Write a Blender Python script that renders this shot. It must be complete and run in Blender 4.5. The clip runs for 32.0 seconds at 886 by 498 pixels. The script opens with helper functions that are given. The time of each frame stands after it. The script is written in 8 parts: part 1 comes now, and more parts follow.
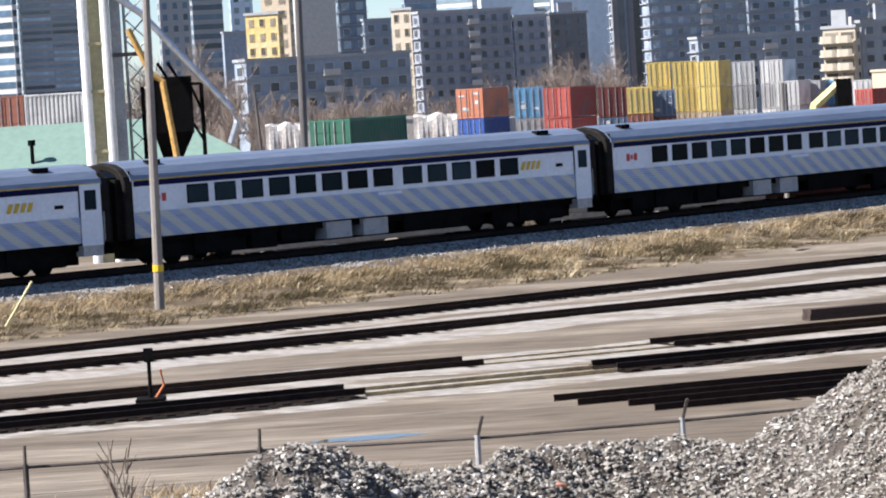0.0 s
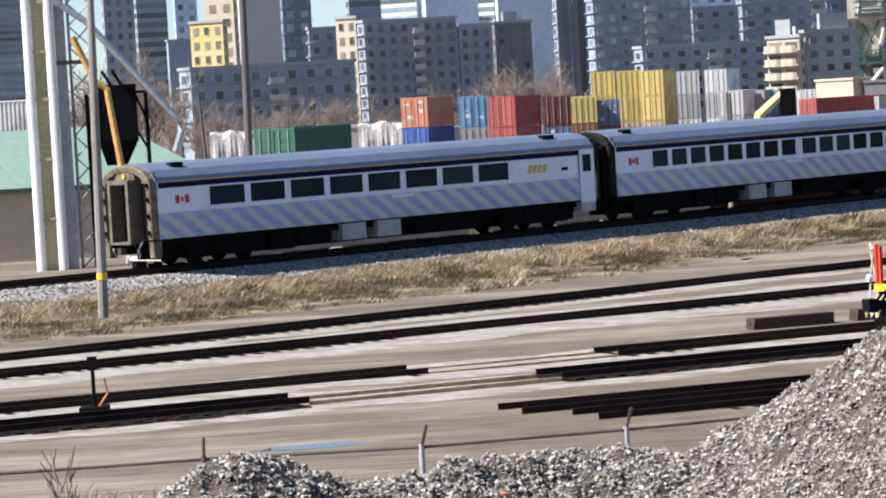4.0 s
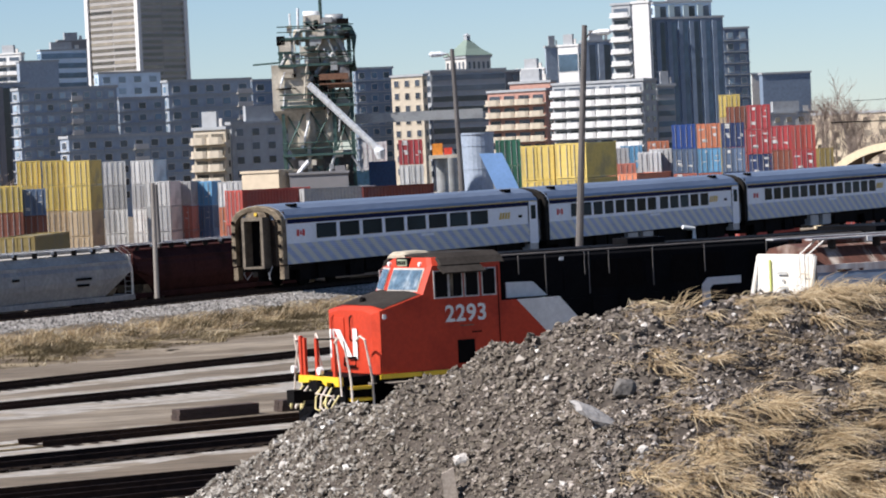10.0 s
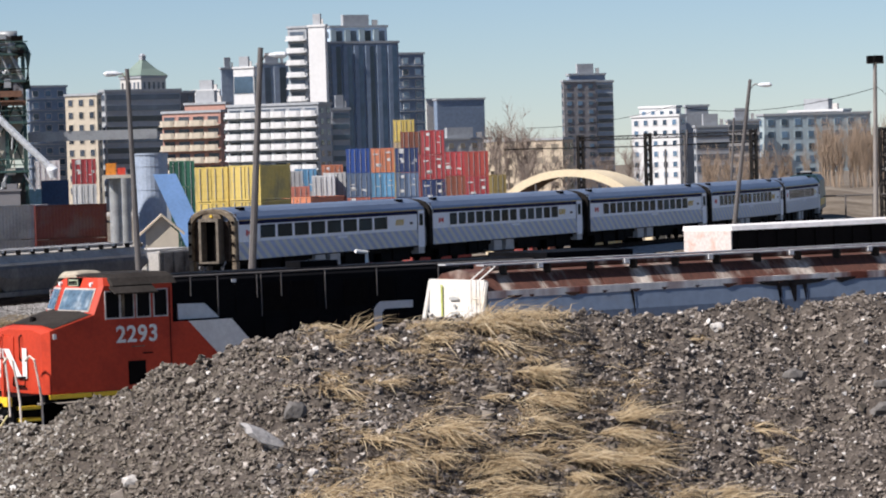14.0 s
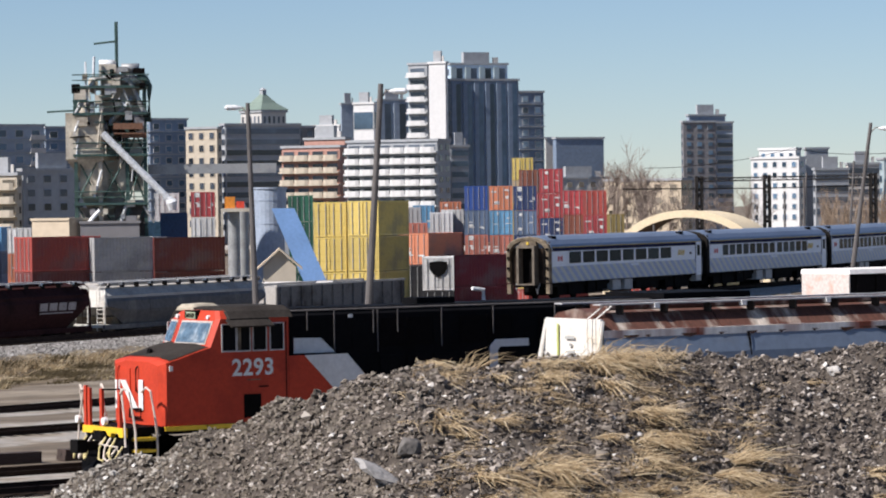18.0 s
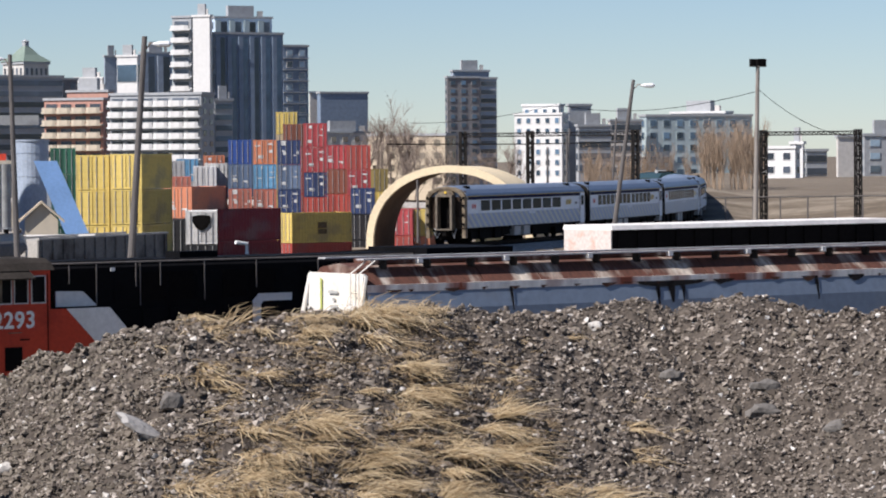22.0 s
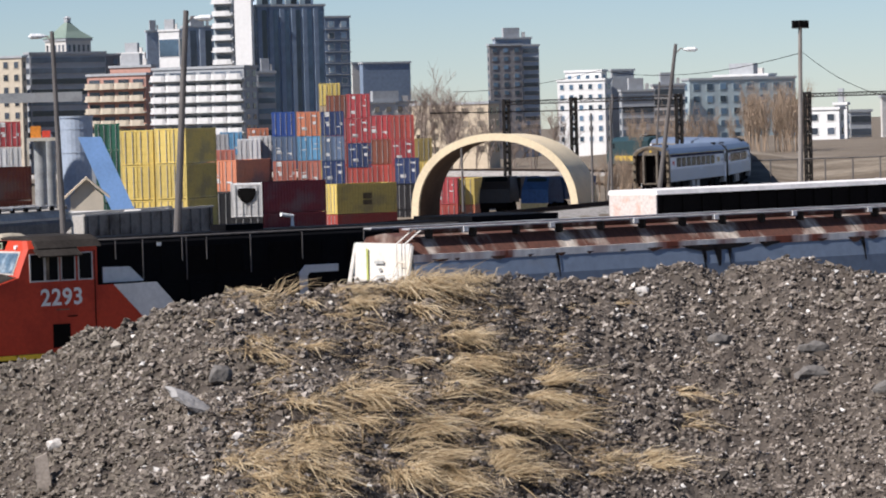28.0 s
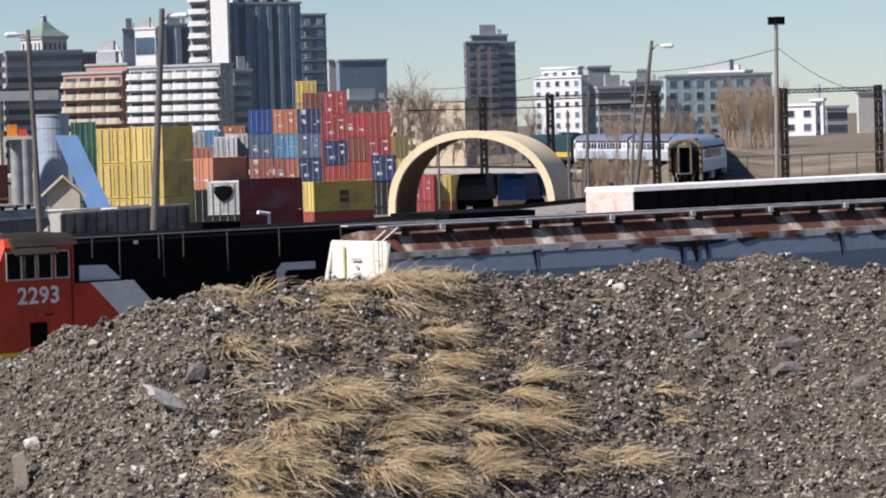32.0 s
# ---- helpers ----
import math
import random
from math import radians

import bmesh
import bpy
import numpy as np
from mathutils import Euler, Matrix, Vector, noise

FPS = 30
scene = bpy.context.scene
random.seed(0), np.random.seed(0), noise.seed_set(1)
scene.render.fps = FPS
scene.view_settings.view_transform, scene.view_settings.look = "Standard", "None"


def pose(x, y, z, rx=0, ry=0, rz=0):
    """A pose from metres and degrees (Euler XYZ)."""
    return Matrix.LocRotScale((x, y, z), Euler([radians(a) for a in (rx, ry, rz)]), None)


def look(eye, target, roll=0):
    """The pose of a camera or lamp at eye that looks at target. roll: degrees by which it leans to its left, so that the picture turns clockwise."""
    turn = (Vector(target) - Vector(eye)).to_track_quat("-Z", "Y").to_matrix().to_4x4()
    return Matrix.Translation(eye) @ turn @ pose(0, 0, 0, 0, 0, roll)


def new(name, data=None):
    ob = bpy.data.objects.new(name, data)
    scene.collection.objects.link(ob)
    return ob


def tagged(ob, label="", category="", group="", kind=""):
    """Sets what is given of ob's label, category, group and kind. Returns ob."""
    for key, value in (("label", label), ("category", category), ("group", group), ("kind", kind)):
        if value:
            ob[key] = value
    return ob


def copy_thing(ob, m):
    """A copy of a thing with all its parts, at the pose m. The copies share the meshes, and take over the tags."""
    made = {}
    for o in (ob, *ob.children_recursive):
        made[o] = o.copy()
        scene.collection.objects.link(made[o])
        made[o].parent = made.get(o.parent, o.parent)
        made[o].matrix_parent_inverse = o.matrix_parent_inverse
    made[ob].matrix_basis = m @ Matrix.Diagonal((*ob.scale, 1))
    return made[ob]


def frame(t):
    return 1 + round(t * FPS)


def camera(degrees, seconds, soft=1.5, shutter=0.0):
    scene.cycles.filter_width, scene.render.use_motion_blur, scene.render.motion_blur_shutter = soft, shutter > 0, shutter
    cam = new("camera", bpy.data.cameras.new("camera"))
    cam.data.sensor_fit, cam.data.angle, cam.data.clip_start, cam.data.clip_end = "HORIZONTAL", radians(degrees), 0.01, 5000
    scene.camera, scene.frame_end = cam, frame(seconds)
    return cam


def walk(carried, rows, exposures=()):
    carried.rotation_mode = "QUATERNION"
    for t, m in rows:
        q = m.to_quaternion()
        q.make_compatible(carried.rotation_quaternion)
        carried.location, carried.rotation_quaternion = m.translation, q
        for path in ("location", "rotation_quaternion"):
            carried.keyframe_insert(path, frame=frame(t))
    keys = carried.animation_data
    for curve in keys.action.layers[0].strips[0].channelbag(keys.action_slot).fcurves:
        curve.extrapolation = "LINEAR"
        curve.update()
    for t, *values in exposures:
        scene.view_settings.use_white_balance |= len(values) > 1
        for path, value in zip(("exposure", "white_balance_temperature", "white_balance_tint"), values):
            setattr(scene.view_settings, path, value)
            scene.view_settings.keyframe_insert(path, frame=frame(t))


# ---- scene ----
# Rail yard seen from a lookout 7.5 m above the sidings; z = 0 is the yard, x to the east, y away from the lookout.
EYE = (0.0, 0.0, 7.5)
cam = camera(14.89, 32.0, soft=2.0)
# seconds, bearing from +y to the right, tilt, roll (degrees)
PATH = [
    (0, -0.043, -2.730, -3.469),
    (0.5, -0.006, -2.757, -3.530),
    (1, -0.006, -2.757, -3.509),
    (1.5, -0.013, -2.679, -3.543),
    (2, 0.105, -2.665, -3.443),
    (2.5, 0.421, -2.799, -3.418),
    (4.5, 1.181, -2.613, -3.284),
    (5, 1.674, -2.657, -3.258),
    (5.5, 2.401, -2.620, -3.218),
    (6, 3.698, -2.679, -3.076),
    (6.5, 5.188, -2.755, -2.885),
    (7, 6.061, -2.584, -2.931),
    (7.5, 6.722, -2.166, -2.947),
    (8, 7.484, -1.914, -2.896),
    (8.5, 8.449, -1.865, -2.755),
    (9, 9.328, -1.862, -2.743),
    (9.5, 10.089, -1.802, -2.684),
    (10, 10.657, -1.612, -2.694),
    (10.5, 11.589, -1.477, -2.723),
    (11, 12.741, -1.503, -2.665),
    (11.5, 13.363, -1.860, -2.567),
    (12, 14.259, -2.135, -2.448),
    (12.5, 15.471, -1.976, -2.070),
    (13, 16.187, -1.442, -1.677),
    (13.5, 16.206, -1.411, -1.701),
    (15.5, 15.341, -1.812, -1.729),
    (16, 13.708, -2.008, -1.750),
    (16.5, 12.234, -2.251, -1.261),
    (17, 12.744, -2.510, -0.803),
    (17.5, 13.979, -1.313, -0.739),
    (18, 14.229, -0.758, -0.790),
    (18.5, 14.476, -0.870, -0.758),
    (19, 15.228, -0.978, -0.721),
    (19.5, 16.443, -1.140, -0.601),
    (20, 17.430, -1.209, -0.596),
    (20.5, 18.033, -1.309, -0.499),
    (21, 18.271, -1.443, -0.424),
    (21.5, 18.246, -1.552, -0.464),
    (22, 18.216, -1.569, -0.401),
    (22.5, 18.344, -1.537, -0.410),
    (23, 18.445, -1.507, -0.427),
    (23.5, 18.291, -1.501, -0.533),
    (24, 17.544, -1.586, -0.780),
    (24.5, 17.317, -1.659, -0.915),
    (25, 17.257, -1.645, -1.262),
    (25.5, 17.252, -1.741, -1.442),
    (26, 17.302, -1.951, -1.556),
    (26.5, 17.336, -2.129, -1.590),
    (28.5, 17.489, -2.054, -1.574),
    (29, 17.597, -2.030, -1.641),
    (29.5, 17.703, -2.041, -1.651),
    (30, 17.696, -2.099, -1.678),
    (30.5, 17.718, -2.182, -1.708),
    (31, 17.793, -2.189, -1.718),
    (31.5, 17.851, -2.161, -1.730),
    (32, 17.823, -2.144, -1.720),
]


def aimed(az, el, roll):
    a, e = radians(az), radians(el)
    way = Vector((math.sin(a) * math.cos(e), math.cos(a) * math.cos(e), math.sin(e)))
    return look(EYE, Vector(EYE) + 100 * way, roll)


walk(cam, [(t, aimed(az, el, roll)) for t, az, el, roll in PATH], [(0.0, 1.17, 5930, 13), (5.0, 1.11, 5930, 13), (7.0, 1.13, 5930, 13), (8.0, 0.86, 5940, 13), (9.5, 0.76, 5990, 13), (13.0, 0.58, 6030, 14), (19.0, 0.57, 6050, 14), (24.0, 0.56, 6040, 14), (32.0, 0.53, 6030, 14)])

# ---- light ----
SUN_AZ, SUN_EL = -106.0, 45.0
world = bpy.data.worlds.new("sky")
scene.world = world
world.use_nodes = True
wn = world.node_tree.nodes
wl = world.node_tree.links
sky = wn.new("ShaderNodeTexSky")
sky.sky_type = "NISHITA"
sky.sun_disc = False
sky.sun_elevation = radians(SUN_EL)
sky.sun_rotation = radians(SUN_AZ)
sky.air_density, sky.dust_density, sky.ozone_density = 0.9, 0.06, 3.5
sky.altitude = 1200.0
wn["Background"].inputs[1].default_value = 0.058
wl.new(sky.outputs[0], wn["Background"].inputs[0])
sun = new("sun", bpy.data.lights.new("sun", "SUN"))
sun.data.energy, sun.data.angle, sun.data.color = 5.0, radians(0.55), (1.0, 0.915, 0.80)
sa, se = radians(SUN_AZ), radians(SUN_EL)
sun.matrix_world = look((0, 0, 60), (-60 * math.sin(sa) * math.cos(se), -60 * math.cos(sa) * math.cos(se), 60 - 60 * math.sin(se)))

# ---- materials ----
MATS = {}


def mat(name, col, rough=0.7, metal=0.0, vary=0.25, scale=4.0, fine=40.0, bump=0.0, other=None, other_amount=0.5, random_tint=0.0, stretch=None, emit=0.0):
    """Procedural paint, earth or metal: base colour with grain at two sizes, blotches of a second colour and fine relief."""
    if name in MATS:
        return MATS[name]
    m = bpy.data.materials.new(name)
    m.use_nodes = True
    n, l = m.node_tree.nodes, m.node_tree.links
    b = n["Principled BSDF"]
    b.inputs["Roughness"].default_value = rough
    b.inputs["Metallic"].default_value = metal
    co = n.new("ShaderNodeTexCoord")
    mp = n.new("ShaderNodeMapping")
    if stretch:
        mp.inputs["Scale"].default_value = stretch
    l.new(co.outputs["Object"], mp.inputs[0])
    big, small = n.new("ShaderNodeTexNoise"), n.new("ShaderNodeTexNoise")
    big.inputs["Scale"].default_value, big.inputs["Detail"].default_value = scale, 4
    small.inputs["Scale"].default_value, small.inputs["Detail"].default_value = fine, 3
    l.new(mp.outputs[0], big.inputs["Vector"])
    l.new(mp.outputs[0], small.inputs["Vector"])
    mix = n.new("ShaderNodeMix")
    mix.data_type = "RGBA"
    ramp = n.new("ShaderNodeValToRGB")
    ramp.color_ramp.elements[0].position, ramp.color_ramp.elements[1].position = 0.62 - 0.3 * other_amount, 0.78 - 0.3 * other_amount
    l.new(big.outputs[0], ramp.inputs[0])
    l.new(ramp.outputs[0], mix.inputs[0])
    oc = other or tuple(c * (1 - vary) for c in col)
    mix.inputs[6].default_value, mix.inputs[7].default_value = (*col, 1), (*oc, 1)
    hsv = n.new("ShaderNodeHueSaturation")
    mr = n.new("ShaderNodeMapRange")
    mr.inputs[1].default_value, mr.inputs[2].default_value = 0.25, 0.75
    mr.inputs[3].default_value, mr.inputs[4].default_value = 1 - vary, 1 + vary
    l.new(small.outputs[0], mr.inputs[0])
    l.new(mix.outputs[2], hsv.inputs["Color"])
    if random_tint:
        oi = n.new("ShaderNodeObjectInfo")
        r2 = n.new("ShaderNodeMapRange")
        r2.inputs[3].default_value, r2.inputs[4].default_value = 1 - random_tint, 1 + random_tint
        l.new(oi.outputs["Random"], r2.inputs[0])
        mu = n.new("ShaderNodeMath")
        mu.operation = "MULTIPLY"
        l.new(mr.outputs[0], mu.inputs[0])
        l.new(r2.outputs[0], mu.inputs[1])
        l.new(mu.outputs[0], hsv.inputs["Value"])
    else:
        l.new(mr.outputs[0], hsv.inputs["Value"])
    l.new(hsv.outputs[0], b.inputs["Base Color"])
    if max(col) < 0.06 and rough > 0.6:
        b.inputs["Specular IOR Level"].default_value = 0.06
    if bump:
        bp = n.new("ShaderNodeBump")
        bp.inputs["Strength"].default_value, bp.inputs["Distance"].default_value = bump, 0.05
        l.new(small.outputs[0], bp.inputs["Height"])
        l.new(bp.outputs[0], b.inputs["Normal"])
    if emit:
        b.inputs["Emission Color"].default_value, b.inputs["Emission Strength"].default_value = (*col, 1), emit
    MATS[name] = m
    return m


def glassy(name, col, rough=0.12, vary=0.3):
    """Dark window glass seen from outside, with some curtains or blinds behind."""
    return mat(name, col, rough, 0.0, vary, 0.15, 0.6, random_tint=0.75)


# ---- mesh helpers ----
class MB:
    """Collects vertices, faces and material slots of one mesh."""

    def __init__(self):
        self.v, self.f, self.m = [], [], []

    def box(self, x0, x1, y0, y1, z0, z1, m=0):
        n = len(self.v)
        self.v += [(x0, y0, z0), (x1, y0, z0), (x1, y1, z0), (x0, y1, z0), (x0, y0, z1), (x1, y0, z1), (x1, y1, z1), (x0, y1, z1)]
        self.f += [(n, n + 3, n + 2, n + 1), (n + 4, n + 5, n + 6, n + 7), (n, n + 1, n + 5, n + 4), (n + 1, n + 2, n + 6, n + 5), (n + 2, n + 3, n + 7, n + 6), (n + 3, n, n + 4, n + 7)]
        self.m += [m] * 6
        return self

    def quad(self, pts, m=0):
        n = len(self.v)
        self.v += [tuple(p) for p in pts]
        self.f.append(tuple(range(n, n + len(pts))))
        self.m.append(m)
        return self

    def loft(self, rings, m=0, closed=True, caps=True):
        n, k = len(self.v), len(rings[0])
        for ring in rings:
            self.v += [tuple(p) for p in ring]
        for i in range(len(rings) - 1):
            for j in range(k if closed else k - 1):
                a, b = n + i * k + j, n + i * k + (j + 1) % k
                self.f.append((a, b, b + k, a + k))
                self.m.append(m)
        if caps and closed:
            self.f += [tuple(range(n + k - 1, n - 1, -1)), tuple(range(n + (len(rings) - 1) * k, n + len(rings) * k))]
            self.m += [m, m]
        return self

    def tube(self, pts, rad, sides=8, m=0, rads=None):
        rings = []
        for i, p in enumerate(pts):
            p = Vector(p)
            d = (Vector(pts[min(i + 1, len(pts) - 1)]) - Vector(pts[max(i - 1, 0)])).normalized()
            u = d.cross(Vector((0, 0, 1)))
            u = u.normalized() if u.length > 1e-3 else Vector((1, 0, 0))
            w = u.cross(d)
            r = rads[i] if rads else rad
            rings.append([p + r * (math.cos(2 * math.pi * k / sides) * u + math.sin(2 * math.pi * k / sides) * w) for k in range(sides)])
        return self.loft(rings, m)

    def disc(self, c, axis, rad, thick, sides=20, m=0):
        c, a = Vector(c), Vector(axis).normalized()
        return self.tube([c - a * thick / 2, c + a * thick / 2], rad, sides, m)

    def prism(self, poly, y0, y1, m=0):
        """An outline in x and z, run from y0 to y1."""
        return self.loft([[(x, y0, z) for x, z in poly], [(x, y1, z) for x, z in poly]], m)

    def mesh(self, name, mats, smooth=False):
        me = bpy.data.meshes.new(name)
        me.from_pydata(self.v, [], self.f)
        for m in mats:
            me.materials.append(m)
        me.polygons.foreach_set("material_index", self.m)
        if smooth:
            me.polygons.foreach_set("use_smooth", [True] * len(self.f))
        me.validate()
        bm = bmesh.new()
        bm.from_mesh(me)
        bmesh.ops.recalc_face_normals(bm, faces=bm.faces)
        bm.to_mesh(me)
        bm.free()
        return me


def part(name, mb, mats, parent, label="", smooth=False, at=None):
    """One mesh object under a thing or a part; mb may be a finished mesh."""
    me = mb if isinstance(mb, bpy.types.Mesh) else mb.mesh(name, mats if isinstance(mats, (list, tuple)) else [mats], smooth)
    ob = new(name, me)
    ob.parent = parent
    if at is not None:
        ob.matrix_basis = at
    if label:
        tagged(ob, label)
    return ob


def thing(name, m, label, category, group="", kind=""):
    ob = new(name)
    ob.matrix_basis = m
    return tagged(ob, label, category, group, kind)


def solid(name, mb, mats, label, category, kind="", m=None, group="", smooth=False):
    ob = new(name, mb.mesh(name, mats if isinstance(mats, (list, tuple)) else [mats], smooth))
    if m is not None:
        ob.matrix_basis = m
    return tagged(ob, label, category, group, kind)


# ---- the main line: a gentle curve that tightens to the left far off ----
def main_line():
    pts, x, y, h = [], 4.65, 147.23, radians(44.91)
    k1, k2, sb, k3 = 0.00225, -0.00067, 96.87, 0.00355
    for way in (-1, 1):
        px, py, ph, s = x, y, h, 0.0
        some = []
        while -110 < s < 520:
            k = k1 + (k2 - k1) * min(max(s / sb, 0), 1) if s < sb else k2 + (k3 - k2) * min((s - sb) / 30, 1)
            some.append((s, px, py, ph))
            px, py, ph, s = px + way * math.cos(ph), py + way * math.sin(ph), ph + way * k, s + way
        pts += some[:0:-1] if way < 0 else some
    return np.array(pts)


LINE = main_line()
RAIL_Z = 1.28


def on_line(s, off=0.0):
    """Place and heading on the main line, off metres to its left."""
    x, y, h = (np.interp(s, LINE[:, 0], LINE[:, n]) for n in (1, 2, 3))
    return x - off * math.sin(h), y + off * math.cos(h), h


# ---- ground ----
def off_line(x, y):
    """Distance of places from the main line."""
    d = np.full(np.shape(x), 1e9)
    for s, lx, ly, h in LINE[::4]:
        d = np.minimum(d, np.hypot(x - lx, y - ly))
    return d


def smooth01(v):
    v = np.clip(v, 0, 1)
    return v * v * (3 - 2 * v)


def ground_z(x, y):
    x, y = np.asarray(x, float), np.asarray(y, float)
    r, az = np.hypot(x, y), np.degrees(np.arctan2(x, y))
    d = off_line(x, y)
    z = (RAIL_Z - 0.5) * (1 - smooth01((d - 2.6) / 5.0))
    # low container yard beyond the main line
    z = z - 1.6 * smooth01((r - 250) / 60) * smooth01((20.5 - az) / 2) * smooth01((d - 12) / 10)
    # grassy bank in the far east
    z = z + 3.2 * smooth01((r - 330) / 30) * smooth01((az - 21.0) / 1.5) * (1 - smooth01((az - 60) / 10))
    # the ground falls away from the lookout's foot
    z = z - (0.13 + 0.03 * np.sin(x * 0.35) * np.sin(y * 0.21 + 1)) * (r < 140) * smooth01((d - 8) / 4)
    return z


DIRT = mat("dirt", (0.118, 0.092, 0.063), 0.95, 0, 0.45, 0.22, 2.2, 0.6, other=(0.21, 0.175, 0.13), other_amount=0.5, stretch=(0.35, 1.9, 1))


def make_ground():
    azs = np.radians(np.concatenate([np.arange(-180, -16, 6), np.arange(-16, 34, 0.25), np.arange(34, 180, 6)]))
    rs = np.concatenate([[0.0], np.arange(1, 60, 3.0), np.arange(60, 260, 1.25), np.arange(260, 440, 4), np.geomspace(440, 4600, 24)])
    a, r = np.meshgrid(azs, rs)
    x, y = r * np.sin(a), r * np.cos(a)
    z = ground_z(x, y)
    n, k = a.shape[1], a.shape[0]
    mb = MB()
    mb.v = list(zip(x.ravel().tolist(), y.ravel().tolist(), z.ravel().tolist()))
    for i in range(k - 1):
        mb.f += [(i * n + j, i * n + (j + 1) % n, (i + 1) * n + (j + 1) % n, (i + 1) * n + j) for j in range(n)]
    mb.m = [0] * len(mb.f)
    me = bpy.data.meshes.new("ground")
    me.from_pydata(mb.v, [], mb.f)
    me.polygons.foreach_set("use_smooth", [True] * len(mb.f))
    me.materials.append(DIRT)
    tagged(new("ground", me), "tan packed dirt and gravel ground of a rail yard", "ground", kind="structure")


make_ground()

# ---- tracks ----
M_TIE = mat("creosoted tie", (0.018, 0.013, 0.010), 0.9, 0, 0.3, 2, 30, 0.3)
M_SANDY = mat("sand-dusted rail", (0.40, 0.31, 0.17), 0.8, 0.0, 0.3, 2, 20)
M_RAIL = mat("rusty rail", (0.030, 0.020, 0.016), 0.75, 0.1, 0.25, 3, 40)
M_BED = mat("oily ballast", (0.013, 0.011, 0.010), 0.95, 0, 0.5, 1.2, 18, 0.6, other=(0.022, 0.018, 0.015))
M_BALLAST = mat("grey ballast", (0.32, 0.30, 0.275), 0.95, 0, 0.35, 2.5, 14, 1.0, other=(0.20, 0.185, 0.165))
RAIL_PROFILE = [(-0.075, -0.17), (0.075, -0.17), (0.02, -0.13), (0.02, -0.05), (0.037, -0.04), (0.037, 0), (-0.037, 0), (-0.037, -0.04), (-0.02, -0.05), (-0.02, -0.13)]


def run_profile(mb, pts, prof, off, z):
    """An outline in (left, up) run along points of x, y and heading."""
    rings = []
    for x, y, h in pts:
        rings.append([(x - (off + a) * math.sin(h), y + (off + a) * math.cos(h), z + b) for a, b in prof])
    mb.loft(rings)


def track(label, pts, z, bed=True, covered=()):
    """Rails, ties and bed along pts; covered: stretches (metres) where dirt hides the ties."""
    t = thing("railway_track", pose(0, 0, 0), label, "railway track", kind="structure")
    ds = np.concatenate([[0], np.cumsum([math.hypot(b[0] - a[0], b[1] - a[1]) for a, b in zip(pts, pts[1:])])])
    at = lambda s: [np.interp(s, ds, [p[n] for p in pts]) for n in range(3)]
    hid = lambda s: any(a < s < b for a, b in covered)
    for side in (-0.755, 0.755):
        cuts = sorted([0, ds[-1]] + [c for ab in covered for c in ab])
        for a, b in zip(cuts, cuts[1:]):
            mb = MB()
            run_profile(mb, [at(s) for s in np.linspace(a, b, max(2, int((b - a) / 4) + 1))], RAIL_PROFILE, side, z - (0.13 if hid((a + b) / 2) else 0))
            part("rail", mb, M_SANDY if hid((a + b) / 2) else M_RAIL, t, "sand-dusted rail" if hid((a + b) / 2) else "")
    ties = MB()
    for s in np.arange(0.3, ds[-1], 0.6):
        if hid(s):
            continue
        x, y, h = at(s)
        c, q = math.cos(h), math.sin(h)
        j = random.uniform(-0.06, 0.06)
        n = len(ties.v)
        for zz in (z - 0.34, z - 0.165):
            for a, b in ((-0.12, -1.3 + j), (0.12, -1.3 + j), (0.12, 1.3 + j), (-0.12, 1.3 + j)):
                ties.v.append((x + a * c - b * q, y + a * q + b * c, zz))
        ties.f += [(n + 4, n + 5, n + 6, n + 7), (n, n + 1, n + 5, n + 4), (n + 1, n + 2, n + 6, n + 5), (n + 2, n + 3, n + 7, n + 6), (n + 3, n, n + 4, n + 7)]
        ties.m += [0] * 5
    if ties.f:
        tagged(part("ties", ties, M_TIE, t), kind="stuff")
    if bed:
        mb = MB()
        for a, b in zip(np.arange(0, ds[-1], 0.6), np.arange(0.6, ds[-1] + 0.6, 0.6)):
            if hid((a + b) / 2):
                continue
            e = [0.3 * noise.noise(Vector((a * 0.5, z * 9 + pts[0][1], k_))) + random.uniform(-0.13, 0.13) for k_ in (1, 7)]
            run_profile(mb, [at(a), at(min(b, ds[-1]))], [(-1.75 + e[0], -0.4), (1.75 + e[1], -0.4), (1.35 + e[1], -0.2), (-1.35 + e[0], -0.2)], 0, z)
        part("track_bed", mb, M_BED, t)
    return t


def straight(x0, y0, x1, y1, before, after, step=4.0, bend=0.0):
    h = math.atan2(y1 - y0, x1 - x0)
    n = math.hypot(x1 - x0, y1 - y0)
    pts = []
    for s in np.arange(-before, n + after, step):
        w = max(0, s - n) ** 2 * bend
        pts.append((x0 + s * math.cos(h) - w * math.sin(h), y0 + s * math.sin(h) + w * math.cos(h), h + 2 * max(0, s - n) * bend))
    return pts


main_pts = [(x, y, h) for s, x, y, h in LINE[::4]]
mb = MB()
run_profile(mb, main_pts, [(-4.9, -0.98), (3.4, -0.95), (2.0, -0.22), (-2.0, -0.22), (-3.2, -0.50)], 0, RAIL_Z)
solid("ballast_bank", mb, M_BALLAST, "grey crushed stone ballast bank of the main line", "ballast", "structure")
track("main line with steel rails on dark ties", main_pts, RAIL_Z, bed=False)
side_pts = [on_line(s, 7.2) for s in np.arange(-100, 420, 4.0)]
track("siding behind the main line with dark rails", side_pts, 0.2)
track("siding with dark ties beside the grassy bank", straight(-14.1, 105.7, 16.8, 129.4, 60, 60), 0.05)
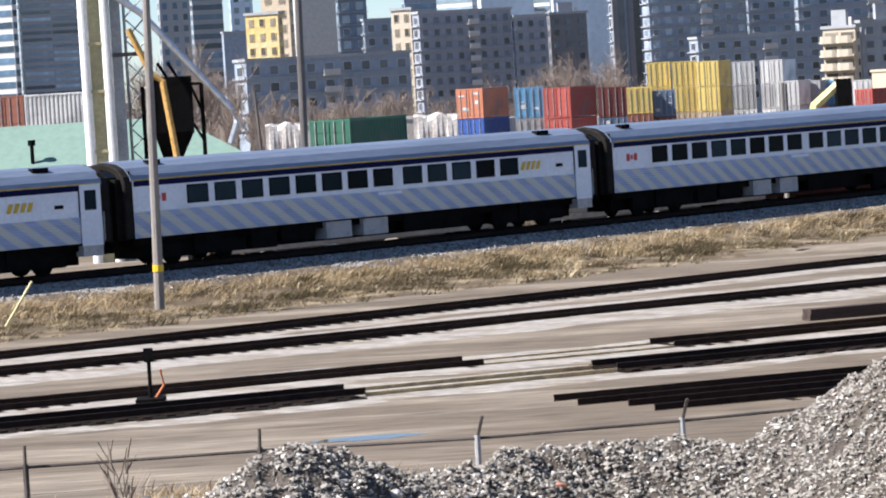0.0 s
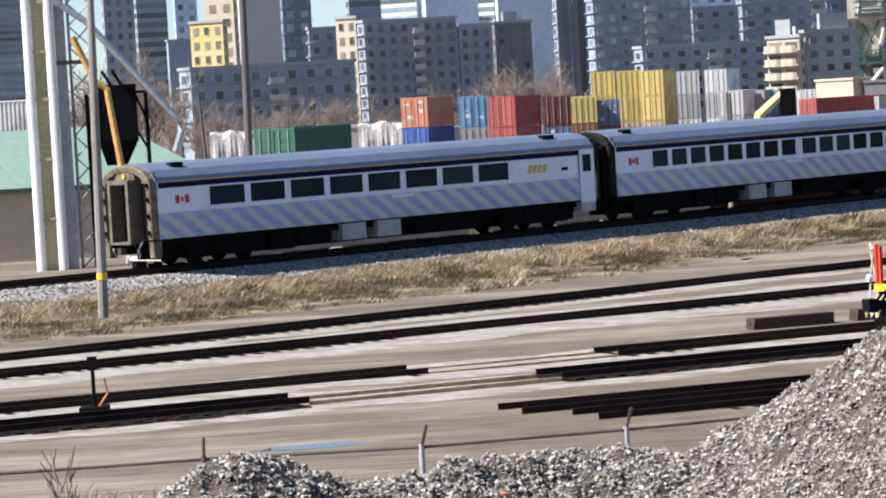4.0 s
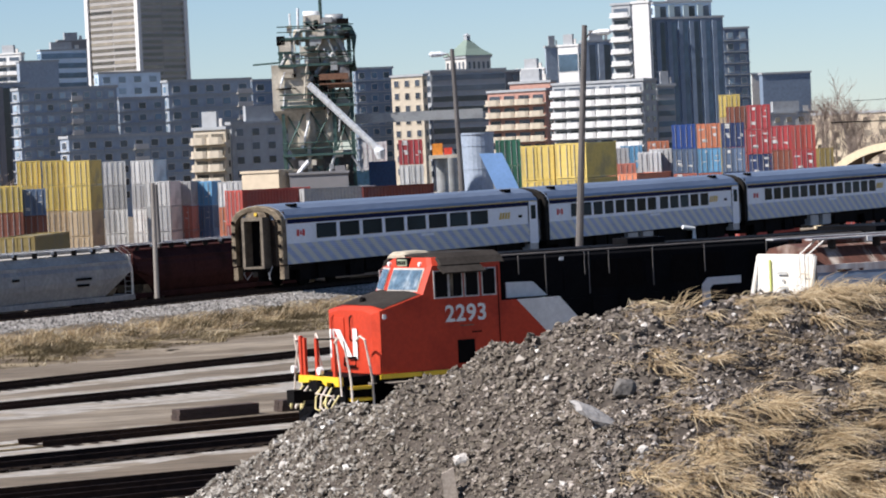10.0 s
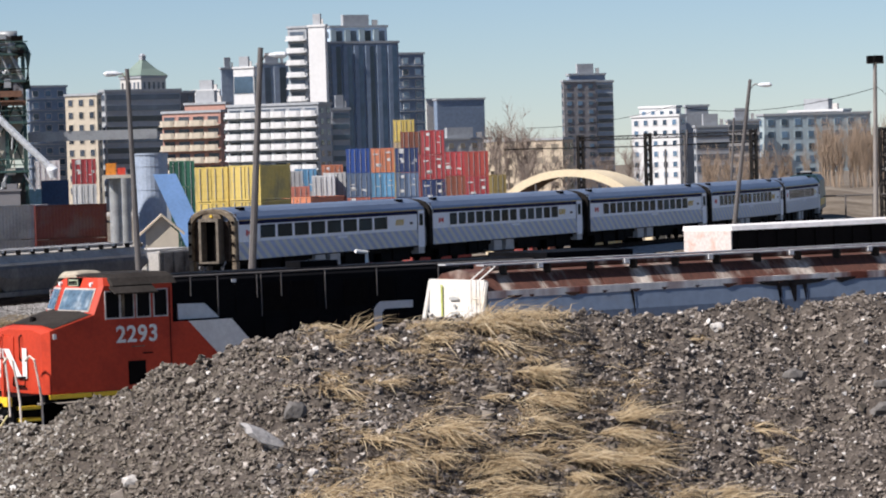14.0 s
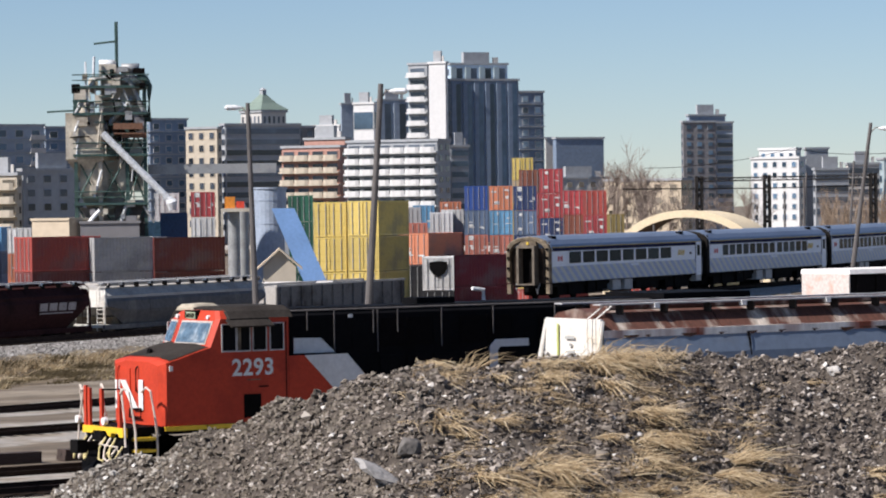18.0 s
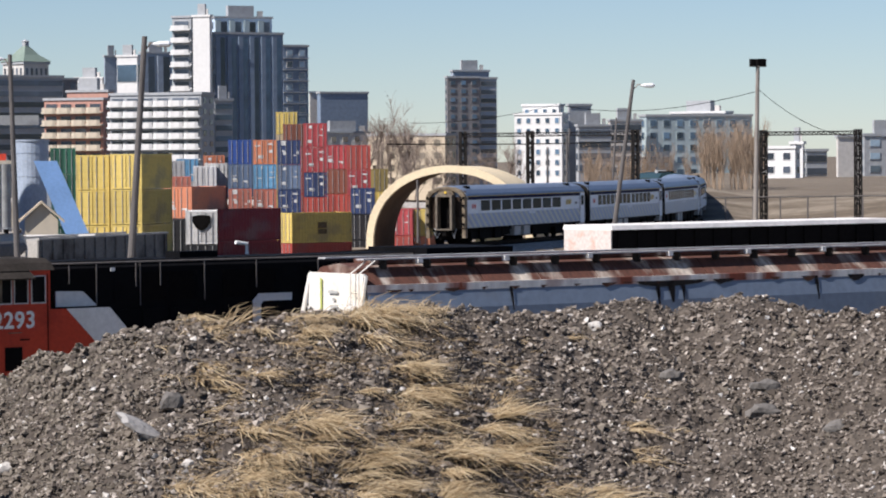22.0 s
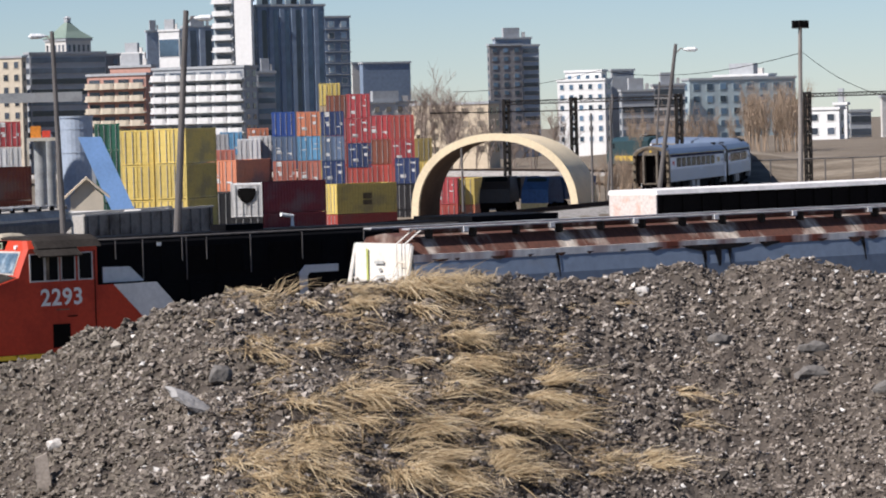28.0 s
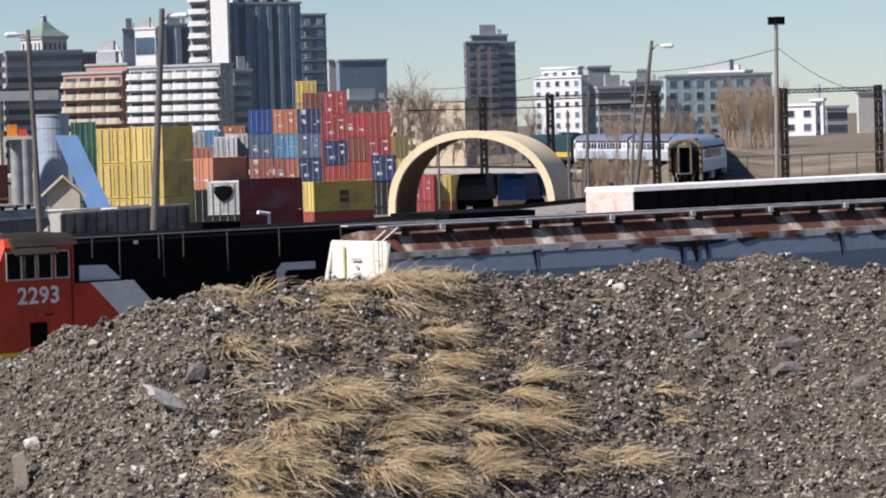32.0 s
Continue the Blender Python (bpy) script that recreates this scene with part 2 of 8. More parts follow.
track("siding with dark ties and rusty rails", straight(-13.3, 99.4, 15.0, 116.0, 60, 60), 0.05)
track("siding partly buried under dirt", straight(-11.8, 87.7, 12.6, 97.9, 60, 60), 0.05, covered=[(73.4, 79.2)])
track("siding on which the red locomotive stands", straight(-11.0, 81.8, 11.7, 91.3, 60, 60), 0.12, covered=[(69.2, 76.2)])
track("nearest siding with oily ties", straight(4.5, 80.3, 14.3, 83.8, 2, 60), 0.05)
track("turnout beside the nearest siding with oily ties", straight(5.2, 77.6, 14.6, 81.0, 1, 8), 0.05)

# ---- gravel mound in front of the lookout ----
CREST = [(-4.55, -0.1179), (-3.46, -0.1078), (-2.39, -0.1045), (-1.54, -0.1088), (-0.70, -0.1150), (-0.22, -0.1162), (0.47, -0.1110), (1.43, -0.1100), (2.78, -0.1083), (4.21, -0.1096), (4.87, -0.1119), (5.66, -0.1042), (6.44, -0.0957), (7.30, -0.0881), (8.06, -0.0781), (9.31, -0.0733), (9.37, -0.0725), (10.35, -0.0666), (10.37, -0.0667), (11.32, -0.0591), (12.29, -0.0558), (13.24, -0.0510), (13.25, -0.0514), (14.02, -0.0482), (14.10, -0.0490), (15.34, -0.0493), (16.30, -0.0476), (17.74, -0.0450), (18.21, -0.0448), (18.69, -0.0483), (19.54, -0.0466), (20.12, -0.0478), (21.07, -0.0445), (22.12, -0.0476), (23.17, -0.0416), (23.78, -0.0442), (24.49, -0.0470), (25.25, -0.0481), (25.89, -0.0467)]
CREST_R = 38.0


def crest_at(az):
    return np.interp(az, [a for a, e in CREST], [e for a, e in CREST])


def mound_z(az, r):
    """Height of the mound at a bearing (degrees) and distance from the lookout."""
    r0 = CREST_R + 2.0 * np.sin(az * 0.35) - 1.0 * np.clip(-(az - 2) / 6, 0, 1)
    # the crest's dents fade out down the slope
    even = sum(crest_at(az + d) for d in (-2.4, -1.6, -0.8, 0, 0.8, 1.6, 2.4)) / 7
    mixing = np.clip((r0 - r - 0.3) / 2.2, 0, 1)
    tan = crest_at(az) * (1 - mixing) + even * mixing
    top = EYE[2] + r0 * tan
    fall = np.where(r < r0, 0.42, 0.62)
    u = np.abs(r - r0)
    return top - fall * (np.sqrt(u * u + 0.16) - 0.4), r0


# Dark soil; shade between the loose stones is put into its colour too.
M_GRAVEL = mat("crushed stone", (0.062, 0.050, 0.040), 0.95, 0, 0.45, 0.8, 16, 1.0, other=(0.08, 0.066, 0.053), other_amount=0.5)


def make_mound():
    azs, rs = np.arange(-6.4, 27.6, 0.06), np.concatenate([np.arange(26.0, 31, 0.4), np.arange(31.0, 44.0, 0.12), np.arange(44, 50, 0.5)])
    a, r = np.meshgrid(azs, rs)
    z, r0 = mound_z(a, r)
    x, y = r * np.sin(np.radians(a)), r * np.cos(np.radians(a))
    lump = np.array([noise.noise(Vector((p * 1.4, q * 1.4, 0))) * 0.12 + noise.noise(Vector((p * 4.4, q * 4.4, 3))) * 0.14 + noise.noise(Vector((p * 13, q * 13, 7))) * 0.045 for p, q in zip(x.ravel(), y.ravel())]).reshape(x.shape)
    z = np.maximum(z + lump, -0.6)
    n, k = a.shape[1], a.shape[0]
    me = bpy.data.meshes.new("gravel_mound")
    me.from_pydata(list(zip(x.ravel().tolist(), y.ravel().tolist(), z.ravel().tolist())), [], [(i * n + j, i * n + j + 1, (i + 1) * n + j + 1, (i + 1) * n + j) for i in range(k - 1) for j in range(n - 1)])
    me.polygons.foreach_set("use_smooth", [True] * len(me.polygons))
    me.materials.append(M_GRAVEL)
    tagged(new("gravel_mound", me), "grey crushed stone mound with dry grass growing on it", "gravel mound", kind="structure")


make_mound()

# ---- passenger train ----
# The sky-blue of the shaded side is put into steel, flutes and white.
M_STEEL = mat("stainless roof", (0.19, 0.235, 0.32), 0.42, 0.3, 0.14, 0.5, 6, stretch=(0.2, 1, 1))
M_FLUTE = mat("fluted stainless side", (0.36, 0.43, 0.62), 0.4, 0.1, 0.12, 0.5, 5, stretch=(0.2, 1, 1))


def slanted_bands(m, col):
    """Slanting bands of a second tint across the fluted side."""
    n, l = m.node_tree.nodes, m.node_tree.links
    co, mp, wv, rp, mx = n.new("ShaderNodeTexCoord"), n.new("ShaderNodeMapping"), n.new("ShaderNodeTexWave"), n.new("ShaderNodeValToRGB"), n.new("ShaderNodeMix")
    mx.data_type = "RGBA"
    mp.inputs["Rotation"].default_value = (0, radians(55), 0)
    l.new(co.outputs["Object"], mp.inputs[0])
    l.new(mp.outputs[0], wv.inputs["Vector"])
    wv.inputs["Scale"].default_value, wv.inputs["Distortion"].default_value = 0.52, 0.5
    rp.color_ramp.elements[0].position, rp.color_ramp.elements[1].position = 0.3, 0.7
    l.new(wv.outputs[0], rp.inputs[0])
    l.new(rp.outputs[0], mx.inputs[0])
    b = n["Principled BSDF"]
    l.new(b.inputs["Base Color"].links[0].from_socket, mx.inputs[6])
    mx.inputs[7].default_value = (*col, 1)
    l.new(mx.outputs[2], b.inputs["Base Color"])


slanted_bands(M_FLUTE, (0.56, 0.58, 0.55))
M_WHITE = mat("white car paint", (0.74, 0.79, 0.88), 0.45, 0.0, 0.08, 0.6, 6)
M_BLUE = mat("dark blue stripe", (0.007, 0.010, 0.055), 0.7)
M_GOLD = mat("yellow stripe", (0.62, 0.42, 0.04), 0.5)
M_GLASS = glassy("coach window", (0.018, 0.032, 0.042), 0.2)
M_GLASS.node_tree.nodes["Principled BSDF"].inputs["Specular IOR Level"].default_value = 0.03
# Near-black for dark trim, and for end walls with recess shade put in.
M_ENDDARK = mat("sooty end wall", (0.012, 0.011, 0.010), 0.9, 0, 0.3, 1.5, 12)
M_BLACK = mat("black running gear", (0.007, 0.0065, 0.0065), 0.9, 0.0, 0.4, 2, 20)
M_TAN = mat("weathered vestibule steel", (0.17, 0.135, 0.09), 0.75, 0.1, 0.35, 1.5, 9, other=(0.09, 0.066, 0.042), other_amount=0.5)
# Rims between coaches, with the gap's shade put into their colour.
M_RIM = mat("dull end rim", (0.022, 0.020, 0.018), 0.8, 0.1, 0.3, 1.5, 10)
M_PORTAL = mat("grey-brown gangway frame", (0.15, 0.125, 0.095), 0.8, 0.1, 0.3, 2, 14)
M_DARK = mat("dark opening", (0.006, 0.005, 0.005), 0.9)
M_GREY = mat("grey equipment box", (0.42, 0.42, 0.42), 0.7, 0.1, 0.2, 2, 14)
M_RED = mat("red flag paint", (0.55, 0.04, 0.04), 0.6)
COACH_L, COACH_W = 25.9, 3.05
PITCH = 26.6


def coach_section(x, inset=0.0):
    h = COACH_W / 2 - inset
    half = [(h, 1.15), (h, 3.30), (h - 0.10, 3.55), (h - 0.38, 3.83), (h - 0.85, 4.02), (0.0, 4.11 - inset)]
    return [(x, -y, z) for y, z in half] + [(x, y, z) for y, z in half[-2::-1]]


def coach(label, windows, rear, m=None):
    """Stainless coach along +x, its rear end at x = 0, on the rails at z = 0."""
    t = thing("passenger_coach", m or pose(0, 0, 0), label, "train coach", "coaches of the passenger train")
    body = MB()
    body.loft([coach_section(0.35), coach_section(COACH_L - 0.35)], 0)
    part("body", body, [M_WHITE], t, "white window band")
    roof = MB()
    h = COACH_W / 2 + 0.012
    rf = [(h, 3.36), (h - 0.09, 3.56), (h - 0.37, 3.845), (h - 0.84, 4.035), (0.0, 4.13)]
    ring = lambda x: [(x, -y, z) for y, z in rf] + [(x, y, z) for y, z in rf[-2::-1]]
    roof.loft([ring(0.3), ring(COACH_L - 0.3)], 0)
    part("roof", roof, [M_STEEL], t, "blue-grey stainless roof", smooth=False)
    for side in (-1, 1):
        y0 = side * h
        mb = MB()
        # fluted lower panel: ribs along the car
        prof = []
        n = 10
        for i in range(n):
            za, zb = 1.15 + i * 0.1, 1.15 + (i + 1) * 0.1
            prof += [(y0, za), (y0 + side * 0.022, za + 0.025), (y0 + side * 0.022, zb - 0.025)]
        prof.append((y0, 2.15))
        mb.loft([[(x, y, z) for y, z in prof] for x in (0.35, COACH_L - 0.35)], 0, closed=False)
        part("fluted_panel", mb, [M_FLUTE], t, "fluted stainless panel")
        part("blue_stripe", MB().box(0.4, COACH_L - 0.4, min(y0, y0 + side * 0.006), max(y0, y0 + side * 0.006), 3.13, 3.35), [M_BLUE], t)
        part("yellow_stripe", MB().box(0.4, COACH_L - 0.4, min(y0, y0 + side * 0.01), max(y0, y0 + side * 0.01), 3.355, 3.40), [M_GOLD], t)
        for a, w in windows:
            wb = MB()
            fr = side * 0.02
            wb.box(a - 0.05, a + w + 0.05, min(y0 - fr, y0 + side * 0.004), max(y0 - fr, y0 + side * 0.004), 2.33, 3.06, 1)
            wb.box(a, a + w, min(y0, y0 + side * 0.012), max(y0, y0 + side * 0.012), 2.37, 3.0, 0)
            part("window", wb, [M_GLASS, M_BLACK], t)
        # emblem, air vent, flag, road number panel
        mb = MB()
        for k in range(4):
            a = 21.25 + 0.3 * k
            lean = 0.14
            mb.quad([(a, y0 + side * 0.012, 2.5), (a + 0.2, y0 + side * 0.012, 2.5), (a + 0.2 + lean, y0 + side * 0.012, 2.85), (a + lean, y0 + side * 0.012, 2.85)])
        part("emblem", mb, [M_GOLD], t, "gold slanted bars")
        part("vent", MB().box(23.4, 23.8, min(y0, y0 + side * 0.015), max(y0, y0 + side * 0.015), 2.52, 2.66), [M_BLACK], t)
        fl = MB()
        for a, b in ((1.25, 1.45), (1.75, 1.95)):
            fl.box(a, b, min(y0, y0 + side * 0.012), max(y0, y0 + side * 0.012), 2.5, 2.82)
        fl.box(1.54, 1.66, min(y0, y0 + side * 0.012), max(y0, y0 + side * 0.012), 2.57, 2.75)
        part("flag", fl, [M_RED], t, "red and white flag")
        part("number_panel", MB().box(13.0, 14.3, min(y0, y0 + side * 0.03), max(y0, y0 + side * 0.03), 1.98, 2.1), [M_WHITE], t)
        # boarding door with its window
        d = part("door", MB().box(24.55, 25.5, min(y0, y0 + side * 0.03), max(y0, y0 + side * 0.03), 1.05, 3.36), [M_WHITE], t, "pale grey door")
        for dx in (24.5, 25.5):
            part("door_seam", MB().box(dx, dx + 0.05, min(y0, y0 + side * 0.02), max(y0, y0 + side * 0.02), 1.05, 3.3), [M_ENDDARK], t)
        part("door_rail", MB().tube([(25.58, y0 + side * 0.05, 1.2), (25.58, y0 + side * 0.05, 2.3)], 0.02, 4), [M_GREY], d)
        part("side_hatch", MB().box(0.55, 1.0, min(y0, y0 + side * 0.012), max(y0, y0 + side * 0.012), 2.35, 2.95), [M_WHITE], t)
        part("door_window", MB().box(24.75, 25.28, min(y0 + side * 0.03, y0 + side * 0.04), max(y0 + side * 0.03, y0 + side * 0.04), 2.4, 3.15), [M_GLASS], d)
        part("steps", MB().box(24.6, 25.5, min(y0, y0 - side * 0.5), max(y0, y0 - side * 0.5), 0.65, 1.05), [M_GREY], t)
    # open ends: rounded rim, recessed wall, gangway portal, hoses
    for x, s in ((0.35, -1), (COACH_L - 0.35, 1)):
        edge = lambda xx, k: [(xx, y * k, 1.08 + (z - 1.08) * (0.5 + k / 2)) for _, y, z in coach_section(0)]
        rim = MB()
        rim.loft([edge(x, 0.995), edge(x + s * 0.34, 0.985), edge(x + s * 0.38, 0.95), edge(x + s * 0.36, 0.83), edge(x + s * 0.02, 0.82)], 0, closed=False, caps=False)
        part("end_rim", rim, [M_TAN if rear is M_TAN and s < 0 else M_RIM], t, "weathered rounded end rim")
        # The wall's dark colour carries the shade inside the rim.
        part("end_wall", MB().box(min(x, x + s * 0.04), max(x, x + s * 0.04), -1.42, 1.42, 1.1, 3.75), [M_ENDDARK if s > 0 or rear is not M_TAN else mat("brown end wall", (0.045, 0.032, 0.024), 0.9, 0, 0.35, 1.5, 10)], t)
        g0, g1 = sorted((x + s * 0.05, x + s * (0.74 if rear is M_TAN and s < 0 else 0.62)))
        if not (rear is M_TAN and s < 0):
            part("diaphragm", MB().box(g0, g1, -1.25, -0.62, 1.1, 3.45), [M_ENDDARK], t)
            part("diaphragm", MB().box(g0, g1, 0.62, 1.25, 1.1, 3.45), [M_ENDDARK], t)
        mg = M_PORTAL if rear is M_TAN and s < 0 else M_ENDDARK
        part("gangway_post", MB().box(g0, g1, -0.62, -0.47, 1.1, 3.35), [mg], t)
        part("gangway_post", MB().box(g0, g1, 0.47, 0.62, 1.1, 3.35), [mg], t)
        part("gangway_header", MB().box(g0, g1, -0.62, 0.62, 3.35, 3.52), [mg], t)
        part("gangway_sill", MB().box(g0, g1, -0.62, 0.62, 1.0, 1.1), [mg], t)
        # Black panel drawn for the dark inside of the open doorway.
        part("end_door", MB().box(min(x, x + s * 0.06), max(x, x + s * 0.06), -0.47, 0.47, 1.15, 3.35), [M_DARK], t)
        if rear is M_TAN and s < 0:
            part("end_crown", MB().loft([[(xx, y, z) for y, z in ((-0.62, 3.52), (-0.5, 3.78), (0, 3.86), (0.5, 3.78), (0.62, 3.52))] for xx in (x - 0.02, x - 0.33)]), [M_TAN], t)
            for y in (-1.36, 1.36):
                for z in (1.35, 2.0, 2.65, 3.2):
                    part("bracket", MB().box(x - 0.46, x - 0.34, y - 0.07, y + 0.07, z, z + 0.16), [M_DARK], t)
                part("step_well", MB().box(x - 0.3, x + 0.1, y - 0.13, y + 0.13, 0.45, 1.08), [M_TAN], t)
                part("end_hose", MB().tube([Vector((x - 0.3, y * 0.6, 1.1)), Vector((x - 0.5, y * 0.55, 0.75)), Vector((x - 0.35, y * 0.5, 0.45)), Vector((x - 0.2, y * 0.35, 0.8))], 0.035, 6), [M_GREY], t)
            part("marker_lamp", MB().disc((x - 0.36, 0.0, 3.66), (1, 0, 0), 0.09, 0.1), [M_GOLD], t)
            part("inner_column", MB().box(x - 0.3, x - 0.1, -1.18, -1.05, 1.1, 3.4), [M_DARK], t)
        part("buffer_plate", MB().box(min(x + s * 0.1, x + s * 0.6), max(x + s * 0.1, x + s * 0.6), -0.75, 0.75, 0.86, 1.0), [M_BLACK], t)
        part("coupler", MB().box(min(x, x + s * 0.62), max(x, x + s * 0.62), -0.15, 0.15, 0.6, 0.86), [M_BLACK], t)
    # underframe
    part("underframe", MB().box(0.5, COACH_L - 0.5, -1.2, 1.2, 0.85, 1.15), [M_BLACK], t)
    part("tank", MB().box(6.3, 7.6, -1.35, 1.35, 0.3, 1.12), [M_BLACK], t)
    part("generator_box", MB().box(7.9, 9.6, -1.3, 1.3, 0.5, 1.12), [M_BLACK], t)
    part("battery_box", MB().box(14.6, 18.4, -1.25, 1.25, 0.42, 1.12), [M_BLACK], t)
    # Black box added to keep the gaps under the coach dark.
    part("centre_sill", MB().box(1.0, COACH_L - 1.0, -0.7, 0.7, 0.32, 0.9), [M_BLACK], t)
    for a in (10.2, 12.2):
        part("equipment_box", MB().box(a, a + 1.35, -1.42, 1.42, 0.42, 1.08), [M_GREY], t, "pale grey equipment box")
    for c in (4.0, 21.9):
        bogie = part("bogie", MB().box(c - 2.1, c + 2.1, -1.2, -0.95, 0.3, 0.92).box(c - 2.1, c + 2.1, 0.95, 1.2, 0.3, 0.92).box(c - 0.6, c + 0.6, -1.3, 1.3, 0.35, 1.1), [M_BLACK], t)
        for a in (-1.3, 1.3):
            wb = MB()
            for sd in (-0.755, 0.755):
                wb.disc((c + a, sd, 0.46), (0, 1, 0), 0.46, 0.13)
            wb.disc((c + a, 0, 0.46), (0, 1, 0), 0.09, 1.6, 10)
            part("wheelset", wb, [M_BLACK], bogie)
    for a, b in ((1.6, 2.2), (22.9, 23.6)):
        part("roof_vent", MB().box(a, b, -1.0, -0.7, 3.85, 4.1), [M_BLACK], t)
    return t


WIDE = [(3.1 + 2.17 * k, 1.72) for k in range(8)]
NARROW = [(3.05 + 1.40 * k + (0.25 if k > 7 else 0), 0.98) for k in range(13)]
coaches = [coach("stainless passenger coach with wide windows and open tan end door", WIDE, M_TAN)]
second = coach("stainless passenger coach with thirteen windows and blue stripe", NARROW, M_ENDDARK)
coaches.append(second)
for k in range(3):
    coaches.append(copy_thing(second, pose(0, 0, 0)))

M_ENGINE = mat("dark green engine paint", (0.02, 0.05, 0.055), 0.45, 0.1, 0.2, 1, 8)


def engine():
    t = thing("passenger_locomotive", pose(0, 0, 0), "dark green passenger locomotive with yellow side band", "locomotive")
    mb = MB()
    prof = lambda x, z: [(x, -1.5, 0.9), (x, -1.5, z - 0.6), (x, -1.15, z - 0.1), (x, 0, z), (x, 1.15, z - 0.1), (x, 1.5, z - 0.6), (x, 1.5, 0.9)]
    mb.loft([prof(0.4, 4.25), prof(16.5, 4.25), prof(18.2, 4.1), prof(19.6, 3.0), prof(20.2, 2.7)])
    part("body", mb, [M_ENGINE], t)
    for s in (-1, 1):
        part("side_band", MB().box(0.6, 16.0, min(s * 1.5, s * 1.515), max(s * 1.5, s * 1.515), 1.3, 1.9), [M_GOLD], t, "yellow band")
        part("side_window", MB().box(16.2, 17.2, min(s * 1.45, s * 1.51), max(s * 1.45, s * 1.51), 2.7, 3.4), [M_GLASS], t)
        part("headlamp", MB().disc((19.9, s * 0.4, 2.85), (1, 0, 0.3), 0.14, 0.2), [mat("lamp glass", (0.8, 0.8, 0.75), 0.1)], t)
    part("roof_fan", MB().disc((3.5, 0, 4.3), (0, 0, 1), 0.7, 0.2).disc((6.0, 0, 4.3), (0, 0, 1), 0.7, 0.2), [M_BLACK], t)
    part("exhaust", MB().box(8, 10, -0.5, 0.5, 4.2, 4.5), [M_GREY], t)
    part("fuel_tank", MB().box(7.5, 13, -1.3, 1.3, 0.35, 0.95), [M_BLACK], t)
    for c in (3.6, 16.6):
        bogie = part("bogie", MB().box(c - 1.9, c + 1.9, -1.2, 1.2, 0.4, 0.9), [M_BLACK], t)
        for a in (-1.3, 1.3):
            part("wheelset", MB().disc((c + a, -0.8, 0.5), (0, 1, 0), 0.5, 0.14).disc((c + a, 0.8, 0.5), (0, 1, 0), 0.5, 0.14), [M_BLACK], bogie)
    return t


engine_ob = engine()

# seconds -> metres along the line of the train's rear end
POLY = [-1.63741e-06, 0.000193297, -0.00719899, 0.0674119, 7.45829, -51.1212]


def train_pose(s0, a, b):
    """Pose of a vehicle whose rear end is at s0, on bogies a and b metres ahead of it."""
    xa, ya, _ = on_line(s0 + a)
    xb, yb, _ = on_line(s0 + b)
    h = math.atan2(yb - ya, xb - xa)
    return pose(xa - a * math.cos(h), ya - a * math.sin(h), RAIL_Z, 0, 0, math.degrees(h))


def motions():
    for k, ob in enumerate(coaches):
        walk(ob, [(t, train_pose(float(np.polyval(POLY, t)) + PITCH * k, 4.0, 21.9)) for t in range(0, 33)])
    # the loader lowers its arm behind the boxes
    up = loader.matrix_basis.copy()
    down = up @ pose(0, 0, -3.6)
    walk(loader, [(0, up), (7.3, up), (7.7, up @ pose(0, 0, -1.6)), (8.2, down), (32, down)])
    walk(engine_ob, [(t, train_pose(float(np.polyval(POLY, t)) + PITCH * 5, 3.6, 16.6)) for t in range(0, 33)])

# ---- red freight locomotive on the siding ----
M_LRED = mat("red-orange engine paint", (0.47, 0.048, 0.020), 0.5, 0.0, 0.12, 0.8, 9, other=(0.37, 0.037, 0.016))
M_LRED.node_tree.nodes["Principled BSDF"].inputs["Specular IOR Level"].default_value = 0.22
M_CABGLASS = mat("black cab glass", (0.003, 0.003, 0.004), 0.5, 0, 0.2)
M_CABGLASS.node_tree.nodes["Principled BSDF"].inputs["Specular IOR Level"].default_value = 0.08
M_LBLACK = mat("black hood paint", (0.005, 0.005, 0.006), 0.75, 0.0, 0.3, 1.0, 8)
M_LWHITE = mat("white engine paint", (0.72, 0.72, 0.70), 0.5, 0, 0.1, 1, 8)
M_YEL = mat("safety yellow paint", (0.75, 0.50, 0.02), 0.5, 0, 0.12, 1, 9)
M_CABROOF = mat("dark grey cab roof", (0.038, 0.033, 0.029), 0.85, 0, 0.25, 1, 10)
# Sky reflection is put into the windscreen's blue tint and pale blotches.
M_PANE = mat("windscreen glass", (0.09, 0.14, 0.19), 0.1, 0.0, 0.4, 2.5, 6, other=(0.22, 0.27, 0.31), other_amount=0.3)


def side_box(x0, x1, y, out, z0, z1, thick=0.015):
    """A plate on a side face at y, standing out by thick."""
    return MB().box(x0, x1, min(y, y + out * thick), max(y, y + out * thick), z0, z1)


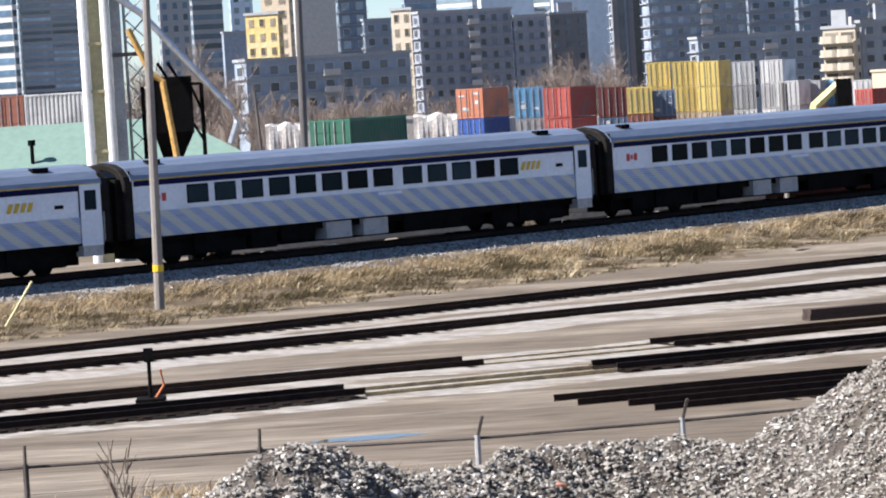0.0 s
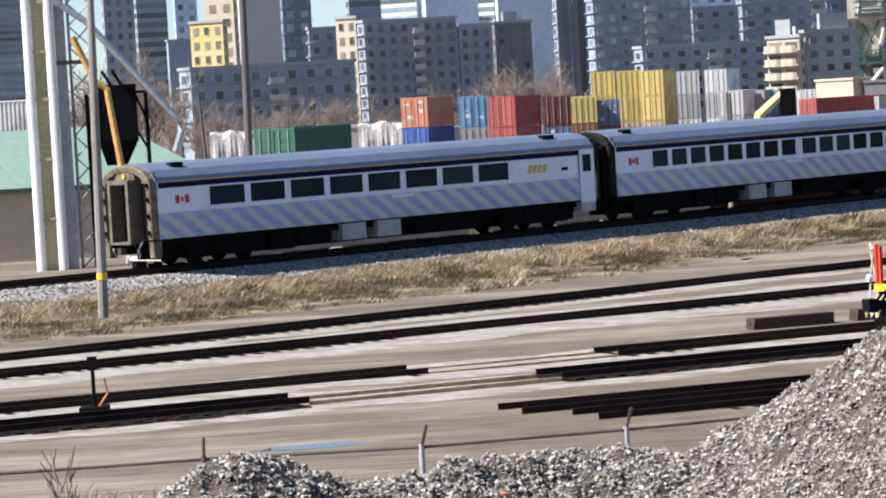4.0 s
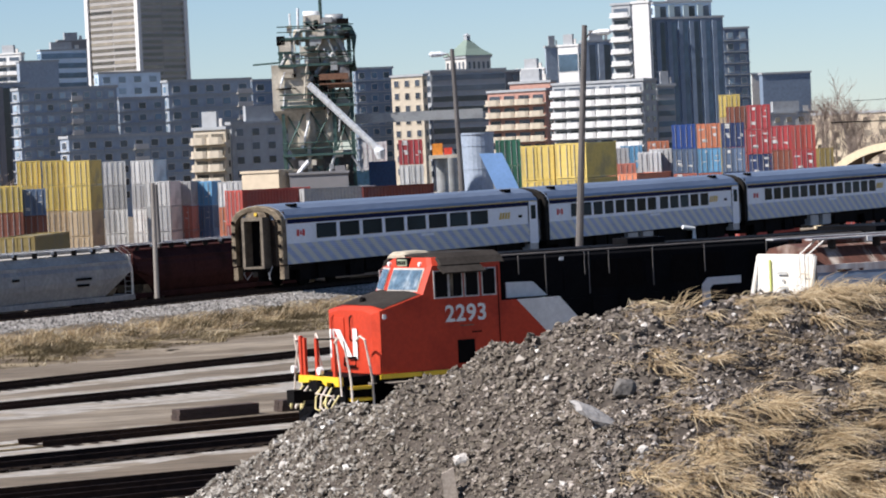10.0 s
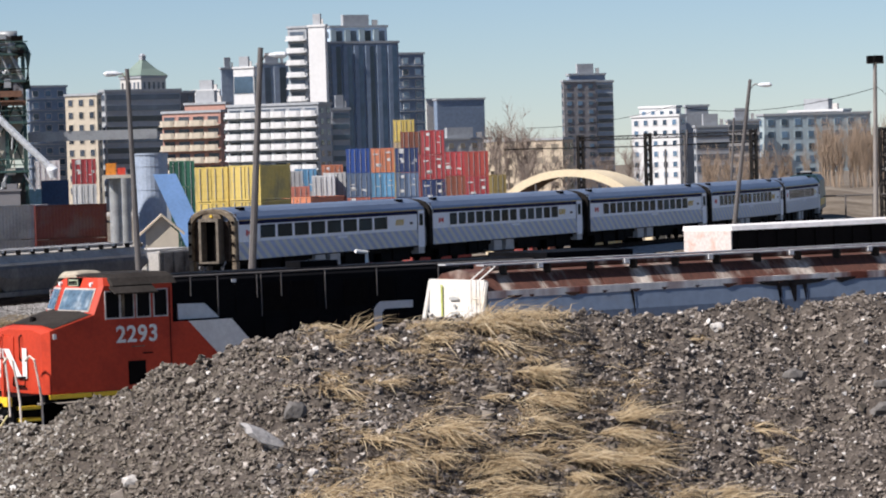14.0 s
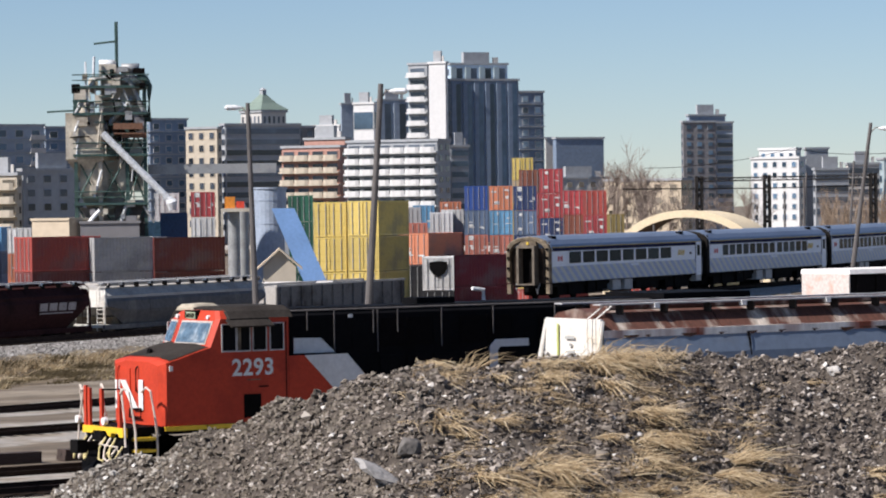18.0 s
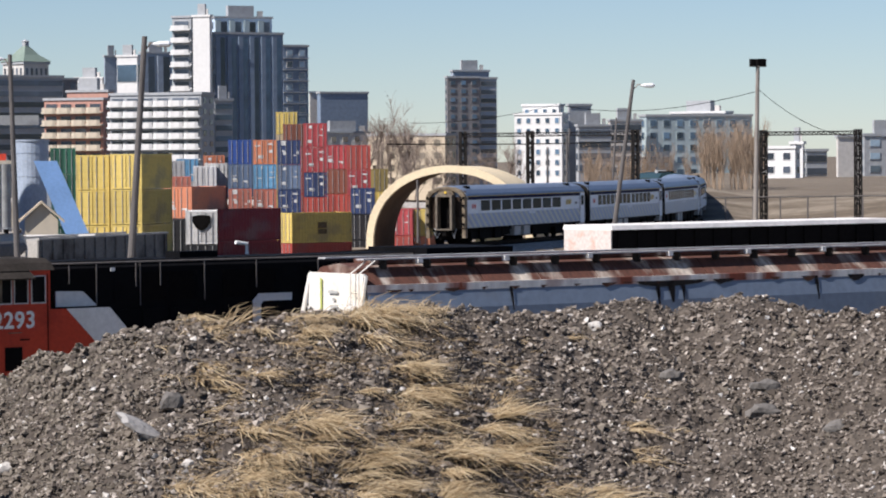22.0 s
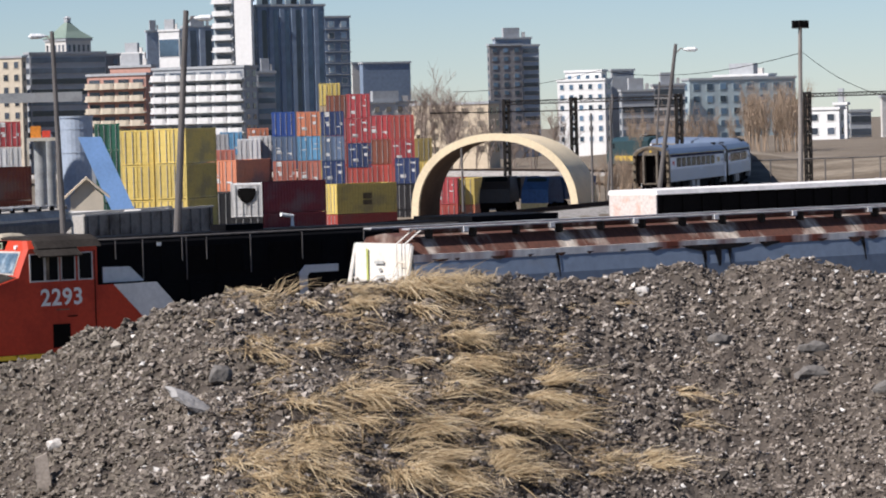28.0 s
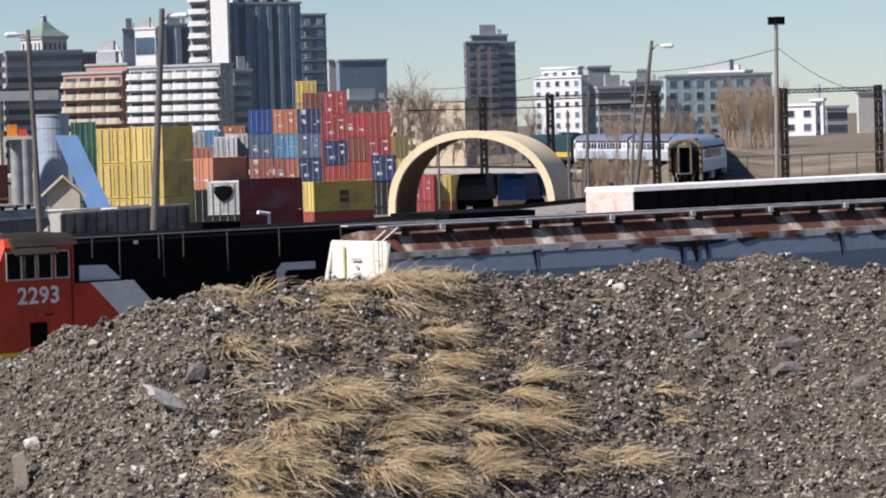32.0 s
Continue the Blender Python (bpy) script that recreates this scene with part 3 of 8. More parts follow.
def freight_locomotive(m):
    """Nose towards +x at x = 0; the body runs to x = -22; rails at z = 0."""
    t = thing("freight_locomotive", m, "red and black freight locomotive with white diagonal stripe on a siding", "locomotive")
    W = 1.53
    # nose: full width with chamfered front corners, its top sloping down to the front
    nose = MB()
    sec = lambda x, z, w: [(x, -w, 1.42), (x, -w, z), (x, -w * 0.55, z + 0.10), (x, w * 0.55, z + 0.10), (x, w, z), (x, w, 1.42)]
    nose.loft([sec(-1.22, 3.06, W - 0.30), sec(-1.34, 3.14, W - 0.03), sec(-2.72, 3.53, W)])
    part("nose", nose, [M_LRED], t, "red-orange short hood")
    top = lambda x, z, w: [(x, -w * 0.93, z + 0.035), (x, -w * 0.53, z + 0.112), (x, w * 0.53, z + 0.112), (x, w * 0.95, z + 0.03)]
    part("nose_top", MB().loft([top(-1.46, 3.175, W), top(-2.72, 3.53, W)], closed=False), [M_CABROOF], t, "brown anti-glare top")
    part("nose_lamp", MB().disc((-1.75, -0.2, 3.40), (1, 0, 0.2), 0.09, 0.1), [M_DARK], t)
    part("nose_door", MB().box(-1.24, -1.19, -1.0, -0.35, 1.5, 2.95), [M_LRED], t)
    for y in (-0.98, 0.1):
        part("nose_grab", MB().tube([(-1.2, y, 2.3), (-1.14, y, 2.36), (-1.14, y, 2.96), (-1.2, y, 3.02)], 0.028, 5), [M_ENDDARK if y > 0 else M_LRED], t)
    part("nose_hook", MB().tube([(-1.16, -0.3, 1.86), (-1.14, -0.3, 1.62), (-1.14, 0.35, 1.62), (-1.16, 0.35, 1.86), (-1.16, -0.1, 1.84)], 0.03, 5), [M_DARK], t)
    em = MB()
    for pts in ([(-1.2, 1.82), (-0.92, 1.82), (-0.92, 2.62), (-1.2, 2.62)], [(-0.92, 2.62), (-0.58, 2.62), (0.16, 1.82), (-0.18, 1.82)], [(0.16, 1.82), (0.42, 1.82), (0.42, 2.66), (0.16, 2.66)]):
        em.quad([(-1.18, y, z) for y, z in pts])
    part("nose_emblem", em, [M_LWHITE], t, "white zigzag emblem")
    part("class_lamp", side_box(-1.52, -1.42, W - 0.025, 1, 2.92, 3.06, 0.03), [M_LWHITE], t)
    # cab with a front of two facets that meet in a pillar
    lean = lambda z: -0.42 * (z - 3.5)
    plan = ((-2.86, -W), (-2.62, -0.62), (-2.58, -0.42), (-2.62, W - 0.16), (-2.70, W))
    ring = lambda z, f: [(x + lean(z), y * f, z) for x, y in plan] + [(-5.2, W * f, z), (-5.2, -W * f, z)]
    cab = MB()
    cab.loft([[(x, y, 1.42) for x, y, _ in ring(3.5, 1.0)], ring(3.5, 1.0), ring(4.3, 1.0), ring(4.52, 0.86)])
    part("cab", cab, [M_LRED], t, "red-orange cab")
    rf = MB()
    rsec = lambda x, d, w: [(x, -w - 0.06, 4.30 - d), (x, -w + 0.14, 4.50 - d), (x, -w + 0.5, 4.62 - d), (x, w - 0.5, 4.62 - d), (x, w - 0.14, 4.50 - d), (x, w + 0.06, 4.30 - d)]
    rf.loft([rsec(-3.12, 0.04, W - 0.12), rsec(-3.3, 0.0, W), rsec(-5.32, 0.0, W)])
    part("cab_roof", rf, [M_CABROOF], t, "dark grey cab roof")
    part("air_conditioner", MB().loft([[(x, -1.05, 4.5), (x, -0.95, z), (x, -0.2, z), (x, -0.05, 4.5)] for x, z in ((-3.05, 4.58), (-3.2, 4.67), (-3.8, 4.69), (-4.0, 4.6))]), [mat("sun-bleached tan cover", (0.42, 0.37, 0.28), 0.8)], t, "sun-bleached tan roof unit")
    # windscreens: a wide one on the near facet, a narrow one past the pillar
    def facet(p, q, z0, z1, f0, f1, out):
        g = lambda f, z: Vector((p[0] + (q[0] - p[0]) * f + lean(z) + out, p[1] + (q[1] - p[1]) * f, z))
        return [g(f0, z0), g(f1, z0), g(f1, z1), g(f0, z1)]
    for p, q, f0, f1 in ((plan[2], plan[3], 0.06, 0.94), (plan[0], plan[1], 0.12, 0.92)):
        part("windscreen_frame", MB().quad(facet(p, q, 3.60, 4.24, f0 - 0.03, f1 + 0.03, 0.012)), [mat("pale window rubber", (0.45, 0.40, 0.36), 0.7)], t, "pale window surround")
        part("windscreen", MB().quad(facet(p, q, 3.65, 4.19, f0, f1, 0.03)), [M_PANE], t)
    part("wiper", MB().tube([Vector((-2.72 + lean(4.2) + 0.09, 0.35, 4.22)), Vector((-2.72 + lean(3.9) + 0.1, 0.42, 3.86))], 0.014, 4), [M_DARK], t)
    for y in (-0.75, 1.0):
        part("brow_lamp", MB().disc((-2.95, y, 4.34), (1, 0, 0), 0.06, 0.08), [M_LWHITE], t)
    m_frame = mat("grey window frame", (0.46, 0.44, 0.42), 0.6, 0.2)
    for s in (-1, 1):
        y = s * W
        for k, (x0, x1) in enumerate(((-3.49, -3.08), (-3.94, -3.55), (-4.46, -4.06), (-5.01, -4.61))):
            w = part("cab_window", side_box(x0, x1, y, s, 3.42, 4.13, 0.012), [M_CABGLASS], t)
            fr = MB()
            for a, b, c, d in ((x0 - 0.035, x0, 3.38, 4.16), (x1, x1 + 0.035, 3.38, 4.16), (x0, x1, 3.38, 3.42), (x0, x1, 4.13, 4.16)):
                fr.box(a, b, min(y, y + s * 0.035), max(y, y + s * 0.035), c, d)
            part("window_frame", fr, [m_frame], w, "grey metal frame")
        part("sliding_sash", side_box(-3.66, -3.57, y, s, 3.44, 4.1, 0.03), [M_TAN], t)
        part("sunshade", MB().loft([[(x, y, 4.22), (x, y + s * 0.34, 4.06), (x, y + s * 0.36, 4.10), (x, y, 4.30)] for x in (-4.55, -3.2)]), [M_CABROOF], t, "dark sunshade over the windows")
        part("door_seam", side_box(-5.13, -5.10, y, s, 1.5, 4.2, 0.01), [M_ENDDARK], t)
        # red lower side that ends in a slant, white stripe behind it
        yy = s * (W - 0.01)
        part("side_panel", MB().prism([(-5.2, 1.42), (-5.2, 3.21), (-5.7, 3.21), (-7.47, 1.42)], yy - 0.02, yy + 0.02), [M_LRED], t)
        part("side_stripe", MB().prism([(-7.48, 1.42), (-5.71, 3.21), (-7.12, 3.21), (-8.8, 1.42)], yy - 0.02, yy + 0.02), [M_LWHITE], t, "white diagonal stripe")
        part("upper_stripe", MB().prism([(-5.65, 3.24), (-5.65, 3.68), (-6.53, 3.66), (-7.0, 3.24)], s * 1.05 - 0.02, s * 1.05 + 0.02), [M_LWHITE], t, "white diagonal stripe")
        for a, b in ((-2.55, -1.25), (-5.6, -2.6), (-9.2, -5.65), (-21.8, -9.25)):
            part("sill", MB().box(a, b, min(s * 1.5, s * 1.56), max(s * 1.5, s * 1.56), 1.29, 1.41), [M_YEL], t, "yellow sill stripe")
        part("access_door", side_box(-4.29, -3.74, y, s, 1.55, 2.2, 0.012), [M_DARK], t)
        part("cab_lettering", side_box(-4.28, -3.85, y, s, 2.58, 2.61, 0.008), [M_TAN], t)
        part("grab_iron", MB().tube([(-4.2, y + s * 0.05, 2.4), (-4.5, y + s * 0.05, 2.4)], 0.02, 4), [M_ENDDARK], t)
    # number boards
    nb = part("number_board", MB().box(-3.04, -2.92, -0.30, 0.42, 4.24, 4.52), [M_DARK], t)
    part("board_glass", MB().box(-2.92, -2.90, -0.20, 0.32, 4.29, 4.47), [mat("lit number glass", (0.45, 0.52, 0.36), 0.4)], nb, "pale green number glass")
    for hy in (-0.12, 0.0, 0.12, 0.24):
        part("number_bar", MB().box(-2.90, -2.885, hy - 0.04, hy + 0.04, 4.32, 4.44), [M_DARK], nb)
    # road number on the cab side
    for s in (-1, 1):
        cu = bpy.data.curves.new("road_number", "FONT")
        cu.body, cu.size, cu.extrude, cu.offset, cu.align_x = "2293", 0.64, 0.004, 0.014, "CENTER"
        cu.space_character = 1.07
        tmp = bpy.data.objects.new("tmp", cu)
        me = bpy.data.meshes.new_from_object(tmp)
        bpy.data.objects.remove(tmp)
        me.materials.append(M_LWHITE)
        part("road_number", me, None, t, "white road number", at=pose(-4.04, s * (W + 0.02), 2.73, 90, 0, 0 if s < 0 else 180))
    # long hood, black, with doors, radiator and handrails
    hood = MB()
    hs = lambda x, z: [(x, -1.02, 1.42), (x, -1.02, z - 0.2), (x, -0.8, z), (x, 0.8, z), (x, 1.02, z - 0.2), (x, 1.02, 1.42)]
    hood.loft([hs(-5.21, 4.5), hs(-18.3, 4.5)])
    part("long_hood", hood, [M_LBLACK], t, "black long hood")
    part("radiator", MB().box(-21.6, -18.3, -1.5, 1.5, 3.1, 4.62).box(-21.6, -18.3, -1.02, 1.02, 1.42, 3.1), [M_LBLACK], t)
    m_trim = mat("dusty hood trim", (0.11, 0.10, 0.095), 0.8)
    for s in (-1, 1):
        for k in range(12):
            x = -7.6 - k * 0.92
            part("hood_door", MB().box(x - 0.82, x, min(s * 1.02, s * 1.05), max(s * 1.02, s * 1.05), 1.6, 3.1), [M_LBLACK], t)
            part("hood_grille", MB().box(x - 0.82, x, min(s * 1.02, s * 1.04), max(s * 1.02, s * 1.04), 3.35, 4.15), [M_DARK if k % 3 else M_LBLACK], t)
        for x, z0 in ((-6.08, 3.88), (-6.97, 3.28), (-8.28, 3.75), (-8.42, 3.2), (-9.1, 3.75), (-10.6, 3.3), (-12.4, 3.6), (-14.6, 3.3)):
            part("hood_batten", side_box(x - 0.03, x, s * 1.05, s, z0, 4.42, 0.02), [m_trim], t, "dusty grey batten")
        part("hood_edge", MB().tube([(-5.3, s * 0.92, 4.44), (-18.2, s * 0.92, 4.44)], 0.03, 5), [m_trim], t, "dusty grey edge")
        part("warning_plate", side_box(-7.6, -7.45, s * 1.05, s, 4.2, 4.3, 0.01), [M_LWHITE], t)
        for k in range(11):
            x = -6.0 - k * 1.45
            part("handrail_post", MB().tube([(x, s * 1.5, 1.42), (x, s * 1.5, 2.45)], 0.02, 6), [M_LBLACK], t)
        part("hood_emblem", MB().prism([(-13.65, 3.2), (-12.65, 3.2), (-12.55, 3.1), (-12.55, 2.2), (-12.28, 2.2), (-12.28, 3.22), (-12.48, 3.42), (-13.65, 3.42)], s * 1.05, s * 1.08), [M_LWHITE], t, "pale angular emblem")
        part("handrail", MB().tube([(-5.7, s * 1.5, 2.45), (-21.4, s * 1.5, 2.45)], 0.022, 6), [M_LBLACK], t)
    part("exhaust", MB().box(-11.5, -10.2, -0.4, 0.4, 4.5, 4.68), [M_LBLACK], t)
    part("air_horn", MB().tube([(-12.6, 0.3, 4.55), (-12.6, 0.3, 4.85), (-12.2, 0.3, 4.9)], 0.06), [M_LWHITE], t)
    # deck, pilot, steps, coupler
    part("deck", MB().box(-22.0, -1.15, -1.5, 1.5, 1.2, 1.41).box(-1.15, -0.2, -1.1, 1.2, 1.24, 1.41), [M_LBLACK], t)
    part("pilot_plate", MB().box(-0.34, -0.26, -1.2, 1.3, 0.35, 1.2), [M_LBLACK], t)
    rimy = MB()
    rimy.loft([[(-0.22, y, z0), (-0.08, y, z0), (-0.08, y, 1.41), (-0.22, y, 1.41)] for y, z0 in ((-1.08, 1.2), (-0.5, 1.22), (-0.42, 1.3), (0.3, 1.3), (0.4, 1.2), (0.55, 1.14), (0.62, 1.26), (1.0, 1.26), (1.08, 1.16), (1.3, 1.16))])
    part("pilot_rim", rimy, [M_YEL], t, "yellow front sill")
    part("snow_plough", MB().loft([[(-0.1, -1.2, 0.15), (0.35, 0, 0.15), (-0.1, 1.2, 0.15)], [(-0.1, -1.2, 0.55), (0.0, 0, 0.55), (-0.1, 1.2, 0.55)]]), [M_LBLACK], t)
    part("front_coupler", MB().box(-0.1, 0.6, -0.16, 0.16, 0.78, 1.02).box(0.45, 0.75, -0.22, 0.22, 0.72, 1.08), [M_BLACK], t)
    part("draft_ring", MB().disc((-0.1, -0.08, 1.0), (1, 0, 0), 0.3, 0.2, 16), [M_BLACK], t)
    rail = mat("dusty white grab rail", (0.66, 0.58, 0.50), 0.6)
    for y in (-1.0, -0.78, -0.06, 0.98):
        part("gate_post", MB().box(-0.2, -0.12, y - 0.065, y + 0.065, 1.41, 2.45 if y > -0.9 else 2.5), [M_LRED], t, "red gate post")
    part("gate_rail", MB().tube([(-0.16, -0.06, 2.42), (-0.16, 0.98, 2.46)], 0.03, 6), [M_ENDDARK], t)
    for y in (-1.36, 0.2):
        part("ditch_light", MB().disc((-0.1, y, 1.56), (1, 0, 0), 0.11, 0.12), [M_LWHITE], t)
    for s in (-1, 1):
        for k in range(3):
            part("step", MB().box(-1.0, -0.4, min(s * 1.1, s * 1.5), max(s * 1.1, s * 1.5), 0.42 + 0.32 * k, 0.5 + 0.32 * k), [M_YEL], t, "yellow step edge")
        part("step_well", MB().box(-1.1, -0.3, min(s * 1.0, s * 1.1), max(s * 1.0, s * 1.1), 0.4, 1.3), [M_BLACK], t)
        for x0 in (-0.12, -0.78):
            part("step_rail", MB().tube([(x0 + 0.02, s * 1.12, 2.36), (x0 - 0.02, s * 1.3, 2.5), (x0 - 0.08, s * 1.45, 2.4), (x0 - 0.22, s * 1.46, 1.6), (x0 - 0.26, s * 1.46, 1.3), (x0 - 0.28, s * 1.46, 0.5)], 0.032, 6), [rail], t, "dusty white grab rail")
        part("corner_rail", MB().tube([(-0.15, s * 1.1, 2.5), (-0.12, s * 1.34, 1.55), (-0.1, s * 1.4, 0.9)], 0.028, 6), [rail], t, "dusty white grab rail")
        hose = mat("pale yellow hose", (0.66, 0.56, 0.25), 0.6)
        for k in range(3):
            a, b = 0.25 + 0.3 * k, 0.34 - 0.07 * k
            part("air_hose", MB().tube([(-0.1, s * a, 1.12), (0.12, s * (a + 0.05), 0.85), (0.2, s * (a + 0.14), 0.55 + 0.05 * k), (0.16, s * (a + 0.3), 0.5), (0.08, s * (a + 0.44), 0.72), (-0.05, s * (a + 0.5), 1.0 - b * 0.3)], 0.03, 6), [hose if k != 1 else rail], t, "pale yellow air hose")
        part("pilot_pipe", MB().tube([(-0.12, s * 0.9, 1.1), (0.02, s * 0.9, 0.8), (0.02, s * 1.1, 0.6)], 0.05, 6), [M_BLACK], t)
        part("cut_lever", MB().tube([(-0.05, s * 0.2, 1.05), (0.1, s * 0.25, 0.95), (0.1, s * 1.2, 0.92), (0.0, s * 1.3, 0.7)], 0.022, 5), [rail], t)
    part("fuel_tank", MB().box(-14.2, -8.2, -1.35, 1.35, 0.3, 1.2), [M_LBLACK], t)
    for c in (-4.6, -17.6):
        b = part("bogie", MB().box(c - 2.6, c + 2.6, -1.2, -1.0, 0.45, 0.95).box(c - 2.6, c + 2.6, 1.0, 1.2, 0.45, 0.95).box(c - 0.3, c + 0.3, -1.1, 1.1, 0.5, 1.1), [M_BLACK], t)
        for a in (-2.1, 0, 2.1):
            part("wheelset", MB().disc((c + a, -0.755, 0.52), (0, 1, 0), 0.52, 0.14).disc((c + a, 0.755, 0.52), (0, 1, 0), 0.52, 0.14).disc((c + a, 0, 0.52), (0, 1, 0), 0.1, 1.6, 8), [M_BLACK], b)
    return t


LOCO_H = 199.0
freight_locomotive(pose(13.6, 92.4, 0.12, 0, 0, LOCO_H))

# ---- freight wagons ----
def wagon_running_gear(t, length, m_black):
    for c in (2.2, length - 2.2):
        b = part("bogie", MB().box(c - 1.2, c + 1.2, -1.05, -0.85, 0.3, 0.75).box(c - 1.2, c + 1.2, 0.85, 1.05, 0.3, 0.75).box(c - 0.25, c + 0.25, -1.0, 1.0, 0.4, 0.85), [m_black], t)
        for a in (-0.9, 0.9):
            part("wheelset", MB().disc((c + a, -0.755, 0.42), (0, 1, 0), 0.42, 0.13).disc((c + a, 0.755, 0.42), (0, 1, 0), 0.42, 0.13).disc((c + a, 0, 0.42), (0, 1, 0), 0.08, 1.6, 8), [m_black], b)
    for x, s in ((0.0, -1), (length, 1)):
        part("coupler", MB().box(min(x, x + s * 0.55), max(x, x + s * 0.55), -0.15, 0.15, 0.7, 0.95), [m_black], t)


def hopper(label, m, length, side, end, roof, rim, top=4.55):
    """Covered hopper along +x from x = 0; curved sides, sloped end sheets, roof walk with hatches."""
    t = thing("covered_hopper", m, label, "freight wagon", "freight wagons")
    W = 1.58
    sec0 = lambda x: [(x, -0.9, 0.85), (x, -1.3, 1.1), (x, -W + 0.04, 1.7), (x, -W, top * 0.57), (x, -W + 0.04, top * 0.72), (x, -W + 0.22, top - 0.66), (x, W - 0.22, top - 0.66), (x, W - 0.04, top * 0.72), (x, W, top * 0.57), (x, W - 0.04, 1.7), (x, 1.3, 1.1), (x, 0.9, 0.85)]
    mb = MB()
    n = max(2, int(length / 4))
    xs = np.linspace(0.5, length - 0.5, n + 1)
    sec = lambda x, low=0.0: [(a, b, max(c, low)) for a, b, c in sec0(x)]
    mb.loft([sec(0.5, top - 1.15), sec(2.3, 1.0)] + [sec(x) for x in xs[1:-1]] + [sec(length - 2.3, 1.0), sec(length - 0.5, top - 1.15)])
    part("body", mb, [side], t, smooth=False)
    for x in xs[1:-1] if top < 4 else ():
        for s in (-1, 1):
            part("side_rib", MB().tube([(x, s * (W - 0.03), 1.7), (x, s * (W + 0.005), top * 0.57), (x, s * (W - 0.03), top * 0.72), (x, s * (W - 0.2), top - 0.68)], 0.014, 4), [side], t)
    for s in (-1, 1):
        part("side_sill", MB().box(0.2, length - 0.2, min(s * 1.35, s * 1.5), max(s * 1.35, s * 1.5), 0.85, 1.1), [side], t)
        part("roof_rim", MB().prism([(0.5, top - 0.80), (length - 0.5, top - 0.80), (length - 0.5, top - 0.60), (0.5, top - 0.60)], s * (W - 0.27), s * (W - 0.16)), [rim], t, "rusty white roof rim")
    rsec = lambda x: [(x, -W + 0.2, top - 0.64), (x, -0.85, top - 0.16), (x, 0, top - 0.04), (x, 0.85, top - 0.16), (x, W - 0.2, top - 0.64)]
    for a, b in zip(np.linspace(0.5, length - 0.5, 12), np.linspace(0.5, length - 0.5, 12)[1:]):
        part("roof_panel", MB().loft([rsec(a), rsec(b - 0.03)]), [roof], t)
    # hatch trough and running boards
    part("hatch_cover", MB().box(1.3, length - 1.3, -0.42, 0.42, top - 0.06, top + 0.07), [roof], t)
    for s in (-1, 1):
        part("running_board", MB().box(0.6, length - 0.6, min(s * 0.75, s * 1.12), max(s * 0.75, s * 1.12), top + 0.06, top + 0.10), [M_GREY], t, "steel running board")
        for k in range(int(length / 1.45)):
            x = 0.9 + 1.45 * k
            if k % 2:
                part("board_bracket", MB().box(x, x + 0.16, min(s * 1.02, s * 1.15), max(s * 1.02, s * 1.15), top - 0.05, top + 0.09), [M_LWHITE], t, "white bracket")
            part("board_leg", MB().box(x + 0.4, x + 0.46, min(s * 0.8, s * 1.1), max(s * 0.8, s * 1.1), top - 0.2, top + 0.06), [M_CABROOF], t)
    # end: slope sheet, ladder, posts and platform
    for x, s in ((0.0, 1), (length, -1)):
        es = MB()
        q = lambda xx, z, w: [(x + s * xx, -w, z), (x + s * xx, w, z)]
        foot = 1.2 if top > 4 else top - 1.2
        a, b = q(0.45, top - 0.3, W - 0.24), q(0.4, foot, W - 0.06)
        c = q(2.6, 1.3, 1.2)
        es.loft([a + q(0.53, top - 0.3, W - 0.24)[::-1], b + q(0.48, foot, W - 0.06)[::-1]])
        # End sheet in the end paint, on most wagons far paler than the side.
        part("end_sheet", es, [end], t, "end sheet in the end paint")
        part("end_frame", MB().box(min(x + s * 0.25, x + s * 0.95), max(x + s * 0.25, x + s * 0.95), -1.4, 1.4, 0.95, 1.12), [end], t)
        for y in (-1.42, 1.42):
            part("corner_post", MB().tube([(x + s * 0.3, y, 1.1), (x + s * 0.3, y, top * 0.7), (x + s * 0.5, y * 0.96, top - 0.35)], 0.06, 6), [end], t)
        for y in (-0.95, -1.35):
            part("ladder_rail", MB().tube([(x + s * 0.28, y, 0.8), (x + s * 0.28, y, top - 0.3), (x + s * 0.8, y, top + 0.05)], 0.025, 5), [end], t)
        for k in range(8):
            z = 1.0 + (top - 1.4) / 8 * k
            part("ladder_rung", MB().tube([(x + s * 0.28, -1.35, z), (x + s * 0.28, -0.95, z)], 0.018, 4), [end], t)
        part("slope_sheet", MB().loft([[(x + s * 0.95, -1.3, 2.2), (x + s * 0.95, 1.3, 2.2), (x + s * 1.0, 1.3, 2.2), (x + s * 1.0, -1.3, 2.2)], [(x + s * 2.4, -1.0, 1.15), (x + s * 2.4, 1.0, 1.15), (x + s * 2.5, 1.0, 1.15), (x + s * 2.5, -1.0, 1.15)]]), [end], t)
        if top < 4:
            part("end_chute", MB().loft([[(x + s * 1.3, -1.3, 1.5), (x + s * 2.6, -1.3, 1.5), (x + s * 2.6, 1.3, 1.5), (x + s * 1.3, 1.3, 1.5)], [(x + s * 1.6, -0.9, 0.6), (x + s * 2.4, -0.9, 0.6), (x + s * 2.4, 0.9, 0.6), (x + s * 1.6, 0.9, 0.6)]]), [M_TAN], t, "dusty tan chute")
            for y in (-0.3, 0.5):
                part("end_post", MB().tube([(x + s * 0.4, y, 1.1), (x + s * 0.42, y, top - 1.15)], 0.04, 5), [end], t)
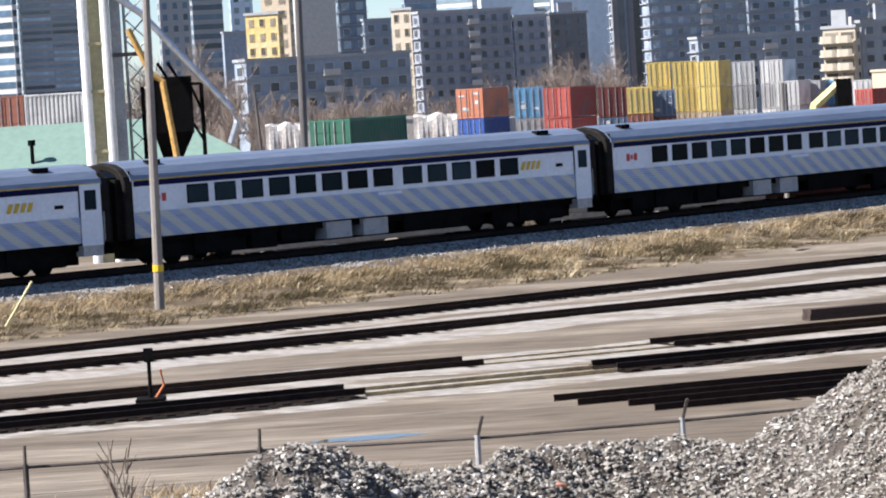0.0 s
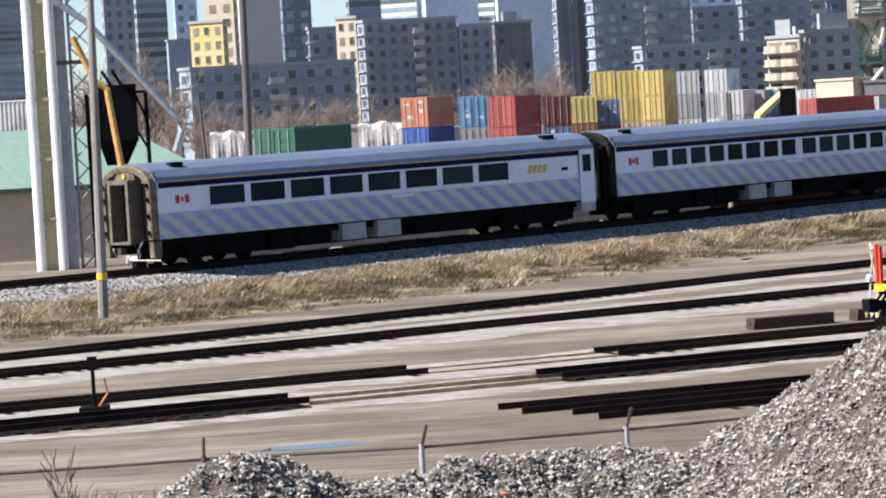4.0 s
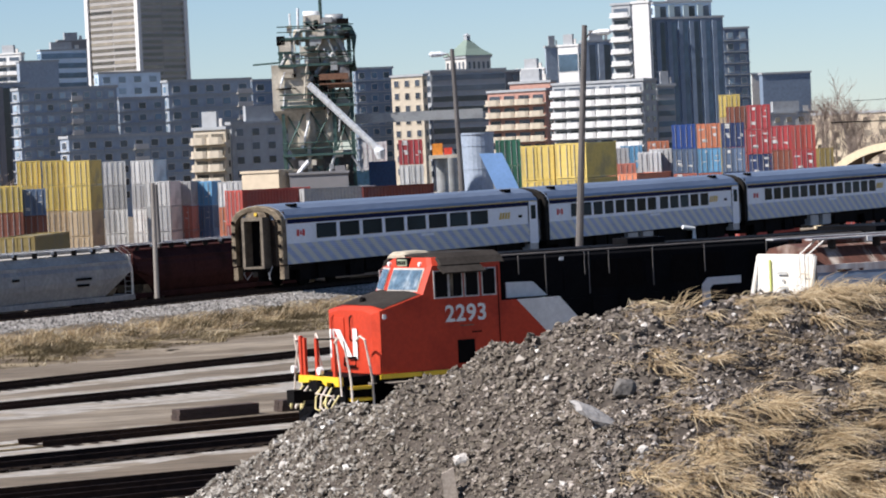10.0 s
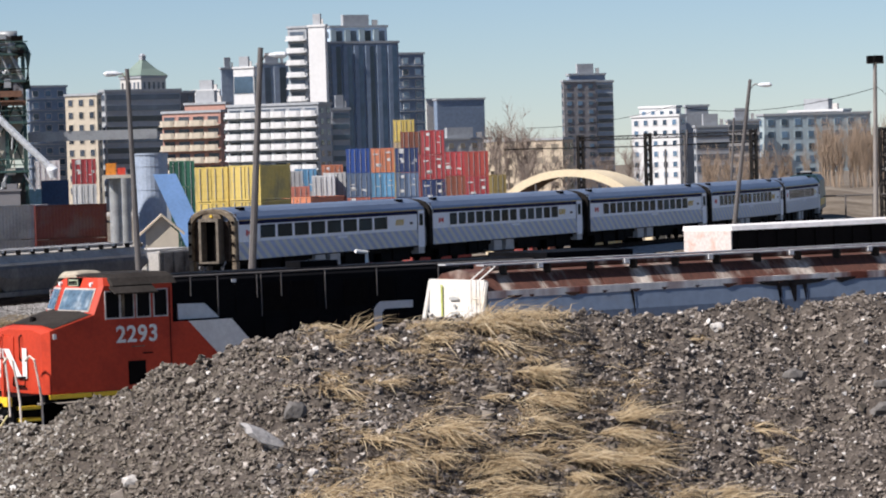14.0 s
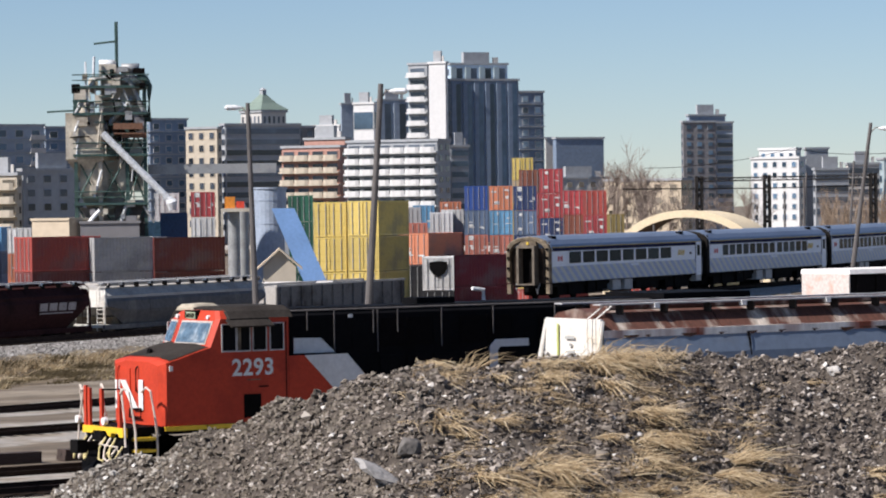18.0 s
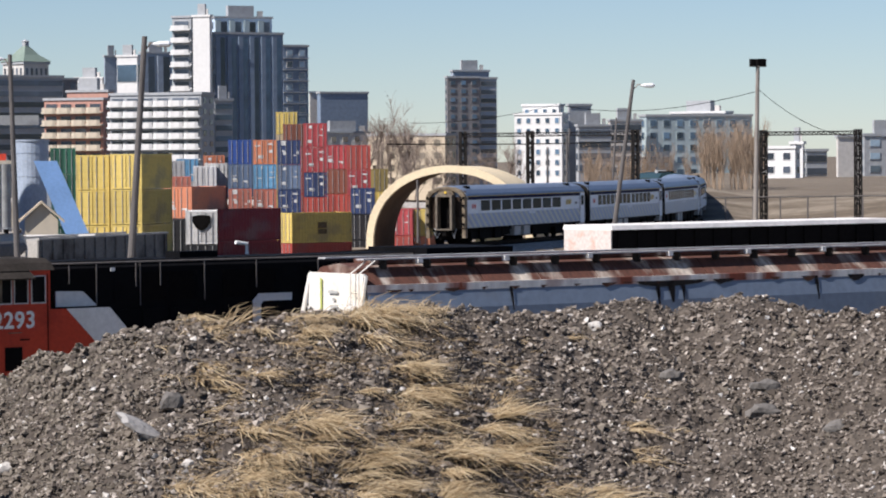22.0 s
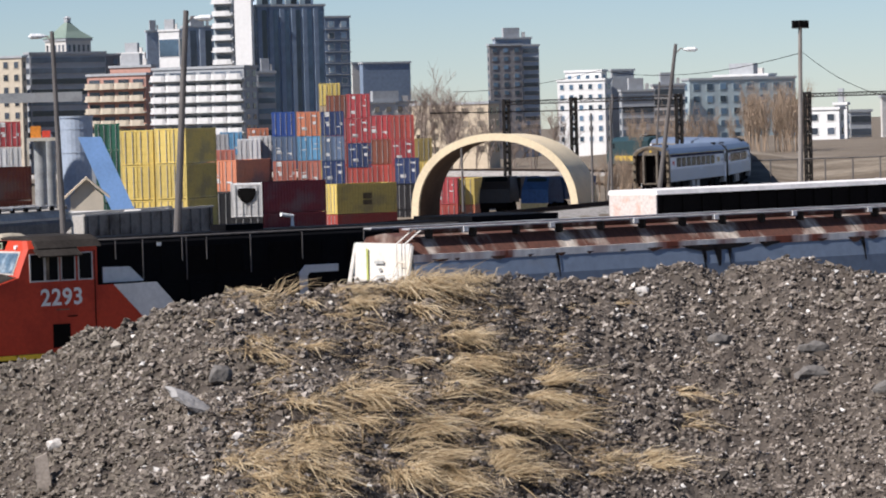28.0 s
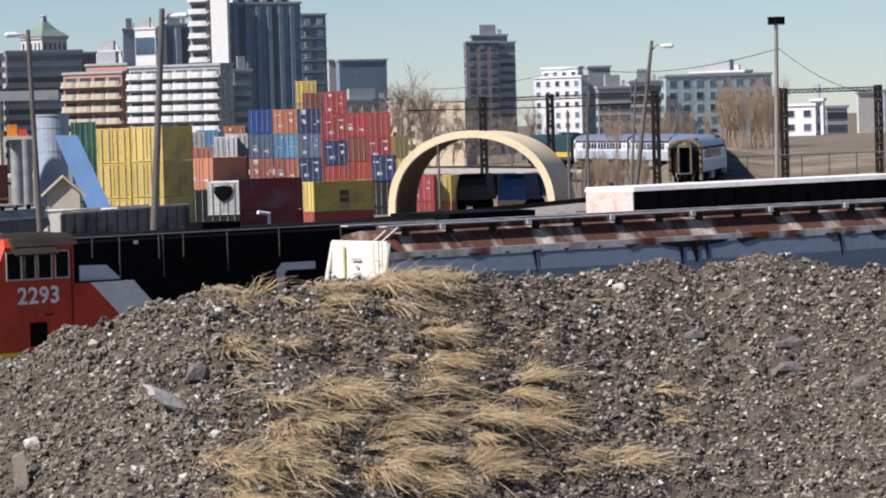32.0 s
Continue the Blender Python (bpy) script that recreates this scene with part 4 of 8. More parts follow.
    for k in range(3):
        c = length * (0.3 + 0.2 * k)
        part("discharge_chute", MB().loft([[(c - 1.1, -1.1, 1.0), (c + 1.1, -1.1, 1.0), (c + 1.1, 1.1, 1.0), (c - 1.1, 1.1, 1.0)], [(c - 0.35, -0.4, 0.45), (c + 0.35, -0.4, 0.45), (c + 0.35, 0.4, 0.45), (c - 0.35, 0.4, 0.45)]]), [side], t)
    wagon_running_gear(t, length, M_BLACK)
    return t


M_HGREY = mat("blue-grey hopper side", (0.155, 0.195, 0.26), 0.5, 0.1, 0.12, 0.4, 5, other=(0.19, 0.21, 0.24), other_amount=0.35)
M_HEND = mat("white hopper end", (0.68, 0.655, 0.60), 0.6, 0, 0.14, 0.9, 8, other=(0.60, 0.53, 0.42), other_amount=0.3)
M_RUSTROOF = mat("rusty hopper roof", (0.085, 0.032, 0.02), 0.85, 0.0, 0.4, 0.9, 9, other=(0.46, 0.41, 0.35), other_amount=0.32, stretch=(1.6, 0.5, 0.5))
M_RUSTRIM = mat("flaking white rim", (0.80, 0.77, 0.72), 0.75, 0, 0.2, 0.9, 6, other=(0.24, 0.06, 0.03), other_amount=0.55, stretch=(1.0, 0.2, 0.2))
M_HDARK = mat("dull grey hopper paint", (0.27, 0.262, 0.255), 0.75, 0.0, 0.2, 0.6, 5, other=(0.36, 0.345, 0.32), other_amount=0.4)
# Darker copy of the grey paint: the wagon's shade is put into it.
M_HSHADE = mat("sooty grey hopper paint", (0.10, 0.096, 0.096), 0.75, 0.0, 0.25, 0.6, 5, other=(0.16, 0.15, 0.138), other_amount=0.4)
M_HROOF2 = mat("dusty pale roof", (0.42, 0.40, 0.37), 0.85, 0, 0.2, 0.6, 7)
M_BROWN = mat("brown wagon paint", (0.045, 0.017, 0.016), 0.8, 0.0, 0.25, 0.6, 7, other=(0.028, 0.012, 0.011))
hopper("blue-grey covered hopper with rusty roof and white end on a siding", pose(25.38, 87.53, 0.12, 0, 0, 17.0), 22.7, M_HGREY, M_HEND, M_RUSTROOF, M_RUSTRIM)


def on_side(s, off=7.2, z=0.2):
    x, y, h = on_line(s, off)
    return pose(x, y, z, 0, 0, math.degrees(h))


# ---- buildings of the town ----
G_DARK = glassy("dark window glass", (0.07, 0.085, 0.11))
G_BLUE = glassy("blue window glass", (0.08, 0.13, 0.19))
G_PALE = glassy("pale window glass", (0.22, 0.29, 0.35))
# Sunlight on panes is put into this warmer glass colour.
G_WARM = glassy("sunlit window glass", (0.16, 0.14, 0.11))
# Distance haze is put into the lighter, bluer brick, slate, navy and glass colours.
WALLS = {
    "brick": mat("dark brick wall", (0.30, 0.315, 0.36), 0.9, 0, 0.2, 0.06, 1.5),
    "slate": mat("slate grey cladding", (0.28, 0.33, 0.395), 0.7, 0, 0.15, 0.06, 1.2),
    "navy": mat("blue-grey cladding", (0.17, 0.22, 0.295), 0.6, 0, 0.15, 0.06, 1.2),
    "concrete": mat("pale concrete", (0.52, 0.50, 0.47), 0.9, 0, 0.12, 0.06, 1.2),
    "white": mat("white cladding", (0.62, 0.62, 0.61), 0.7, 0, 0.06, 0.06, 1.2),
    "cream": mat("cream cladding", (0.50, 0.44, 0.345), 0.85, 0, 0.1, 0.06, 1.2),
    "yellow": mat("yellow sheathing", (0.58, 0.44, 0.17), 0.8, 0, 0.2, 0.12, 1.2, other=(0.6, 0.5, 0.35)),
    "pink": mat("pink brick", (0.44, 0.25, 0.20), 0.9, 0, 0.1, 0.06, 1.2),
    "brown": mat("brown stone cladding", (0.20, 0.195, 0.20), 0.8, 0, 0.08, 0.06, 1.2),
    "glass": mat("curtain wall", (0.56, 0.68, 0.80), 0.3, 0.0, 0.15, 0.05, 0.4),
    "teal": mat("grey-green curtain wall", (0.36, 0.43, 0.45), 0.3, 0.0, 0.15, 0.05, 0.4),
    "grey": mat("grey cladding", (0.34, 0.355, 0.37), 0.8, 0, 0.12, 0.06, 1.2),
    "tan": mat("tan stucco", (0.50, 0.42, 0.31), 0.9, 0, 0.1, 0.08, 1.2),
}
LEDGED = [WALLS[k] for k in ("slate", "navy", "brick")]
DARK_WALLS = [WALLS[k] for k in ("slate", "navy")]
GLASSES = {"d": G_DARK, "b": G_BLUE, "p": G_PALE, "w": G_WARM}


def window_mesh(w, h, glass, wall):
    """A framed pane that stands in the wall's face (y = 0), outward -y."""
    mb = MB()
    f = min(0.12, w * 0.12)
    mb.box(-w / 2, w / 2, -0.10, 0.05, -h / 2, h / 2, 1)
    mb.box(-w / 2 + f, w / 2 - f, -0.14, -0.06, -h / 2 + f, h / 2 - f, 0)
    return mb.mesh("window", [glass, wall])


def facade(t, w, z0, z1, style, storey, bay, glass, wall, at, slab):
    """Windows, balconies or fins on one face, of width w, between two heights."""
    n = max(1, int((z1 - z0) / storey))
    k = max(1, round(w / bay))
    if n * k > 290:
        n = 290 // k
    bw = w / k
    if style in ("grid", "balcony", "strip"):
        if style == "strip":
            k, bw = max(1, round(w / 14)), w / max(1, round(w / 14))
        wm = window_mesh(bw * (0.5 if style == "grid" else 0.8 if style == "balcony" else 0.985), storey * (0.58 if style == "grid" else 0.6), glass, wall if wall not in DARK_WALLS else WALLS["concrete"])
        for i in range(n):
            z = z1 - 0.55 * storey - i * storey
            for j in range(k):
                part("window", wm, None, t, at=at @ pose(-w / 2 + (j + 0.5) * bw, 0, z))
    if style == "grid" and wall in LEDGED:
        me = MB().box(-w / 2 - 0.1, w / 2 + 0.1, -0.45, 0, -0.1, 0.1).mesh("ledge", [WALLS["grey"]])
        for i in range(n):
            part("ledge", me, None, t, at=at @ pose(0, 0, z1 - storey - i * storey))
        rail = MB().box(-bw * 0.45, bw * 0.45, -1.3, -1.2, 0.0, 0.9).box(-bw * 0.45, bw * 0.45, -1.3, 0, -0.12, 0.0).mesh("balcony", [WALLS["concrete"]])
        for i in range(n):
            for j in range(k):
                if (j * 7 + len(t.name)) % 5 == 0 and i < n - 1:
                    part("balcony", rail, None, t, at=at @ pose(-w / 2 + (j + 0.5) * bw, 0, z1 - storey - i * storey))
    if style == "balcony":
        me = MB().box(-w / 2 - 0.2, w / 2 + 0.2, -1.3, 0, -0.14, 0.14).mesh("balcony", [slab])
        bows = [(-0.5, -1.35), (-0.3, -1.62), (0.3, -1.62), (0.5, -1.35)]
        m2 = MB().loft([[(x * bw * 0.94, y, z) for x, y in bows] + [(x * bw * 0.94, y + 0.1, z) for x, y in bows[::-1]] for z in (-0.2, 1.0)]).mesh("parapet", [slab])
        for i in range(n):
            z = z1 - storey - i * storey
            ba = part("balcony", me, None, t, at=at @ pose(0, 0, z))
            for j in range(k):
                part("parapet", m2, None, ba, at=pose(-w / 2 + (j + 0.5) * bw, 0, 0))
    if style == "fins":
        me = MB().box(-0.18 * bw, 0.18 * bw, -0.5, 0, z0, z1 - 0.5).mesh("fin", [slab])
        gm = MB().box(-0.33 * bw, 0.33 * bw, -0.1, 0.02, z0, z1 - 0.8).mesh("window_strip", [glass])
        for j in range(k):
            part("window_strip", gm, None, t, at=at @ pose(-w / 2 + (j + 0.5) * bw, 0, 0))
            part("fin", me, None, t, at=at @ pose(-w / 2 + j * bw + 0.18 * bw, 0, 0))


def building(x, y, w, top, az, style, wall, glass, storey, bay, label, slab="white", side=0.0, turn=0.0, depth=22.0, low=1.0, roof_h=0.0):
    """A block seen face on; turn: degrees by which its right side shows too."""
    t = thing("city_building", pose(x, y, -2.5, 0, 0, -az - turn), label, "building", "town behind the yard")
    wm, top = WALLS[wall], top + 2.5
    lean = -1.0 if turn < 0 else 1.0
    if turn:
        w = w / (math.cos(radians(turn)) + side * math.sin(radians(abs(turn))))
        depth = w * side
        shift = -depth * math.sin(radians(turn)) / 2
        t.location.x += shift * math.cos(radians(az))
        t.location.y -= shift * math.sin(radians(az))
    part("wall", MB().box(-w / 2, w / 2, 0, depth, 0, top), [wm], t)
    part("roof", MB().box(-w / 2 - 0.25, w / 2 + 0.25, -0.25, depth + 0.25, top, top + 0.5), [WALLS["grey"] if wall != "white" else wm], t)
    if roof_h:
        part("plant_room", MB().box(-w * 0.25, w * 0.2, depth * 0.25, depth * 0.8, top + 0.5, top + roof_h), [WALLS["grey"]], t)
        part("roof_vent", MB().box(w * 0.27, w * 0.36, depth * 0.3, depth * 0.5, top + 0.5, top + roof_h * 0.6), [WALLS["concrete"]], t)
    if style != "plain":
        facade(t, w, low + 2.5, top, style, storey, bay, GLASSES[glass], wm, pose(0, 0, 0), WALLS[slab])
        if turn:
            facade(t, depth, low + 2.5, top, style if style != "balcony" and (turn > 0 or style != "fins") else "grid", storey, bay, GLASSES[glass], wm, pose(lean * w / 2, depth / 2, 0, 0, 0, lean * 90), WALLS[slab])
    return t


for row in [
    (-144.8, 1140.9, 11.6, 63.1, -7.2, 'strip', 'white', 'b', 4.0, 5, 'white banded high office tower with dark glass strips', 'white'),
    (-129.6, 1152.7, 21.5, 62.9, -6.4, 'strip', 'grey', 'p', 2.3, 5, 'blue-grey office tower with fine glass bands', 'grey'),
    (-118.3, 1164.0, 3.3, 62.2, -5.8, 'strip', 'cream', 'b', 3.6, 5, 'narrow cream tower with banded windows', 'white'),
    # The grey wall of the next two towers stands in for distance haze.
    (-94.2, 1246.4, 12.0, 62.3, -4.3, 'grid', 'grey', 'b', 4.2, 4.5, 'blue-grey office block with gridded windows', 'slate'),
    (-79.0, 1197.4, 11.5, 59.4, -3.8, 'strip', 'grey', 'b', 3.4, 5, 'grey-brown office tower with banded windows', 'slate'),
    (-68.0, 1218.1, 8.5, 57.5, -3.2, 'grid', 'glass', 'p', 4.0, 4.0, 'pale blue glass tower in the town', 'glass'),
    (-52.0, 898.5, 7.4, 25.1, -3.3, 'plain', 'slate', 'd', 3, 4, 'dark low block among bare trees', 'slate'),
    (-31.5, 639.2, 7.0, 23.1, -2.8, 'grid', 'yellow', 'w', 2.7, 2.6, 'yellow sheathed apartment block under construction', 'yellow'),
    (-31.6, 699.3, 6.6, 38.1, -2.6, 'grid', 'tan', 'w', 3.0, 3.4, 'tan apartment tower with yellow window surrounds', 'tan'),
    (-26.1, 759.6, 9.8, 40.3, -2.0, 'plain', 'concrete', 'd', 3, 4, 'plain grey concrete high-rise tower', 'concrete'),
    (-18.0, 769.8, 6.9, 40.2, -1.3, 'grid', 'navy', 'p', 2.9, 4.2, 'dark framed tower with pale panes', 'navy'),
    (-11.7, 719.9, 6.2, 22.4, -0.9, 'grid', 'slate', 'd', 2.9, 3.2, 'dark apartment block with flat roof', 'slate'),
    (-5.5, 645.0, 4.3, 22.5, -0.5, 'grid', 'cream', 'w', 2.7, 2.4, 'cream apartment wing with warm windows', 'cream'),
    (-18.3, 559.7, 29.1, 13.5, -1.9, 'grid', 'slate', 'd', 2.8, 3.4, 'long low grey apartment block with roof terrace', 'slate'),
    (5.7, 640.0, 18.6, 21.4, 0.5, 'grid', 'brick', 'd', 2.3, 2.5, 'dark brick apartment block with regular windows', 'brick'),
    (18.5, 644.7, 6.7, 19.8, 1.6, 'grid', 'brick', 'd', 2.3, 2.5, 'dark brick apartment wing with windows', 'brick'),
    (26.0, 654.5, 7.6, 20.1, 2.3, 'grid', 'brown', 'd', 2.3, 2.8, 'dark brick apartment wing with pale frame', 'brown'),
    (-3.4, 1000.0, 10.2, 36.7, -0.2, 'strip', 'slate', 'b', 3.3, 5, 'dark slab tower behind the brick blocks', 'slate'),
    (10.2, 1350.0, 16.7, 63.7, 0.4, 'strip', 'white', 'p', 3.4, 5, 'white banded high office tower', 'white'),
    (29.5, 1339.7, 22.2, 62.5, 1.3, 'plain', 'glass', 'p', 3.4, 5, 'blue glass high office tower', 'glass'),
    (44.6, 1359.3, 7.7, 62.1, 1.9, 'strip', 'white', 'p', 3.4, 5, 'white banded edge of a glass tower', 'white'),
    (55.0, 1343.9, 15.2, 61.2, 2.3, 'plain', 'glass', 'p', 3.4, 5, 'blue glass office tower wing', 'glass'),
    (50.1, 1359.1, 5.3, 65.5, 2.1, 'strip', 'white', 'p', 3.4, 5, 'white banded tower edge wall', 'white'),
    (57.0, 1363.8, 8.9, 65.5, 2.4, 'plain', 'glass', 'p', 3.4, 5, 'tall blue glass office tower', 'glass'),
    (67.0, 1358.3, 11.6, 64.9, 2.8, 'plain', 'glass', 'p', 3.4, 5, 'tall pale glass office tower', 'glass'),
    (35.5, 899.3, 9.0, 24.9, 2.3, 'strip', 'slate', 'd', 3.2, 4, 'dark low flat-roofed office block', 'slate'),
    (47.4, 798.6, 11.6, 28.4, 3.4, 'fins', 'slate', 'd', 3.2, 3.6, 'dark tower with vertical fins', 'brown'),
    (67.9, 1097.9, 9.4, 45.8, 3.5, 'balcony', 'white', 'd', 3.2, 5, 'white apartment tower with balconies', 'white'),
    (69.7, 997.6, 12.2, 39.8, 4.0, 'plain', 'slate', 'd', 3.2, 5, 'dark block with flat roof', 'slate'),
    (90.8, 1176.5, 16.9, 49.2, 4.4, 'strip', 'glass', 'b', 3.4, 5, 'blue glass banded office block', 'glass'),
    (97.4, 1216.1, 10.9, 53.9, 4.6, 'plain', 'brown', 'b', 3.4, 5, 'brown stone office block', 'brown'),
    (95.6, 995.4, 19.4, 35.4, 5.5, 'grid', 'glass', 'p', 3.4, 5, 'pale glass block with white roof', 'white'),
    (54.0, 697.9, 21.4, 24.3, 4.4, 'grid', 'slate', 'p', 2.35, 2.6, 'dark gridded apartment block with balconies', 'slate'),
    (60.5, 637.1, 24.9, 13.5, 5.4, 'grid', 'slate', 'd', 2.4, 3.0, 'low dark apartment block with terraces', 'slate'),
    (71.3, 716.5, 10.4, 22.0, 5.7, 'grid', 'slate', 'b', 2.5, 3.6, 'dark apartment block with wide windows', 'slate'),
    (86.5, 724.9, 19.0, 25.4, 6.8, 'grid', 'slate', 'b', 2.8, 3.6, 'dark apartment block with pale frames', 'slate'),
    (111.6, 812.4, 8.2, 27.0, 7.8, 'grid', 'navy', 'b', 2.8, 3.6, 'dark apartment tower behind the plant', 'navy'),
    (66.2, 551.0, 6.0, 13.1, 6.9, 'balcony', 'cream', 'w', 2.2, 3.0, 'cream apartment block with white balconies', 'cream'),
    # The cream block's shaded side, a block of its own coloured grey.
    (74.9, 555.0, 11.2, 13.8, 7.7, 'grid', 'grey', 'd', 2.3, 2.6, 'grey apartment block with cream roof', 'grey'),
    (130.2, 769.1, 9.1, 27.6, 9.6, 'grid', 'navy', 'b', 2.6, 3.6, 'dark blue apartment tower with pale strip', 'navy'),
    (134.8, 747.9, 8.0, 25.0, 10.2, 'grid', 'cream', 'd', 2.8, 2.3, 'cream framed apartment block', 'cream'),
    (149.2, 755.4, 18.2, 25.9, 11.2, 'strip', 'grey', 'd', 2.4, 4, 'grey apartment block with dark window bands', 'grey'),
    (163.8, 783.0, 7.7, 26.0, 11.8, 'grid', 'brown', 'd', 2.6, 3, 'brown block behind the banded block', 'brown'),
    (191.8, 879.3, 8.4, 28.5, 12.3, 'grid', 'white', 'p', 3, 4, 'white block with roof plant', 'white'),
    (153.4, 703.5, 9.8, 21.5, 12.3, 'plain', 'pink', 'd', 3, 4, 'brown brick penthouse block', 'brown'),
    (144.5, 674.7, 13.5, 19.3, 12.1, 'balcony', 'pink', 'd', 2.5, 3.4, 'pink brick apartment block with cream balconies', 'cream'),
    (188.4, 839.1, 3.7, 33.0, 12.7, 'plain', 'slate', 'd', 3, 4, 'dark narrow tower edge wall', 'slate'),
    (190.4, 828.4, 5.8, 32.8, 12.9, 'strip', 'white', 'b', 7.5, 9, 'white framed tower with glass panels', 'white'),
    (201.7, 846.3, 8.2, 34.2, 13.4, 'fins', 'slate', 'd', 3, 4, 'dark ribbed high-rise tower', 'slate'),
    (156.4, 651.5, 20.5, 19.9, 13.5, 'balcony', 'grey', 'd', 2.12, 3.6, 'grey apartment block with white wavy balconies', 'white'),
    # End wall with its shade put in as the grey wall colour.
    (169.5, 654.4, 3.8, 18.8, 14.5, 'strip', 'grey', 'b', 2.12, 3.6, 'blue-grey end wall of the balcony block', 'grey'),
    (189.3, 767.0, 5.0, 40.0, 13.9, 'balcony', 'grey', 'd', 2.8, 5, 'white banded apartment tower', 'white'),
    (192.4, 761.0, 4.4, 40.0, 14.2, 'plain', 'white', 'd', 3, 4, 'white corner pier of the tower', 'white'),
    (203.7, 768.5, 14.3, 40.0, 14.8, 'fins', 'glass', 'd', 3, 4, 'glass crown of the tower', 'teal'),
    (203.6, 763.3, 16.8, 36.1, 14.9, 'fins', 'navy', 'b', 3, 3.0, 'dark ribbed blue glass tower', 'navy'),
    (219.7, 779.6, 6.3, 33.8, 15.7, 'grid', 'navy', 'p', 2.7, 3.1, 'dark framed blue glass tower', 'navy'),
    (256.2, 862.8, 13.5, 24.3, 16.5, 'plain', 'navy', 'd', 3.5, 4, 'dark flat-roofed office block', 'slate'),
    (250.4, 869.7, 2.7, 24.5, 16.1, 'plain', 'concrete', 'd', 3.5, 4, 'pale end wall of an office block', 'concrete'),
    (212.9, 666.8, 18.1, 11.7, 17.7, 'grid', 'tan', 'w', 2.6, 3.2, 'low tan warehouse with many windows', 'tan'),
    (233.5, 786.0, 15.0, 13.2, 16.5, 'grid', 'concrete', 'w', 2.6, 3.2, 'low pale block with rooftop', 'white'),
    (280.1, 834.2, 8.9, 27.7, 18.6, 'grid', 'brown', 'b', 2.2, 2.6, 'brown apartment tower with small windows', 'brown'),
    # The tower's shaded side is a separate block with shade in its colours.
    (287.7, 835.9, 4.6, 27.5, 19.0, 'strip', 'slate', 'd', 2.2, 3.0, 'shaded side of the apartment tower', 'slate'),
    (285.2, 843.1, 10.1, 29.6, 18.7, 'plain', 'slate', 'd', 3, 4, 'roof plant of the apartment tower', 'slate'),
    (265.4, 733.4, 12.5, 16.8, 19.9, 'grid', 'white', 'b', 2.4, 2.6, 'white stepped apartment block', 'white'),
    (267.5, 738.0, 9.6, 18.9, 19.9, 'grid', 'white', 'b', 2.4, 2.6, 'white upper storeys of a stepped block', 'white'),
    (277.1, 739.8, 5.5, 19.0, 20.5, 'plain', 'grey', 'd', 2.4, 2.6, 'grey stair tower of the white block', 'grey'),
    (269.5, 710.6, 7.8, 13.9, 20.8, 'strip', 'grey', 'd', 2.6, 2.6, 'grey banded apartment block', 'grey'),
    (279.7, 717.4, 7.6, 15.1, 21.3, 'strip', 'concrete', 'd', 2.4, 2.6, 'pale banded apartment block', 'concrete'),
    (298.4, 720.7, 25.9, 16.2, 22.5, 'grid', 'teal', 'b', 2.8, 3.4, 'long grey-green glass office block', 'teal'),
    (303.5, 729.4, 14.3, 17.0, 22.6, 'plain', 'white', 'b', 2.8, 3.4, 'white roof storey of the glass block', 'white'),
    (243.3, 548.5, 6.6, 8.4, 23.9, 'grid', 'white', 'd', 2.4, 2.6, 'white row houses beyond the bank', 'white'),
    (250.0, 556.4, 2.5, 9.2, 24.2, 'grid', 'white', 'd', 2.4, 2.6, 'white house with small windows', 'white'),
    (265.4, 582.4, 4.2, 7.9, 24.5, 'strip', 'grey', 'd', 2.4, 2.6, 'grey shed beyond the bank', 'grey'),
    (262.6, 561.6, 4.7, 10.4, 25.1, 'plain', 'concrete', 'd', 2.4, 2.6, 'pale windowless silo-like block', 'concrete'),
    (276.9, 577.0, 8.4, 10.7, 25.6, 'grid', 'grey', 'p', 2.4, 3.6, 'grey works building with dark emblem', 'grey'),
    (286.3, 572.4, 12.5, 9.1, 26.6, 'strip', 'concrete', 'p', 2.4, 3.6, 'pale banded works building', 'concrete'),
    (-130.7, 890.5, 23.4, 33.1, -8.3, 'strip', 'slate', 'p', 3.4, 5, 'blue-grey banded office block', 'slate'),
]:
    x, y, w, top, az, style, wall, glass, storey, bay, label, slab = row
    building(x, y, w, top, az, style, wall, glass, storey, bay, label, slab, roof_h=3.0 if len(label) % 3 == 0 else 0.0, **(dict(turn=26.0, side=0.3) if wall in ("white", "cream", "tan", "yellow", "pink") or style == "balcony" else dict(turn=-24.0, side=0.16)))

# two towers of which two sides show
x, y, w, top, az = (128.76, 1293.61, 36.98, 80.51, 5.68)
WALLS["bronze"] = mat("bronze office cladding", (0.33, 0.315, 0.30), 0.6, 0, 0.1, 0.05, 0.8)
bt_ = building(x, y, w, top, az, "strip", "bronze", "w", 2.4, 5, "tall bronze office tower with pale corner piers", "brown", side=0.95, turn=45.0)
fw = w / (math.cos(radians(45)) + 0.95 * math.sin(radians(45)))
for px_, py_ in ((-fw / 2, 0), (fw / 2, 0), (fw / 2, fw * 0.95)):
    part("corner_pier", MB().box(px_ - 0.9, px_ + 0.9, py_ - 0.9, py_ + 0.9, 0, top + 2.6), [WALLS["white"]], bt_, "white corner pier")

# tower with a pyramid roof, seen on its corner
w, ez_ = 7.4, 29.8
pt = thing("pyramid_tower", pose(151.6, 766.0, -2.5, 0, 0, -11.14 + 40), "pale tower with green copper pyramid roof", "building", "town behind the yard")
part("wall", MB().box(0, w, 0, w, 0, ez_ + 2.5), [WALLS["concrete"]], pt)
